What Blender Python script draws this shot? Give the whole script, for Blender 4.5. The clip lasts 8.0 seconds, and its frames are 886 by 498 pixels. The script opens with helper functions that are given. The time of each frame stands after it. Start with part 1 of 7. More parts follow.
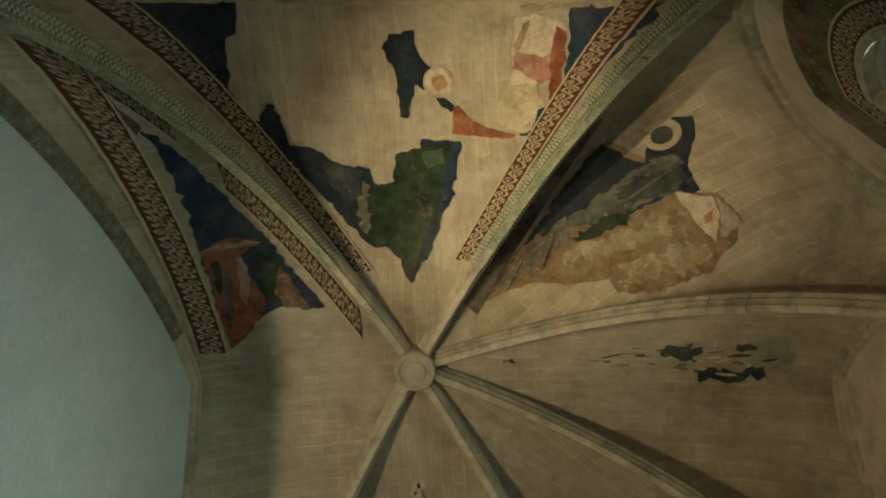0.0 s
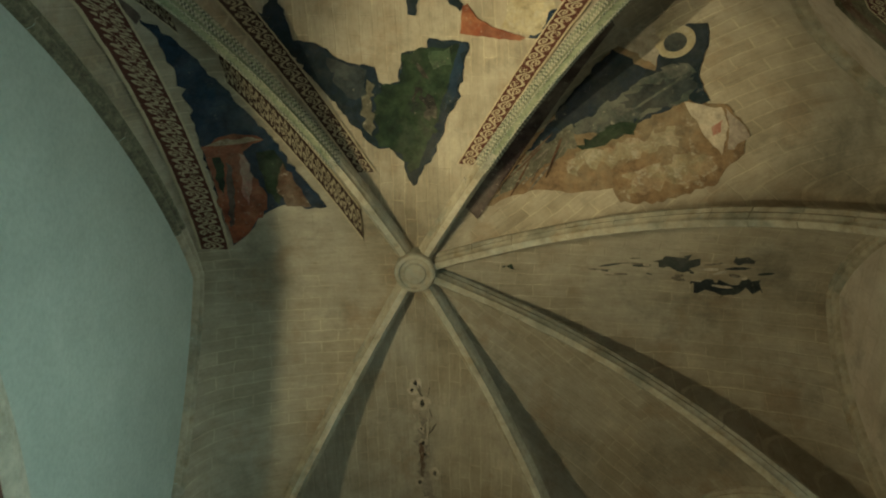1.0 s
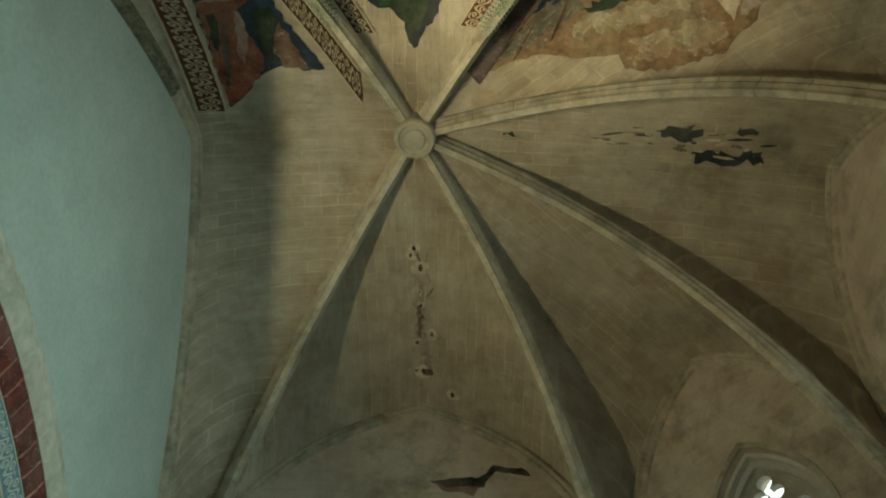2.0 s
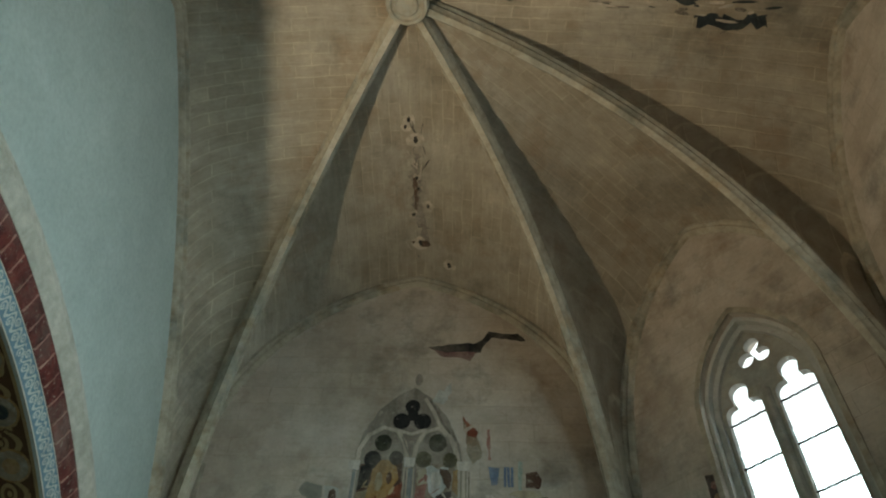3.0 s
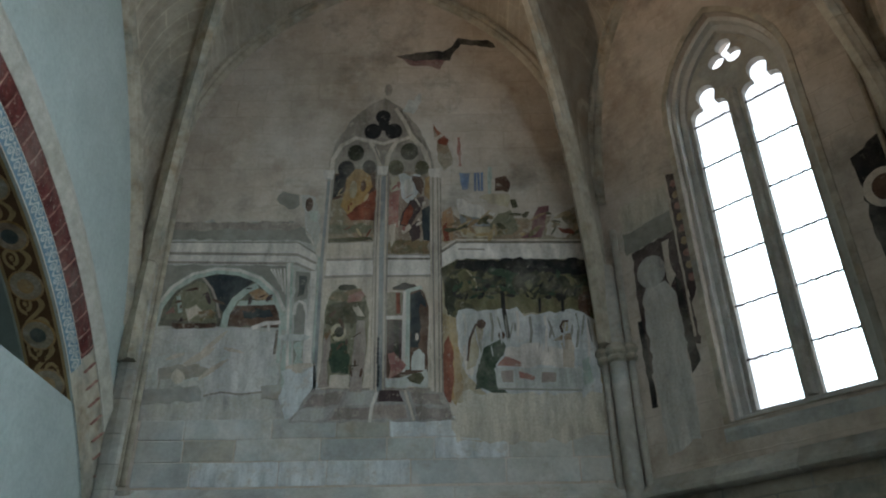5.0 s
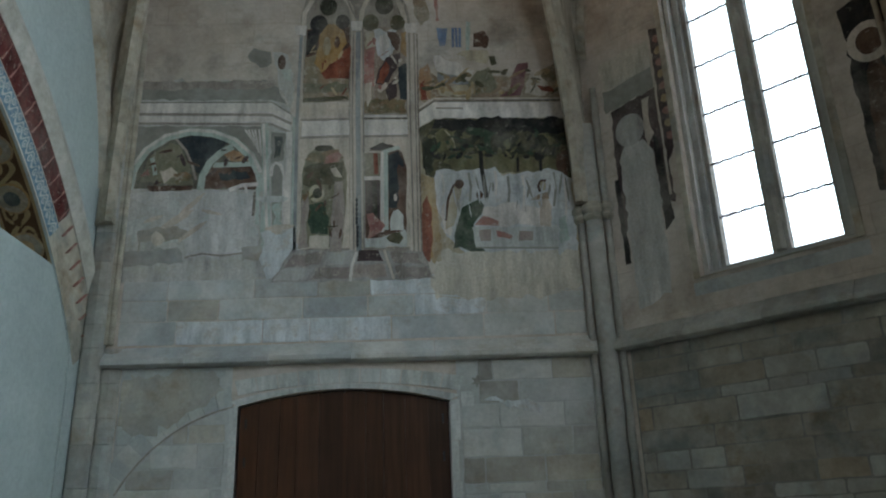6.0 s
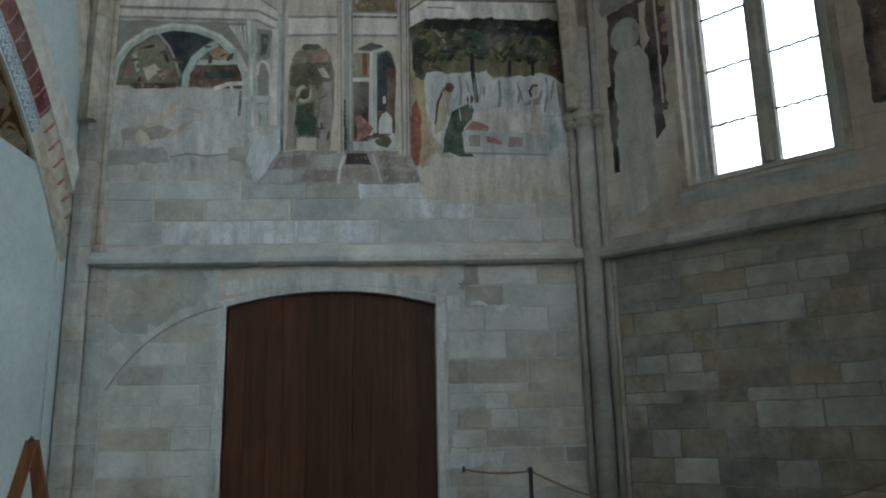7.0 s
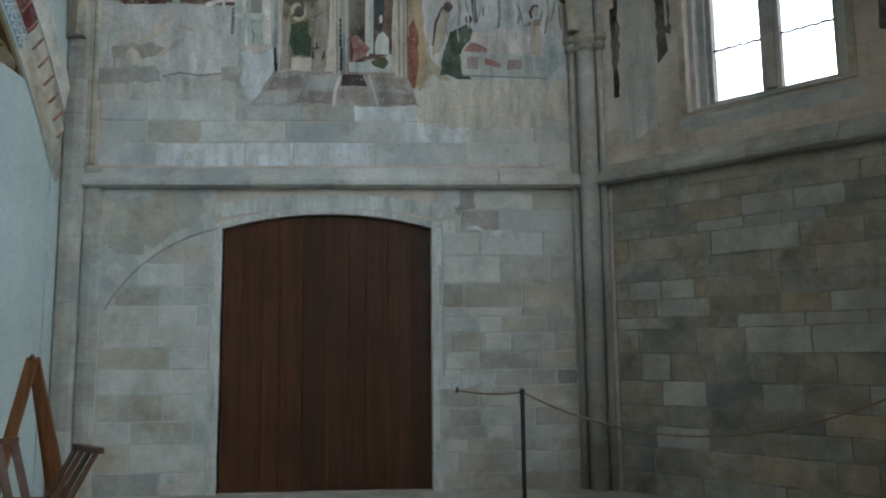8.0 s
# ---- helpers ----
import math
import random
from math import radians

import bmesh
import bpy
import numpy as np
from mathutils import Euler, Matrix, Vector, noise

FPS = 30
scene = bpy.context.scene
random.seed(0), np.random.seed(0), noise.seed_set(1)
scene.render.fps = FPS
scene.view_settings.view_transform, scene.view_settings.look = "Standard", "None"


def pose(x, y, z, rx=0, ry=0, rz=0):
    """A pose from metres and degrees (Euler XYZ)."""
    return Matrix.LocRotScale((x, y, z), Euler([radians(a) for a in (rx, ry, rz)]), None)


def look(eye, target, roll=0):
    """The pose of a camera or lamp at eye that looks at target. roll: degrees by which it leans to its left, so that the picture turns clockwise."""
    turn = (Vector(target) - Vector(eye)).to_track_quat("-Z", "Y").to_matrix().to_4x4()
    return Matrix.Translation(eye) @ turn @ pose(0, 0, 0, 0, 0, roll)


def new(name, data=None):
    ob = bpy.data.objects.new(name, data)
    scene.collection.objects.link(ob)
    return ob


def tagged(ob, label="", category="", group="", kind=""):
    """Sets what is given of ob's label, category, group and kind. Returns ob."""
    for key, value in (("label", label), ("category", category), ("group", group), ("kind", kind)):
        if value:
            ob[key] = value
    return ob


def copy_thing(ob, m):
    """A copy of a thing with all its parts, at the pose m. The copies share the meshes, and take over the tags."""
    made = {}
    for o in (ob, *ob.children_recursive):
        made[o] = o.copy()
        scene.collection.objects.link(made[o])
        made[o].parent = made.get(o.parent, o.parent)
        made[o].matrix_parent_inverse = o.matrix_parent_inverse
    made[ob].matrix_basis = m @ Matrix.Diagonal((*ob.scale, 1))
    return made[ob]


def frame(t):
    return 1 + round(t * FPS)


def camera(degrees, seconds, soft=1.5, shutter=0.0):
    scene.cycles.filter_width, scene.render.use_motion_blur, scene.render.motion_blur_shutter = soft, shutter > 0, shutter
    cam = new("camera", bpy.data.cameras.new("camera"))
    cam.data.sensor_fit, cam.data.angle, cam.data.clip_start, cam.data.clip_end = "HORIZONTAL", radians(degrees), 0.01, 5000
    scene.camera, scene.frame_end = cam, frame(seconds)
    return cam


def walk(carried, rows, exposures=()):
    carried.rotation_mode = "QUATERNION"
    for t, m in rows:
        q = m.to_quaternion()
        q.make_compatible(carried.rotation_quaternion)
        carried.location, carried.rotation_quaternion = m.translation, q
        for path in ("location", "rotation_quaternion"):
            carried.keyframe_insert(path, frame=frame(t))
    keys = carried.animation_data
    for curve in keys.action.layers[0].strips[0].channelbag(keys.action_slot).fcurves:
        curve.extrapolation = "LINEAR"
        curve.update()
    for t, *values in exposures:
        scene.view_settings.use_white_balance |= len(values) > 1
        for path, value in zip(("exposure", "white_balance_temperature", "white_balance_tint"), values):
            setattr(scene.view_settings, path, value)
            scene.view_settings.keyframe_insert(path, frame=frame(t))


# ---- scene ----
# ---- camera and its walk: it stands in the chapel and tilts down from the vault to the door ----
cam = camera(59.6, 8.0, soft=2.1)
EYE = (0.0, 0.0, 1.5)
ROWS = [
    (0.0, 167.996, -1.327, 3.078), (0.5, 165.406, -1.62, 2.092), (1.0, 160.926, -1.98, 1.28),
    (1.5, 155.852, -2.216, 0.617), (1.7, 153.945, -2.376, 0.302), (2.8, 143.538, -1.827, 0.718),
    (3.0, 141.632, -1.689, 0.792), (3.5, 136.806, -1.183, 0.827), (4.0, 131.416, -0.498, 0.864),
    (4.5, 126.195, 0.293, 0.826), (5.0, 120.341, 0.863, 0.11), (5.2, 118.084, 1.251, -0.091),
    (6.3, 107.591, 1.918, -1.569), (6.5, 106.228, 1.785, -1.838), (7.0, 102.943, 1.197, -2.31),
    (7.5, 99.973, 0.742, -2.545), (8.0, 97.35, 0.6, -2.727),
]
EXPOSURES = [(0.0, -0.25, 7750, -7), (1.0, -0.2, 7100, -17), (1.7, -0.12, 7050, -19), (3.0, 0.12, 6450, -1), (4.5, 0.14, 6250, 12), (6.5, 0.3, 6080, 14), (8.0, 0.78, 6130, 16)]
walk(cam, [(t, pose(*EYE, rx, ry, rz)) for t, rx, ry, rz in ROWS], EXPOSURES)

# ---- world and lights ----
world = bpy.data.worlds.new("world")
scene.world = world
world.use_nodes = True
wn = world.node_tree
sky = wn.nodes.new("ShaderNodeTexSky")
sky.sky_type, sky.sun_disc = "NISHITA", False
sky.sun_elevation, sky.sun_rotation = radians(48), radians(200)
wn.links.new(sky.outputs[0], wn.nodes["Background"].inputs[0])
wn.nodes["Background"].inputs[1].default_value = 0.15


def area_light(name, m, sx, sy, watts, colour):
    data = bpy.data.lights.new(name, "AREA")
    data.shape, data.size, data.size_y, data.energy, data.color = "RECTANGLE", sx, sy, watts, colour
    ob = new(name, data)
    ob.matrix_world = m
    return ob


# ---- plan ----
BX, BY, BZ = -0.765, 3.545, 11.05  # keystone
Z0 = 4.95  # springing of the ribs
C6, C5, C4 = (-3.735, 8.485), (2.1, 8.485), (4.615, 5.885)
C3, C2, C1 = (4.785, 1.97), (2.1, -0.965), (-3.735, -1.2)
WALL_T = 0.7
# ---- materials ----
def material(name, rough=0.85, metal=0.0):
    m = bpy.data.materials.new(name)
    m.use_nodes = True
    b = m.node_tree.nodes["Principled BSDF"]
    b.inputs["Roughness"].default_value, b.inputs["Metallic"].default_value = rough, metal
    b.inputs["Specular IOR Level"].default_value = 0.25
    return m, m.node_tree, b


def node(nt, kind, **values):
    n = nt.nodes.new(kind)
    for k, v in values.items():
        if k in n.inputs:
            n.inputs[k].default_value = v
        elif k == "operation":
            n.operation = v
        elif k == "data_type":
            n.data_type = v
        elif k == "blend_type":
            n.blend_type = v
    return n


def coords(nt, uv=False):
    return nt.nodes.new("ShaderNodeTexCoord").outputs["UV" if uv else "Object"]


def noise_of(nt, where, scale, detail=6, rough=0.6):
    n = node(nt, "ShaderNodeTexNoise", Scale=scale, Detail=detail, Roughness=rough)
    nt.links.new(where, n.inputs["Vector"])
    return n.outputs["Fac"]


def ramp(nt, fac, stops):
    r = nt.nodes.new("ShaderNodeValToRGB")
    nt.links.new(fac, r.inputs[0])
    el = r.color_ramp.elements
    while len(el) < len(stops):
        el.new(0.5)
    for e, (p, c) in zip(el, stops):
        e.position, e.color = p, (*c, 1) if len(c) == 3 else c
    return r.outputs[0]


def mix(nt, fac, a, b, mode="MIX"):
    n = node(nt, "ShaderNodeMix", data_type="RGBA", blend_type=mode)
    for sock, v in ((n.inputs[0], fac), (n.inputs[6], a), (n.inputs[7], b)):
        if hasattr(v, "is_linked"):
            nt.links.new(v, sock)
        elif isinstance(v, (int, float)):
            sock.default_value = v
        else:
            sock.default_value = (*v, 1)
    return n.outputs[2]


def bump(nt, b, height, strength, distance=0.01):
    n = node(nt, "ShaderNodeBump", Strength=strength, Distance=distance)
    nt.links.new(height, n.inputs["Height"])
    nt.links.new(n.outputs[0], b.inputs["Normal"])


def grey(v):
    return (v, v, v)


def mottled(name, base, dark, light, big=0.9, fine=18.0, rough=0.9, relief=0.4, dist=0.01, vary=0.0, stain=0.0):
    """A mineral surface: broad stains, mid mottling and fine grain, with optional change from piece to piece."""
    m, nt, b = material(name, rough)
    o = coords(nt)
    big_n, mid_n, fine_n = noise_of(nt, o, big, 8, 0.65), noise_of(nt, o, big * 4.3, 6, 0.6), noise_of(nt, o, fine, 8, 0.7)
    c = ramp(nt, big_n, [(0.32, dark), (0.5, base), (0.68, light)])
    c = mix(nt, 0.5, c, ramp(nt, mid_n, [(0.3, dark), (0.52, base), (0.7, light)]))
    c = mix(nt, 0.35, c, ramp(nt, fine_n, [(0.3, grey(0.55)), (0.6, grey(1.0))]), "MULTIPLY")
    if stain:
        slate = ramp(nt, noise_of(nt, o, 1.7, 5, 0.6), [(0.50, grey(0)), (0.60, grey(stain))])
        c = mix(nt, slate, c, (0.62, 0.72, 0.80), "MULTIPLY")
        umber = ramp(nt, noise_of(nt, o, 2.3, 7, 0.7), [(0.53, grey(0)), (0.66, grey(stain))])
        c = mix(nt, umber, c, (0.66, 0.54, 0.40), "MULTIPLY")
        lime = ramp(nt, noise_of(nt, o, 1.3, 8, 0.75), [(0.56, grey(0)), (0.68, grey(stain * 0.5))])
        c = mix(nt, lime, c, (0.55, 0.55, 0.52))
    if vary:
        info = nt.nodes.new("ShaderNodeObjectInfo").outputs["Random"]
        c = mix(nt, 1.0, c, ramp(nt, info, [(0.0, grey(1 - vary)), (0.5, (1.0, 0.97, 0.92)), (1.0, (1 + vary * 0.5, 1 + vary * 0.45, 1 + vary * 0.3))]), "MULTIPLY")
    nt.links.new(c, b.inputs["Base Color"])
    bump(nt, b, mix(nt, 0.5, fine_n, mid_n), relief, dist)
    return m


def masonry(name, base, dark, light, row=0.15, length=0.46, strength=0.5, upright=False):
    """Coursed vault masonry under thin limewash, laid by UV in metres."""
    m, nt, b = material(name, 0.92)
    uv, o = coords(nt, True), coords(nt)
    if upright:  # laid along any upright wall
        sep, com = nt.nodes.new("ShaderNodeSeparateXYZ"), nt.nodes.new("ShaderNodeCombineXYZ")
        run = node(nt, "ShaderNodeMath", operation="SUBTRACT")
        nt.links.new(o, sep.inputs[0])
        nt.links.new(sep.outputs[0], run.inputs[0])
        nt.links.new(sep.outputs[1], run.inputs[1])
        nt.links.new(run.outputs[0], com.inputs[0])
        nt.links.new(sep.outputs[2], com.inputs[1])
        uv = com.outputs[0]
    warp = node(nt, "ShaderNodeTexNoise", Scale=2.2, Detail=4.0)
    nt.links.new(uv, warp.inputs["Vector"])
    add = node(nt, "ShaderNodeVectorMath", operation="MULTIPLY_ADD")
    nt.links.new(warp.outputs["Color"], add.inputs[0])
    add.inputs[1].default_value = (0.10, 0.07, 0)
    nt.links.new(uv, add.inputs[2])
    br = node(nt, "ShaderNodeTexBrick", Scale=1.0)
    br.inputs["Mortar Size"].default_value, br.inputs["Mortar Smooth"].default_value = 0.010, 0.5
    br.inputs["Brick Width"].default_value, br.inputs["Row Height"].default_value = length, row
    br.inputs["Color1"].default_value, br.inputs["Color2"].default_value = (0.86, 0.83, 0.79, 1), (1.03, 1.0, 0.96, 1)
    br.inputs["Mortar"].default_value = (0.78, 0.74, 0.68, 1) if upright else (1.22, 1.18, 1.1, 1)
    nt.links.new(add.outputs[0], br.inputs["Vector"])
    stretch = node(nt, "ShaderNodeMapping")
    stretch.inputs["Scale"].default_value = (1.6, 1.2, 1) if upright else (0.5, 3.5, 1)
    nt.links.new(uv, stretch.inputs[0])
    streak = noise_of(nt, stretch.outputs[0], 1.6, 8, 0.7)
    big_n, mid_n, fine_n = noise_of(nt, o, 0.55, 8, 0.65), noise_of(nt, o, 2.8, 6, 0.6), noise_of(nt, o, 22, 8, 0.7)
    c = ramp(nt, big_n, [(0.33, dark), (0.5, base), (0.66, light)])
    c = mix(nt, 0.45, c, ramp(nt, mid_n, [(0.3, dark), (0.52, base), (0.7, light)]))
    c = mix(nt, 0.5, c, ramp(nt, streak, [(0.3, grey(0.72)), (0.6, grey(1.05))]), "MULTIPLY")
    wear = ramp(nt, noise_of(nt, o, 0.8, 4, 0.5), [(0.42, grey(0.12)), (0.57, grey(1.0))])
    vis = node(nt, "ShaderNodeMath", operation="MULTIPLY")
    nt.links.new(wear, vis.inputs[0])
    vis.inputs[1].default_value = strength * 2
    c = mix(nt, vis.outputs[0], c, br.outputs["Color"], "MULTIPLY")
    dash = node(nt, "ShaderNodeMapping")
    dash.inputs["Scale"].default_value = (2.2, 17.0, 1)
    nt.links.new(add.outputs[0], dash.inputs[0])
    dashes = noise_of(nt, dash.outputs[0], 1.5, 7, 0.75)
    c = mix(nt, 0.3 if upright else 0.9, c, ramp(nt, dashes, [(0.30, grey(0.66)), (0.45, grey(0.95)), (0.60, grey(1.0)), (0.72, (1.5, 1.45, 1.35))]), "MULTIPLY")
    rust = ramp(nt, noise_of(nt, o, 1.3, 8, 0.7), [(0.54, grey(0)), (0.72, grey(0.6))])
    c = mix(nt, rust, c, (0.24, 0.155, 0.095))
    soot = ramp(nt, noise_of(nt, o, 0.9, 9, 0.72), [(0.30, grey(0.75)), (0.46, grey(0))])
    c = mix(nt, soot, c, (0.17, 0.16, 0.135))
    c = mix(nt, 0.3, c, ramp(nt, fine_n, [(0.3, grey(0.6)), (0.6, grey(1.0))]), "MULTIPLY")
    nt.links.new(c, b.inputs["Base Color"])
    bump(nt, b, mix(nt, 0.5, mix(nt, 0.1 if upright else 0.5, fine_n, dashes), br.outputs["Fac"]), 0.5, 0.02)
    return m


def fresco(name, colours, scale=3.0, wear=0.35, bare=(0.47, 0.42, 0.35), fade=0.45):
    """Old paint on plaster: clouds of the given colours, streaked, faded and rubbed away in flakes to the bare ground."""
    m, nt, b = material(name, 0.9)
    o = coords(nt)
    mp = node(nt, "ShaderNodeMapping")
    mp.inputs["Scale"].default_value = (7.0, 7.0, 1.6)
    mp.inputs["Rotation"].default_value = (0.2, 0.35, 0.0)
    nt.links.new(o, mp.inputs[0])
    n1, n2, fine_n = noise_of(nt, o, scale, 9, 0.72), noise_of(nt, o, scale * 3.7, 9, 0.78), noise_of(nt, o, 34, 6, 0.7)
    stops = [(0.32 + 0.36 * i / max(1, len(colours) - 1), c) for i, c in enumerate(colours)]
    c = ramp(nt, n1, stops)
    c = mix(nt, 0.8, c, ramp(nt, noise_of(nt, mp.outputs[0], 1.0, 6, 0.65), [(0.3, grey(0.5)), (0.5, grey(0.95)), (0.7, grey(1.35))]), "MULTIPLY")
    c = mix(nt, ramp(nt, noise_of(nt, o, 1.1, 6, 0.7), [(0.46, grey(0)), (0.72, grey(fade))]), c, bare)
    flakes = ramp(nt, n2, [(0.62 - wear * 0.35, grey(0)), (0.70 - wear * 0.35, grey(0.65))])
    c = mix(nt, flakes, c, bare)
    c = mix(nt, 0.45, c, ramp(nt, fine_n, [(0.3, grey(0.5)), (0.62, grey(1.0))]), "MULTIPLY")
    nt.links.new(c, b.inputs["Base Color"])
    bump(nt, b, n2, 0.25, 0.004)
    return m


def scroll_band(name, ground, figure, scale=7.0, gilt=(0.5, 0.42, 0.3)):
    """A painted border of pale scrollwork on a dark ground; UV in metres, u along the band, v across from 0 to 1."""
    m, nt, b = material(name, 0.85)
    uv, o = coords(nt, True), coords(nt)
    sep = nt.nodes.new("ShaderNodeSeparateXYZ")
    nt.links.new(uv, sep.inputs[0])

    def math_n(op, a, bb, cc=None):
        n = node(nt, "ShaderNodeMath", operation=op)
        for i, v in enumerate((a, bb, cc)):
            if v is None:
                continue
            if hasattr(v, "is_linked"):
                nt.links.new(v, n.inputs[i])
            else:
                n.inputs[i].default_value = v
        return n.outputs[0]

    # a running vine with a curled leaf and a bud in each bend
    turn = math_n("MULTIPLY", sep.outputs[0], scale * 0.5)
    along = math_n("FRACT", turn, None)
    across = math_n("SUBTRACT", sep.outputs[1], 0.5)
    wave = math_n("MULTIPLY", math_n("SINE", math_n("MULTIPLY", turn, 2 * math.pi), None), 0.24)
    body = math_n("LESS_THAN", math_n("ABSOLUTE", math_n("SUBTRACT", across, wave), None), 0.075)
    for mid, side in ((0.25, -0.16), (0.75, 0.16)):
        dx_ = math_n("MULTIPLY", math_n("SUBTRACT", along, mid), 0.9)
        dy_ = math_n("SUBTRACT", across, side)
        radius = math_n("SQRT", math_n("ADD", math_n("MULTIPLY", dx_, dx_), math_n("MULTIPLY", dy_, dy_)), None)
        curl = math_n("LESS_THAN", math_n("ABSOLUTE", math_n("SUBTRACT", radius, math_n("MULTIPLY_ADD", math_n("ARCTAN2", dy_, dx_), 0.012, 0.15)), None), 0.04)
        body = math_n("MAXIMUM", body, math_n("MAXIMUM", curl, math_n("LESS_THAN", radius, 0.055)))
    body = math_n("MULTIPLY", body, math_n("GREATER_THAN", noise_of(nt, o, 9, 5, 0.7), 0.4))
    edge = math_n("GREATER_THAN", math_n("ABSOLUTE", math_n("SUBTRACT", sep.outputs[1], 0.5), None), 0.42)
    c = mix(nt, math_n("MULTIPLY", body, 0.85), ground, figure)
    c = mix(nt, edge, c, gilt)
    c = mix(nt, 0.5, c, ramp(nt, noise_of(nt, o, 6, 6, 0.7), [(0.3, grey(0.45)), (0.65, grey(1.0))]), "MULTIPLY")
    nt.links.new(c, b.inputs["Base Color"])
    return m


def timber(name, dark, light, rough=0.55, axis=2):
    m, nt, b = material(name, rough)
    o = coords(nt)
    mp = node(nt, "ShaderNodeMapping")
    sc = [14, 14, 14]
    sc[axis] = 0.7
    mp.inputs["Scale"].default_value = sc
    nt.links.new(o, mp.inputs[0])
    info = nt.nodes.new("ShaderNodeObjectInfo").outputs["Random"]
    grain, broad = noise_of(nt, mp.outputs[0], 1.6, 8, 0.65), noise_of(nt, o, 1.3, 5, 0.6)
    c = ramp(nt, grain, [(0.3, dark), (0.7, light)])
    c = mix(nt, 0.55, c, ramp(nt, broad, [(0.3, grey(0.55)), (0.7, grey(1.1))]), "MULTIPLY")
    c = mix(nt, 0.9, c, ramp(nt, info, [(0.0, grey(0.72)), (1.0, (1.32, 1.25, 1.18))]), "MULTIPLY")
    nt.links.new(c, b.inputs["Base Color"])
    bump(nt, b, grain, 0.2, 0.003)
    return m


VAULT = masonry("vault_masonry", (0.42, 0.37, 0.30), (0.28, 0.24, 0.185), (0.54, 0.485, 0.40))
ASHLAR = mottled("ashlar", (0.38, 0.365, 0.33), (0.24, 0.225, 0.20), (0.53, 0.52, 0.48), big=0.8, vary=0.16, stain=0.5)
ASHLAR_DARK = mottled("ashlar_weathered", (0.28, 0.265, 0.235), (0.165, 0.155, 0.135), (0.40, 0.38, 0.34), big=0.9, vary=0.24, stain=0.7)
LIMEWASHED = mottled("limewashed_stone", (0.50, 0.495, 0.465), (0.34, 0.33, 0.30), (0.62, 0.62, 0.60), big=0.75, fine=26, relief=0.6, vary=0.15, stain=0.4)
MORTAR = mottled("lime_mortar", (0.43, 0.42, 0.39), (0.29, 0.28, 0.255), (0.54, 0.53, 0.50))
LIMEWASH_TAN = mottled("tan_limewashed_stone", (0.44, 0.405, 0.345), (0.31, 0.28, 0.23), (0.55, 0.52, 0.465), big=0.9, fine=26, relief=0.6, vary=0.12, stain=0.45)
MORTAR_DARK = mottled("grey_mortar", (0.22, 0.205, 0.18), (0.09, 0.085, 0.075), (0.36, 0.34, 0.30))
ASHLAR_WARM = mottled("ashlar_ochre", (0.37, 0.315, 0.245), (0.23, 0.185, 0.135), (0.48, 0.43, 0.35), big=1.3, vary=0.2, stain=0.5)
ASHLAR_TAN = mottled("ashlar_tan", (0.31, 0.28, 0.235), (0.18, 0.16, 0.13), (0.43, 0.395, 0.34), big=1.1, vary=0.26, stain=0.7)
PLASTER = masonry("thinly_plastered_masonry", (0.54, 0.465, 0.39), (0.385, 0.315, 0.25), (0.66, 0.605, 0.54), 0.3, 0.75, 0.3, True)
WHITEWASH = mottled("whitewash", (0.41, 0.465, 0.44), (0.34, 0.385, 0.365), (0.475, 0.53, 0.505), big=0.4, relief=0.1)
RIBSTONE = mottled("rib_stone", (0.44, 0.385, 0.30), (0.22, 0.19, 0.14), (0.54, 0.485, 0.39), big=1.6, stain=0.65)
FLOOR = mottled("floor_stone", (0.33, 0.31, 0.28), (0.2, 0.19, 0.17), (0.42, 0.4, 0.37), vary=0.2)
WOOD_DOOR = timber("door_wood", (0.038, 0.0145, 0.006), (0.084, 0.034, 0.0145))
IRON = mottled("iron", (0.03, 0.03, 0.03), (0.015, 0.015, 0.015), (0.06, 0.055, 0.05), rough=0.5)


# ---- mesh helpers ----
def part(name, bm, mat, parent=None, label=""):
    me = bpy.data.meshes.new(name)
    bm.normal_update()
    bm.to_mesh(me)
    bm.free()
    me.materials.append(mat)
    ob = new(name, me)
    ob.parent = parent
    if label:
        ob["label"] = label
    return ob


def from_lists(name, verts, faces, mat, parent=None, label="", uvs=None, smooth=False):
    me = bpy.data.meshes.new(name)
    me.from_pydata([tuple(v) for v in verts], [], faces)
    if uvs is not None:
        layer = me.uv_layers.new(name="UVMap")
        for loop in me.loops:
            layer.data[loop.index].uv = uvs[loop.vertex_index]
    if smooth:
        me.polygons.foreach_set("use_smooth", [True] * len(me.polygons))
    me.materials.append(mat)
    me.update()
    ob = new(name, me)
    ob.parent = parent
    if label:
        ob["label"] = label
    return ob


def thing(name, label, category, group="", kind="", at=(0, 0, 0)):
    ob = new(name)
    ob.location = at
    ob.empty_display_size = 0.1
    return tagged(ob, label, category, group, kind)


class Plane:
    """A wall's face: s runs along it from a corner, z up, n out of the face into the chapel."""

    def __init__(self, a, b):
        self.a = Vector((*a, 0))
        self.dir = (Vector((*b, 0)) - self.a).normalized()
        self.len = (Vector((*b, 0)) - self.a).length
        n = Vector((-self.dir.y, self.dir.x, 0))
        self.n = n if n.dot(Vector((BX, BY, 0)) - self.a) > 0 else -n

    def at(self, s, z, off=0.0):
        return self.a + self.dir * s + self.n * off + Vector((0, 0, z))


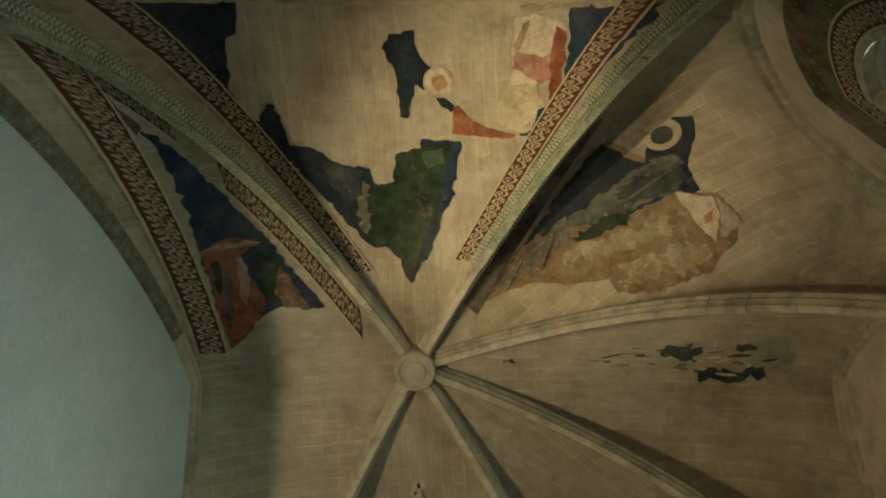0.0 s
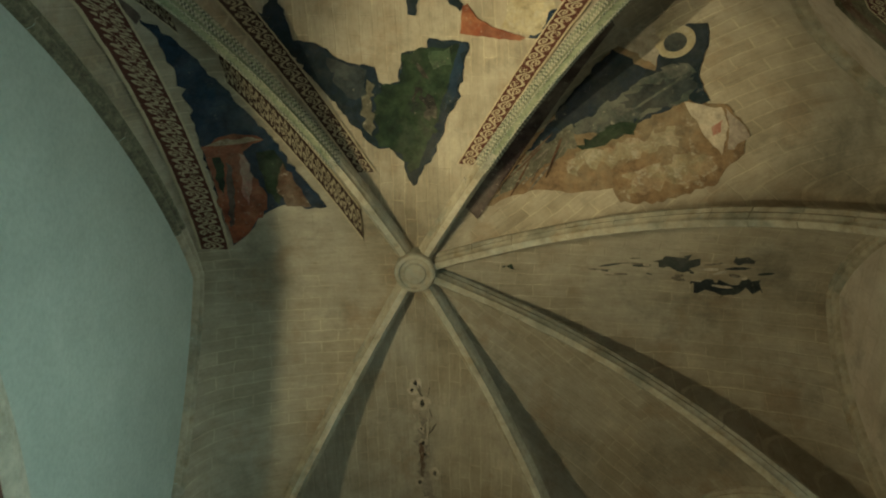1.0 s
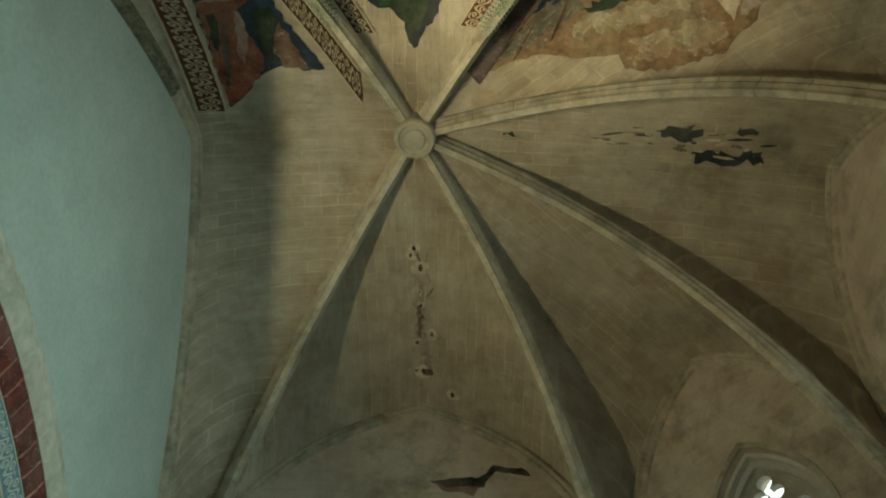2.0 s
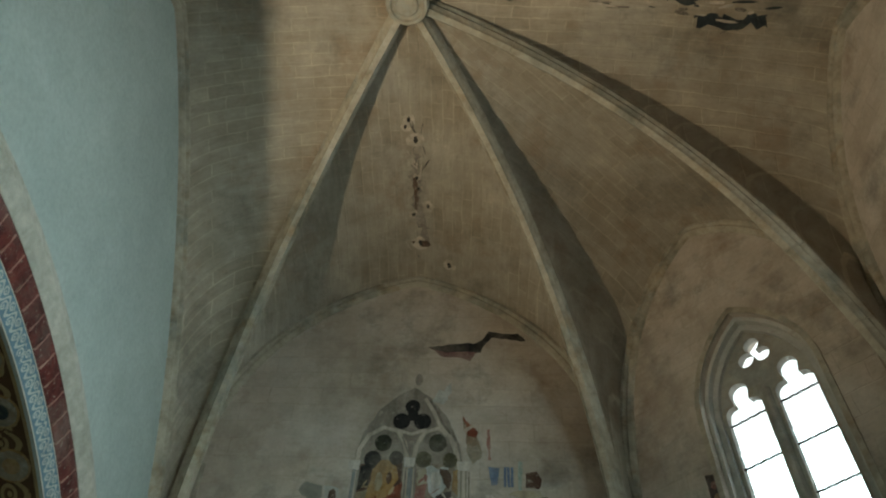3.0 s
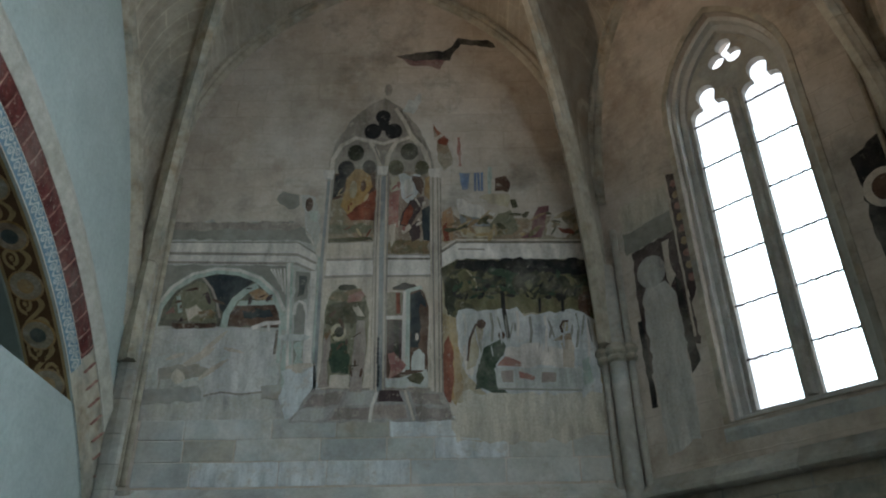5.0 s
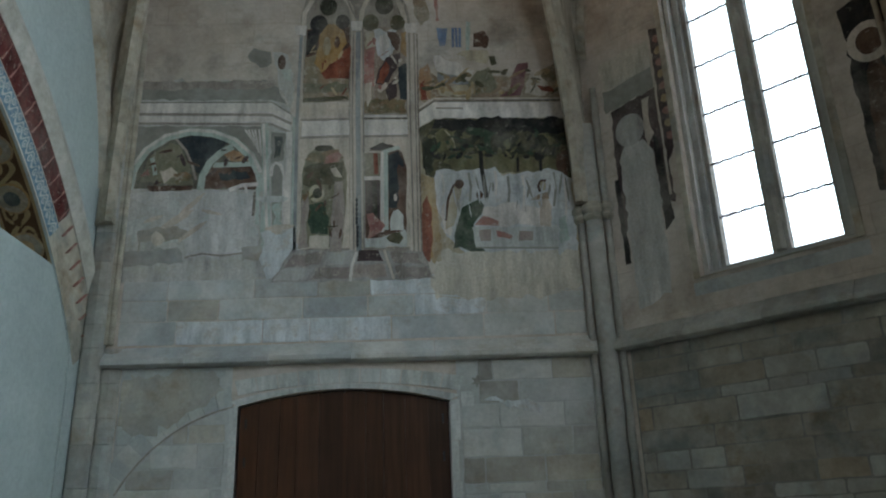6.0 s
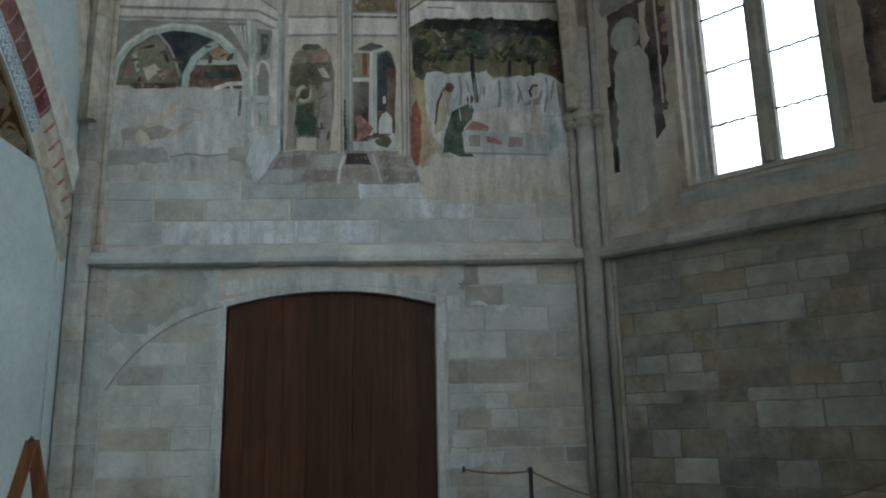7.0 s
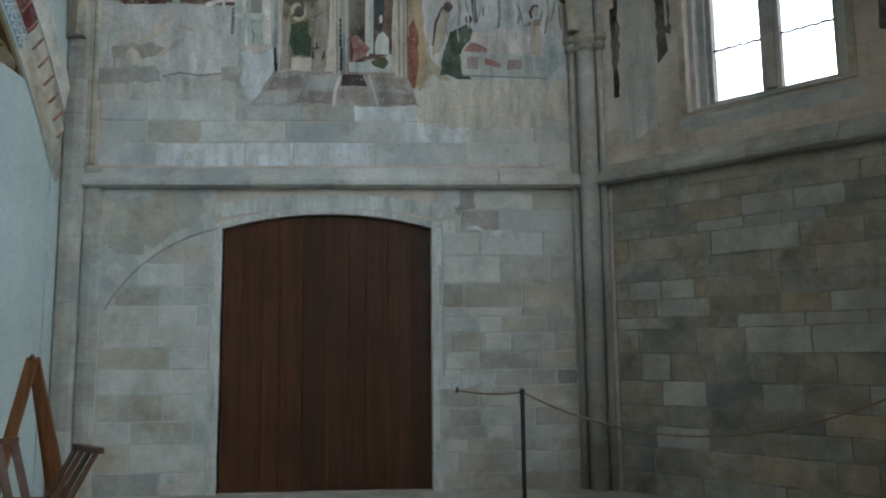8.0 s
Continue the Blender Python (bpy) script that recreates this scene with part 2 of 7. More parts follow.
class Smaller(Plane):
    """A wall's face on which a window drawn about s0 and z0 stands at s1 and z1, k times as large."""

    def __init__(self, wall, s0, s1, z0, z1, k):
        self.a, self.dir, self.len, self.n = wall.a, wall.dir, wall.len, wall.n
        self.wall, self.fit = wall, (s0, s1, z0, z1, k)

    def move(self, s, z):
        s0, s1, z0, z1, k = self.fit
        return s1 + (s - s0) * k, z1 + (z - z0) * k

    def at(self, s, z, off=0.0):
        return self.wall.at(*self.move(s, z), off)


def slab(name, plane, outer, holes, off0, off1, mat, parent=None, label=""):
    """A flat plate with holes, from depth off0 (back) to off1 (front) on a wall's plane."""
    from mathutils.geometry import tessellate_polygon
    loops = [outer, *holes]
    flat = [p for lp in loops for p in lp]
    tris = tessellate_polygon([[Vector((s, z, 0)) for s, z in lp] for lp in loops])
    n = len(flat)
    verts = [plane.at(s, z, off1) for s, z in flat] + [plane.at(s, z, off0) for s, z in flat]
    faces = [tuple(t) for t in tris] + [tuple(n + i for i in reversed(t)) for t in tris]
    k = 0
    for lp in loops:
        for i in range(len(lp)):
            a, b = k + i, k + (i + 1) % len(lp)
            faces.append((a, b, n + b, n + a))
        k += len(lp)
    bm = bmesh.new()
    vs = [bm.verts.new(v) for v in verts]
    for f in faces:
        try:
            bm.faces.new([vs[i] for i in f])
        except ValueError:
            pass
    bmesh.ops.recalc_face_normals(bm, faces=bm.faces)
    return part(name, bm, mat, parent, label)


def sweep(points, ups, profile, closed=False):
    """A bmesh of a profile (across, out) carried along points; ups gives the 'out' direction at each."""
    bm = bmesh.new()
    rings = []
    for i, p in enumerate(points):
        t = (points[min(i + 1, len(points) - 1)] - points[max(i - 1, 0)]).normalized()
        up = ups[i] - t * ups[i].dot(t)
        up.normalize()
        side = t.cross(up)
        rings.append([bm.verts.new(p + side * a + up * b) for a, b in profile])
    m = len(profile)
    for r0, r1 in zip(rings, rings[1:]):
        for j in range(m if closed else m - 1):
            bm.faces.new((r0[j], r0[(j + 1) % m], r1[(j + 1) % m], r1[j]))
    if closed:
        bm.faces.new(rings[0])
        bm.faces.new(list(reversed(rings[-1])))
    bmesh.ops.recalc_face_normals(bm, faces=bm.faces)
    return bm


def box(bm, lo, hi, m=None, bevel=0.0):
    vs = [bm.verts.new((x, y, z)) for x in (lo[0], hi[0]) for y in (lo[1], hi[1]) for z in (lo[2], hi[2])]
    fs = [bm.faces.new([vs[i] for i in f]) for f in ((0, 1, 3, 2), (4, 6, 7, 5), (0, 4, 5, 1), (2, 3, 7, 6), (0, 2, 6, 4), (1, 5, 7, 3))]
    if bevel:
        edges = {e for f in fs for e in f.edges}
        out = bmesh.ops.bevel(bm, geom=list(edges), offset=bevel, segments=1, affect="EDGES")
        vs = list({v for f in out["faces"] for v in f.verts} | {v for v in vs if v.is_valid})
    if m is not None:
        bmesh.ops.transform(bm, matrix=m, verts=[v for v in vs if v.is_valid])
    return bm


def lathe(profile, segs=20):
    """A bmesh turned about z from (radius, z) pairs."""
    bm = bmesh.new()
    rings = [[bm.verts.new((r * math.cos(2 * math.pi * k / segs), r * math.sin(2 * math.pi * k / segs), z)) for k in range(segs)] for r, z in profile]
    for a, b in zip(rings, rings[1:]):
        for k in range(segs):
            bm.faces.new((a[k], a[(k + 1) % segs], b[(k + 1) % segs], b[k]))
    bm.faces.new(list(reversed(rings[0])))
    bm.faces.new(rings[-1])
    bmesh.ops.recalc_face_normals(bm, faces=bm.faces)
    return bm


def pointed(cx, half, z_spring, z_apex, n=14):
    """Points of a pointed arch from the left springing over the apex to the right one."""
    h = z_apex - z_spring
    r = (half * half + h * h) / (2 * half)
    pts = []
    for i in range(n + 1):
        x = half * (1 - i / n) if i else half
        th = math.acos(max(-1, min(1, (r - half) / r))) * i / n
        pts.append((r * math.cos(th) - (r - half), z_spring + r * math.sin(th)))
    left = [(cx - x, z) for x, z in pts]
    right = [(cx + x, z) for x, z in reversed(pts[:-1])]
    return left + right


def segment_arch(x0, x1, z_spring, z_crown, n=16):
    """Points of a segmental arch from x0 to x1."""
    half, h = (x1 - x0) / 2, z_crown - z_spring
    r = (half * half + h * h) / (2 * h)
    th = math.asin(min(1, half / r))
    return [((x0 + x1) / 2 + r * math.sin(a), z_crown - r + r * math.cos(a)) for a in np.linspace(-th, th, n + 1)]


# ---- large structure: walls, floor, vault ----
P_DOOR, P_WIN, P_AXIS = Plane(C6, C5), Plane(C5, C4), Plane(C4, C3)
P_WIN2, P_BACK, P_WHITE = Plane(C3, C2), Plane(C2, C1), Plane(C1, C6)
P_SMALL = Smaller(P_WIN2, 1.6, 2.3, 4.0, 3.7, 0.8)
TOP = 12.0
DX = 3.735  # s on the door wall = x + DX
DOOR = (-2.0 + DX, 0.29 + DX, 2.83, 2.99)
WS = 1.965  # the window's middle on its wall
WIN_HALF, WIN_Z0, WIN_SPRING, WIN_APEX = 0.66, 4.0, 7.75, 8.95


def window_outline(c, grow=0.0, z0=WIN_Z0):
    arch = pointed(c, WIN_HALF + grow, WIN_SPRING, WIN_APEX + grow * 1.4)
    return [(c - WIN_HALF - grow, z0)] + arch + [(c + WIN_HALF + grow, z0)]


wall_north = slab("wall_north", P_DOOR, [(-0.2, 0), (P_DOOR.len + 0.2, 0), (P_DOOR.len + 0.2, TOP), (-0.2, TOP)],
                  [[(DOOR[0], 0.005)] + segment_arch(DOOR[0], DOOR[1], DOOR[2], DOOR[3]) + [(DOOR[1], 0.005)]], -WALL_T, 0.0, PLASTER)
tagged(wall_north, "pale plastered limestone chapel wall with faded frescoes", "wall", kind="structure")
walls = []
for nm, pl, c in (("wall_north_east", P_WIN, WS), ("wall_east", P_AXIS, P_AXIS.len / 2), ("wall_south_east", P_WIN2, 1.6)):
    w = slab(nm, pl, [(-0.25, 0), (pl.len + 0.25, 0), (pl.len + 0.25, TOP), (-0.25, TOP)], [[P_SMALL.move(*q) if pl is P_WIN2 else q for q in window_outline(c, 0.11, WIN_Z0 - 0.12)]], -WALL_T, 0.0, PLASTER)
    walls.append(tagged(w, "grey-brown plastered apse wall with a tall pointed window", "wall", kind="structure"))
w = slab("wall_south", P_BACK, [(-0.2, 0), (P_BACK.len + 0.2, 0), (P_BACK.len + 0.2, TOP), (-0.2, TOP)], [], -WALL_T, 0.0, PLASTER)
tagged(w, "plain plastered chapel wall", "wall", kind="structure")

# the whitewashed west wall stands over a wide, depressed arch
ARCH_C, ARCH_ZC, ARCH_R = 3.5, 0.30, 6.45


def arch_pts(r, z_end, n=40):
    a0 = math.asin((z_end - ARCH_ZC) / r)
    return [(ARCH_C + r * math.cos(a) - C1[1], ARCH_ZC + r * math.sin(a)) for a in np.linspace(math.pi - a0, a0, n)]


lim = [p for p in arch_pts(5.63, 3.4) if 0.25 < p[0] < P_WHITE.len - 0.25]
w = slab("wall_west", P_WHITE, [(0.0, 0), (lim[0][0], 0)] + lim + [(lim[-1][0], 0), (P_WHITE.len, 0), (P_WHITE.len, TOP), (0.0, TOP)], [], -0.45, 0.0, WHITEWASH)
tagged(w, "whitewashed wall over a wide painted arch", "wall", kind="structure")

floor_bm = bmesh.new()
box(floor_bm, (-14, -8, -0.3), (10, 14, 0))
tagged(part("floor", floor_bm, FLOOR), "worn grey stone chapel floor", "floor", kind="structure")

# low whitewashed screen wall closing the arch
part_bm = bmesh.new()
box(part_bm, (C1[0] - 0.2, -1.0, 0.0), (C1[0] - 0.02, 8.28, 4.2), bevel=0.01)
tagged(part("screen_wall", part_bm, WHITEWASH), "tall plain whitewashed screen wall closing the arch", "wall", kind="structure")

# the nave beyond the arch, closed
for nm, lo, hi in (("nave_wall_west", (-13.5, -6, 0), (-13, 13, 13)), ("nave_wall_south", (-13, -6.5, 0), (-4.6, -6, 13)), ("nave_wall_north", (-13, 12.5, 0), (-4.6, 13, 13)),
                   ("nave_wall_east_a", (-4.86, 9.3, 0), (-4.6, 12.5, 13)), ("nave_wall_east_b", (-4.86, -6, 0), (-4.6, -1.6, 13))):
    b_ = bmesh.new()
    box(b_, lo, hi)
    tagged(part(nm, b_, WHITEWASH), "plain whitewashed nave wall", "wall", kind="structure")
b_ = bmesh.new()
box(b_, (-14, -8, 13), (10, 14, 13.4))
tagged(part("ceiling_roof", b_, PLASTER), "closed roof over the vault", "ceiling", kind="structure")


def rib_z(v, z1=BZ):
    """Height of a rib at v of its way from the keystone to its corner."""
    return Z0 + (z1 - Z0) * math.sqrt(max(0.0, 1 - v ** 2.35))


class Cell:
    """A vault web between two ribs: u from rib to rib, v from the keystone to the wall."""

    def __init__(self, a, b, apex, p, q, dip=0.0):
        self.a, self.b, self.apex, self.p, self.q, self.dip = Vector(a), Vector(b), apex, p, q, dip
        self.mid = (self.a + self.b) / 2 - Vector((BX, BY))

    def shape(self, u):
        return max(0.0, 1 - abs(2 * u - 1) ** self.p) ** (1 / self.q)

    def at(self, u, v, off=0.0):
        base = self.a.lerp(self.b, u) * v + Vector((BX, BY)) * (1 - v)
        zr = rib_z(v)
        ridge = BZ + (self.apex - BZ) * v + 0.12 * math.sin(math.pi * v) - self.dip * v ** 10
        p = Vector((base.x, base.y, zr + (ridge - zr) * self.shape(u)))
        if off:
            return p + self.normal(u, v) * off
        return p

    def normal(self, u, v):
        e = 0.004
        u0, u1, v0, v1 = max(0, u - e), min(1, u + e), max(0.01, v - e), min(1, v + e)
        n = (self.at(u1, v) - self.at(u0, v)).cross(self.at(u, v1) - self.at(u, v0))
        if n.length < 1e-9:
            return Vector((0, 0, -1))
        n.normalize()
        return n if n.dot(Vector((BX, BY, 4)) - self.at(u, v)) > 0 else -n

    def uv(self, u, v):
        return (v * self.mid.length, (u - 0.5) * (self.b - self.a).length * v)


CELLS = {
    "door": Cell(C6, C5, 11.35, 1.3, 4.0), "win": Cell(C5, C4, 11.05, 1.3, 4.0), "axis": Cell(C4, C3, 11.05, 1.3, 4.0),
    "win2": Cell(C3, C2, 11.05, 1.3, 4.0, 1.4), "back": Cell(C2, C1, 11.3, 1.3, 4.0), "white": Cell(C1, C6, 11.12, 1.2, 1.7),
}


def spread(n):
    """Steps from 0 to 1 that crowd towards both ends."""
    return [0.5 - 0.5 * math.cos(math.pi * i / n) for i in range(n + 1)]


vault_verts, vault_faces, vault_uv = [], [], []
for cell in CELLS.values():
    us, vs = spread(36), [math.sin(math.pi / 2 * i / 44) for i in range(45)]
    k = len(vault_verts)
    for v in vs:
        for u in us:
            vault_verts.append(cell.at(u, v))
            vault_uv.append(cell.uv(u, v))
    w_ = len(us)
    for i in range(len(vs) - 1):
        for j in range(w_ - 1):
            vault_faces.append((k + i * w_ + j, k + i * w_ + j + 1, k + (i + 1) * w_ + j + 1, k + (i + 1) * w_ + j))
vault = from_lists("ceiling_vault", vault_verts, vault_faces, VAULT, uvs=vault_uv, smooth=True)
tagged(vault, "ribbed vault of pale coursed stone with worn limewash", "ceiling", kind="structure")
# ---- light through the windows ----
# the window on P_AXIS is unseen, added to light the door wall
WINDOWS = ((P_WIN, WS), (P_AXIS, P_AXIS.len / 2), (P_SMALL, 1.6))
WIN_WATTS = (26, 105, 172)
for (pl, c), watts in zip(WINDOWS, WIN_WATTS):
    eye = pl.at(c, 6.3, -WALL_T - 0.05)
    lamp = area_light("window_light", look(eye, eye + pl.n - Vector((0, 0, 0.42))), 1.6, 5.2, watts, (0.76, 0.95, 1.0))
    lamp.data.spread = radians(128)
glow, gnt, gb = material("overcast_sky_glow")
gb.inputs["Base Color"].default_value = (0, 0, 0, 1)
gb.inputs["Emission Color"].default_value = (0.93, 0.97, 1.0, 1)
gb.inputs["Emission Strength"].default_value = 1.7
for pl, c in WINDOWS:
    tagged(slab("backdrop_sky", pl, [(c - 4.5, 2.0), (c + 4.5, 2.0), (c + 4.5, 16), (c - 4.5, 16)], [], -4.1, -4.0, glow), "bright overcast sky outside the window", "sky", kind="structure")
# two warm floodlights standing behind the screen wall, aimed up through the arch at the vault
for eye, aim, watts, cone in (((-4.03, 2.2, 4.45), (0.9, 3.4, 10.5), 1020, 90), ((-4.0, 0.9, 4.42), (0.4, 1.0, 10.7), 2000, 42)):
    flood = bpy.data.lights.new("floodlight", "SPOT")
    flood.energy, flood.color, flood.spot_size, flood.spot_blend, flood.shadow_soft_size = watts, (1.0, 0.79, 0.56), radians(cone), 1.0, 0.045
    new("floodlight", flood).matrix_world = look(eye, aim)
# an added fill lamp in the nave, which has no window
area_light("nave_fill_light", look((-12.6, 3.5, 8.0), (-3.7, 3.5, 6.0)), 3.0, 5.0, 70, (0.75, 1.0, 0.95))

# ---- more materials ----
PAINTED_RIB = mottled("painted_rib", (0.25, 0.27, 0.18), (0.09, 0.115, 0.08), (0.42, 0.41, 0.30), big=5.0, fine=30)
PAINTED_DARK = mottled("painted_moulding", (0.15, 0.14, 0.10), (0.05, 0.05, 0.04), (0.3, 0.27, 0.2), big=6.0, fine=30)
SCROLL = scroll_band("scroll_border", (0.045, 0.025, 0.02), (0.42, 0.36, 0.26), 9.5)
SCROLL_RED = scroll_band("scroll_border_red", (0.085, 0.03, 0.022), (0.46, 0.39, 0.28), 9.5)
MEDALLION = scroll_band("medallion_border", (0.10, 0.05, 0.02), (0.42, 0.30, 0.14), 4.0, gilt=(0.35, 0.25, 0.12))
BLUE_CHECK = scroll_band("blue_check", (0.14, 0.22, 0.27), (0.5, 0.5, 0.45), 13.0, gilt=(0.5, 0.45, 0.38))
RED_BAND = fresco("red_band", [(0.045, 0.012, 0.012), (0.11, 0.024, 0.021), (0.17, 0.042, 0.032)], 5.0, 0.12, fade=0.25)
DARK_BLUE = fresco("fresco_dark_blue", [(0.008, 0.010, 0.014), (0.012, 0.022, 0.042), (0.014, 0.024, 0.030), (0.018, 0.03, 0.05), (0.024, 0.028, 0.024)], 1.8, 0.0, fade=0.1)
DEEP_GREEN = fresco("fresco_green", [(0.010, 0.015, 0.013), (0.016, 0.03, 0.019), (0.03, 0.05, 0.028), (0.018, 0.022, 0.022)], 2.4, 0.0, fade=0.12)
SLATE_BLUE = fresco("fresco_slate", [(0.03, 0.035, 0.04), (0.07, 0.085, 0.08), (0.10, 0.11, 0.08)], 2.6, 0.12)
OCHRE_STONE = mottled("cream_stone", (0.47, 0.45, 0.385), (0.30, 0.28, 0.23), (0.60, 0.57, 0.49), big=2.2)
SLATE_DARK = fresco("fresco_slate_dark", [(0.018, 0.022, 0.026), (0.04, 0.05, 0.055), (0.065, 0.075, 0.07)], 3.0, 0.0, fade=0.2)
EARTH = fresco("fresco_earth", [(0.10, 0.065, 0.04), (0.26, 0.155, 0.085), (0.15, 0.13, 0.07), (0.35, 0.24, 0.14), (0.24, 0.13, 0.075)], 1.7, 0.22)
BLUE_FIELD = fresco("fresco_blue_field", [(0.010, 0.014, 0.022), (0.016, 0.032, 0.062), (0.020, 0.040, 0.070), (0.022, 0.032, 0.034)], 1.6, 0.0, fade=0.12)
HILL = fresco("fresco_hill", [(0.15, 0.10, 0.065), (0.25, 0.165, 0.10), (0.20, 0.145, 0.09), (0.31, 0.225, 0.145)], 1.1, 0.1, fade=0.3)
LEAF_GREEN = fresco("fresco_leaf_green", [(0.02, 0.03, 0.024), (0.035, 0.06, 0.038), (0.06, 0.09, 0.055), (0.035, 0.042, 0.04)], 3.0, 0.1)
MEADOW = fresco("fresco_meadow", [(0.10, 0.10, 0.055), (0.16, 0.145, 0.075), (0.22, 0.18, 0.10)], 3.0, 0.12)
LOGGIA = fresco("fresco_loggia", [(0.07, 0.06, 0.045), (0.13, 0.125, 0.095), (0.20, 0.175, 0.13)], 3.0, 0.15)
RED_FIG = fresco("fresco_red", [(0.12, 0.03, 0.018), (0.24, 0.07, 0.038), (0.31, 0.14, 0.08)], 4.0, 0.1, fade=0.18)
ROSE_GREY = fresco("fresco_rose_grey", [(0.26, 0.21, 0.18), (0.34, 0.28, 0.24), (0.42, 0.36, 0.32)], 3.0, 0.2)
ORANGE = fresco("fresco_orange", [(0.30, 0.15, 0.05), (0.42, 0.25, 0.10), (0.46, 0.33, 0.17)], 3.0, 0.2, fade=0.3)
PINK = fresco("fresco_pink", [(0.25, 0.09, 0.08), (0.36, 0.17, 0.14), (0.42, 0.28, 0.22)], 4.0, 0.2)
OCHRE = fresco("fresco_ochre", [(0.33, 0.22, 0.10), (0.42, 0.31, 0.17), (0.5, 0.4, 0.26)], 3.5, 0.25)
GOLD = fresco("fresco_gold", [(0.26, 0.145, 0.045), (0.37, 0.22, 0.08), (0.43, 0.29, 0.13)], 5.0, 0.15)
PALE = fresco("fresco_pale", [(0.40, 0.40, 0.37), (0.52, 0.52, 0.48), (0.60, 0.59, 0.55)], 1.6, 0.2, (0.45, 0.42, 0.36))
PALE_WARM = fresco("fresco_pale_warm", [(0.44, 0.36, 0.28), (0.56, 0.475, 0.385), (0.62, 0.54, 0.455)], 1.8, 0.25, (0.47, 0.42, 0.35))
MINT = fresco("fresco_mint", [(0.30, 0.36, 0.31), (0.42, 0.48, 0.42), (0.5, 0.53, 0.47)], 3.0, 0.25)
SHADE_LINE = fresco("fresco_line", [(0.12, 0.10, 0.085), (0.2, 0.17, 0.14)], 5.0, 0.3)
BROWN = fresco("fresco_brown", [(0.05, 0.03, 0.02), (0.11, 0.06, 0.04), (0.16, 0.10, 0.065)], 3.2, 0.15)
BLACK = fresco("fresco_black", [(0.012, 0.012, 0.014), (0.025, 0.024, 0.024), (0.045, 0.04, 0.032)], 3.0, 0.05)
OLIVE = fresco("fresco_olive", [(0.05, 0.05, 0.03), (0.09, 0.085, 0.045), (0.15, 0.125, 0.075)], 4.5, 0.15)
CURTAIN = fresco("fresco_grey_cloth", [(0.38, 0.39, 0.39), (0.53, 0.53, 0.52), (0.63, 0.62, 0.59)], 3.0, 0.2)
SKYBLUE = fresco("fresco_blue", [(0.10, 0.15, 0.26), (0.2, 0.26, 0.36)], 5.0, 0.2)
PLASTER_GREY = fresco("worn_grey_plaster", [(0.40, 0.375, 0.335), (0.47, 0.45, 0.41), (0.54, 0.52, 0.48)], 1.3, 0.35, (0.46, 0.42, 0.36))
PLASTER_PALE = fresco("worn_pale_plaster", [(0.46, 0.44, 0.41), (0.53, 0.51, 0.48), (0.59, 0.57, 0.54)], 1.5, 0.35, (0.47, 0.44, 0.39), 0.5)
PALE_STONE = fresco("fresco_pale_stone", [(0.54, 0.485, 0.43), (0.66, 0.60, 0.54), (0.74, 0.685, 0.625)], 2.2, 0.2, (0.52, 0.46, 0.39), 0.3)
SHADE_SOFT = fresco("fresco_soft_shade", [(0.24, 0.20, 0.17), (0.31, 0.27, 0.23)], 4.0, 0.25)
OLIVE_PALE = fresco("fresco_pale_olive", [(0.13, 0.125, 0.085), (0.20, 0.185, 0.12), (0.27, 0.24, 0.17)], 3.0, 0.2)
OLIVE_DEEP = fresco("fresco_deep_olive", [(0.028, 0.03, 0.022), (0.05, 0.052, 0.034), (0.08, 0.075, 0.045)], 4.0, 0.1)
ORANGE_PALE = fresco("fresco_pale_orange", [(0.30, 0.15, 0.075), (0.36, 0.22, 0.12), (0.42, 0.31, 0.2)], 4.0, 0.25)
EARTH_PALE = fresco("fresco_pale_earth", [(0.20, 0.14, 0.095), (0.31, 0.225, 0.15), (0.27, 0.23, 0.15), (0.40, 0.31, 0.22)], 2.2, 0.3)
OCHRE_PALE = fresco("fresco_pale_ochre", [(0.36, 0.29, 0.18), (0.44, 0.37, 0.25), (0.50, 0.44, 0.33)], 3.0, 0.3)
SLATE_PALE = fresco("fresco_pale_slate", [(0.19, 0.205, 0.21), (0.27, 0.285, 0.285), (0.36, 0.365, 0.35)], 3.0, 0.25)
TRACERY_SHADE = fresco("fresco_tracery_shade", [(0.24, 0.205, 0.17), (0.31, 0.27, 0.225), (0.38, 0.34, 0.29)], 2.2, 0.2)
LOGGIA_WARM = fresco("fresco_warm_shade", [(0.20, 0.15, 0.11), (0.29, 0.23, 0.175), (0.36, 0.30, 0.24)], 4.0, 0.25)
PAVING = fresco("fresco_paving", [(0.27, 0.245, 0.225), (0.34, 0.315, 0.29), (0.40, 0.38, 0.35)], 3.0, 0.25)
PAVING_LIGHT = fresco("fresco_pale_paving", [(0.36, 0.34, 0.31), (0.43, 0.41, 0.38)], 3.0, 0.25)
TILE = fresco("fresco_tile", [(0.20, 0.165, 0.15), (0.27, 0.225, 0.20), (0.33, 0.29, 0.26)], 3.0, 0.25)
TAN_PLASTER = fresco("tan_plaster", [(0.46, 0.405, 0.32), (0.55, 0.495, 0.40), (0.61, 0.565, 0.485)], 1.4, 0.25)
LIME_RUN = fresco("lime_run", [(0.50, 0.53, 0.53), (0.58, 0.60, 0.60), (0.64, 0.65, 0.64)], 2.0, 0.3)
MAROON_PINK = fresco("fresco_maroon_pink", [(0.12, 0.05, 0.055), (0.19, 0.085, 0.085), (0.27, 0.16, 0.14)], 4.0, 0.15)
GREYSTAIN = mottled("grey_limewash", (0.27, 0.26, 0.22), (0.19, 0.18, 0.15), (0.34, 0.33, 0.29), big=1.4)
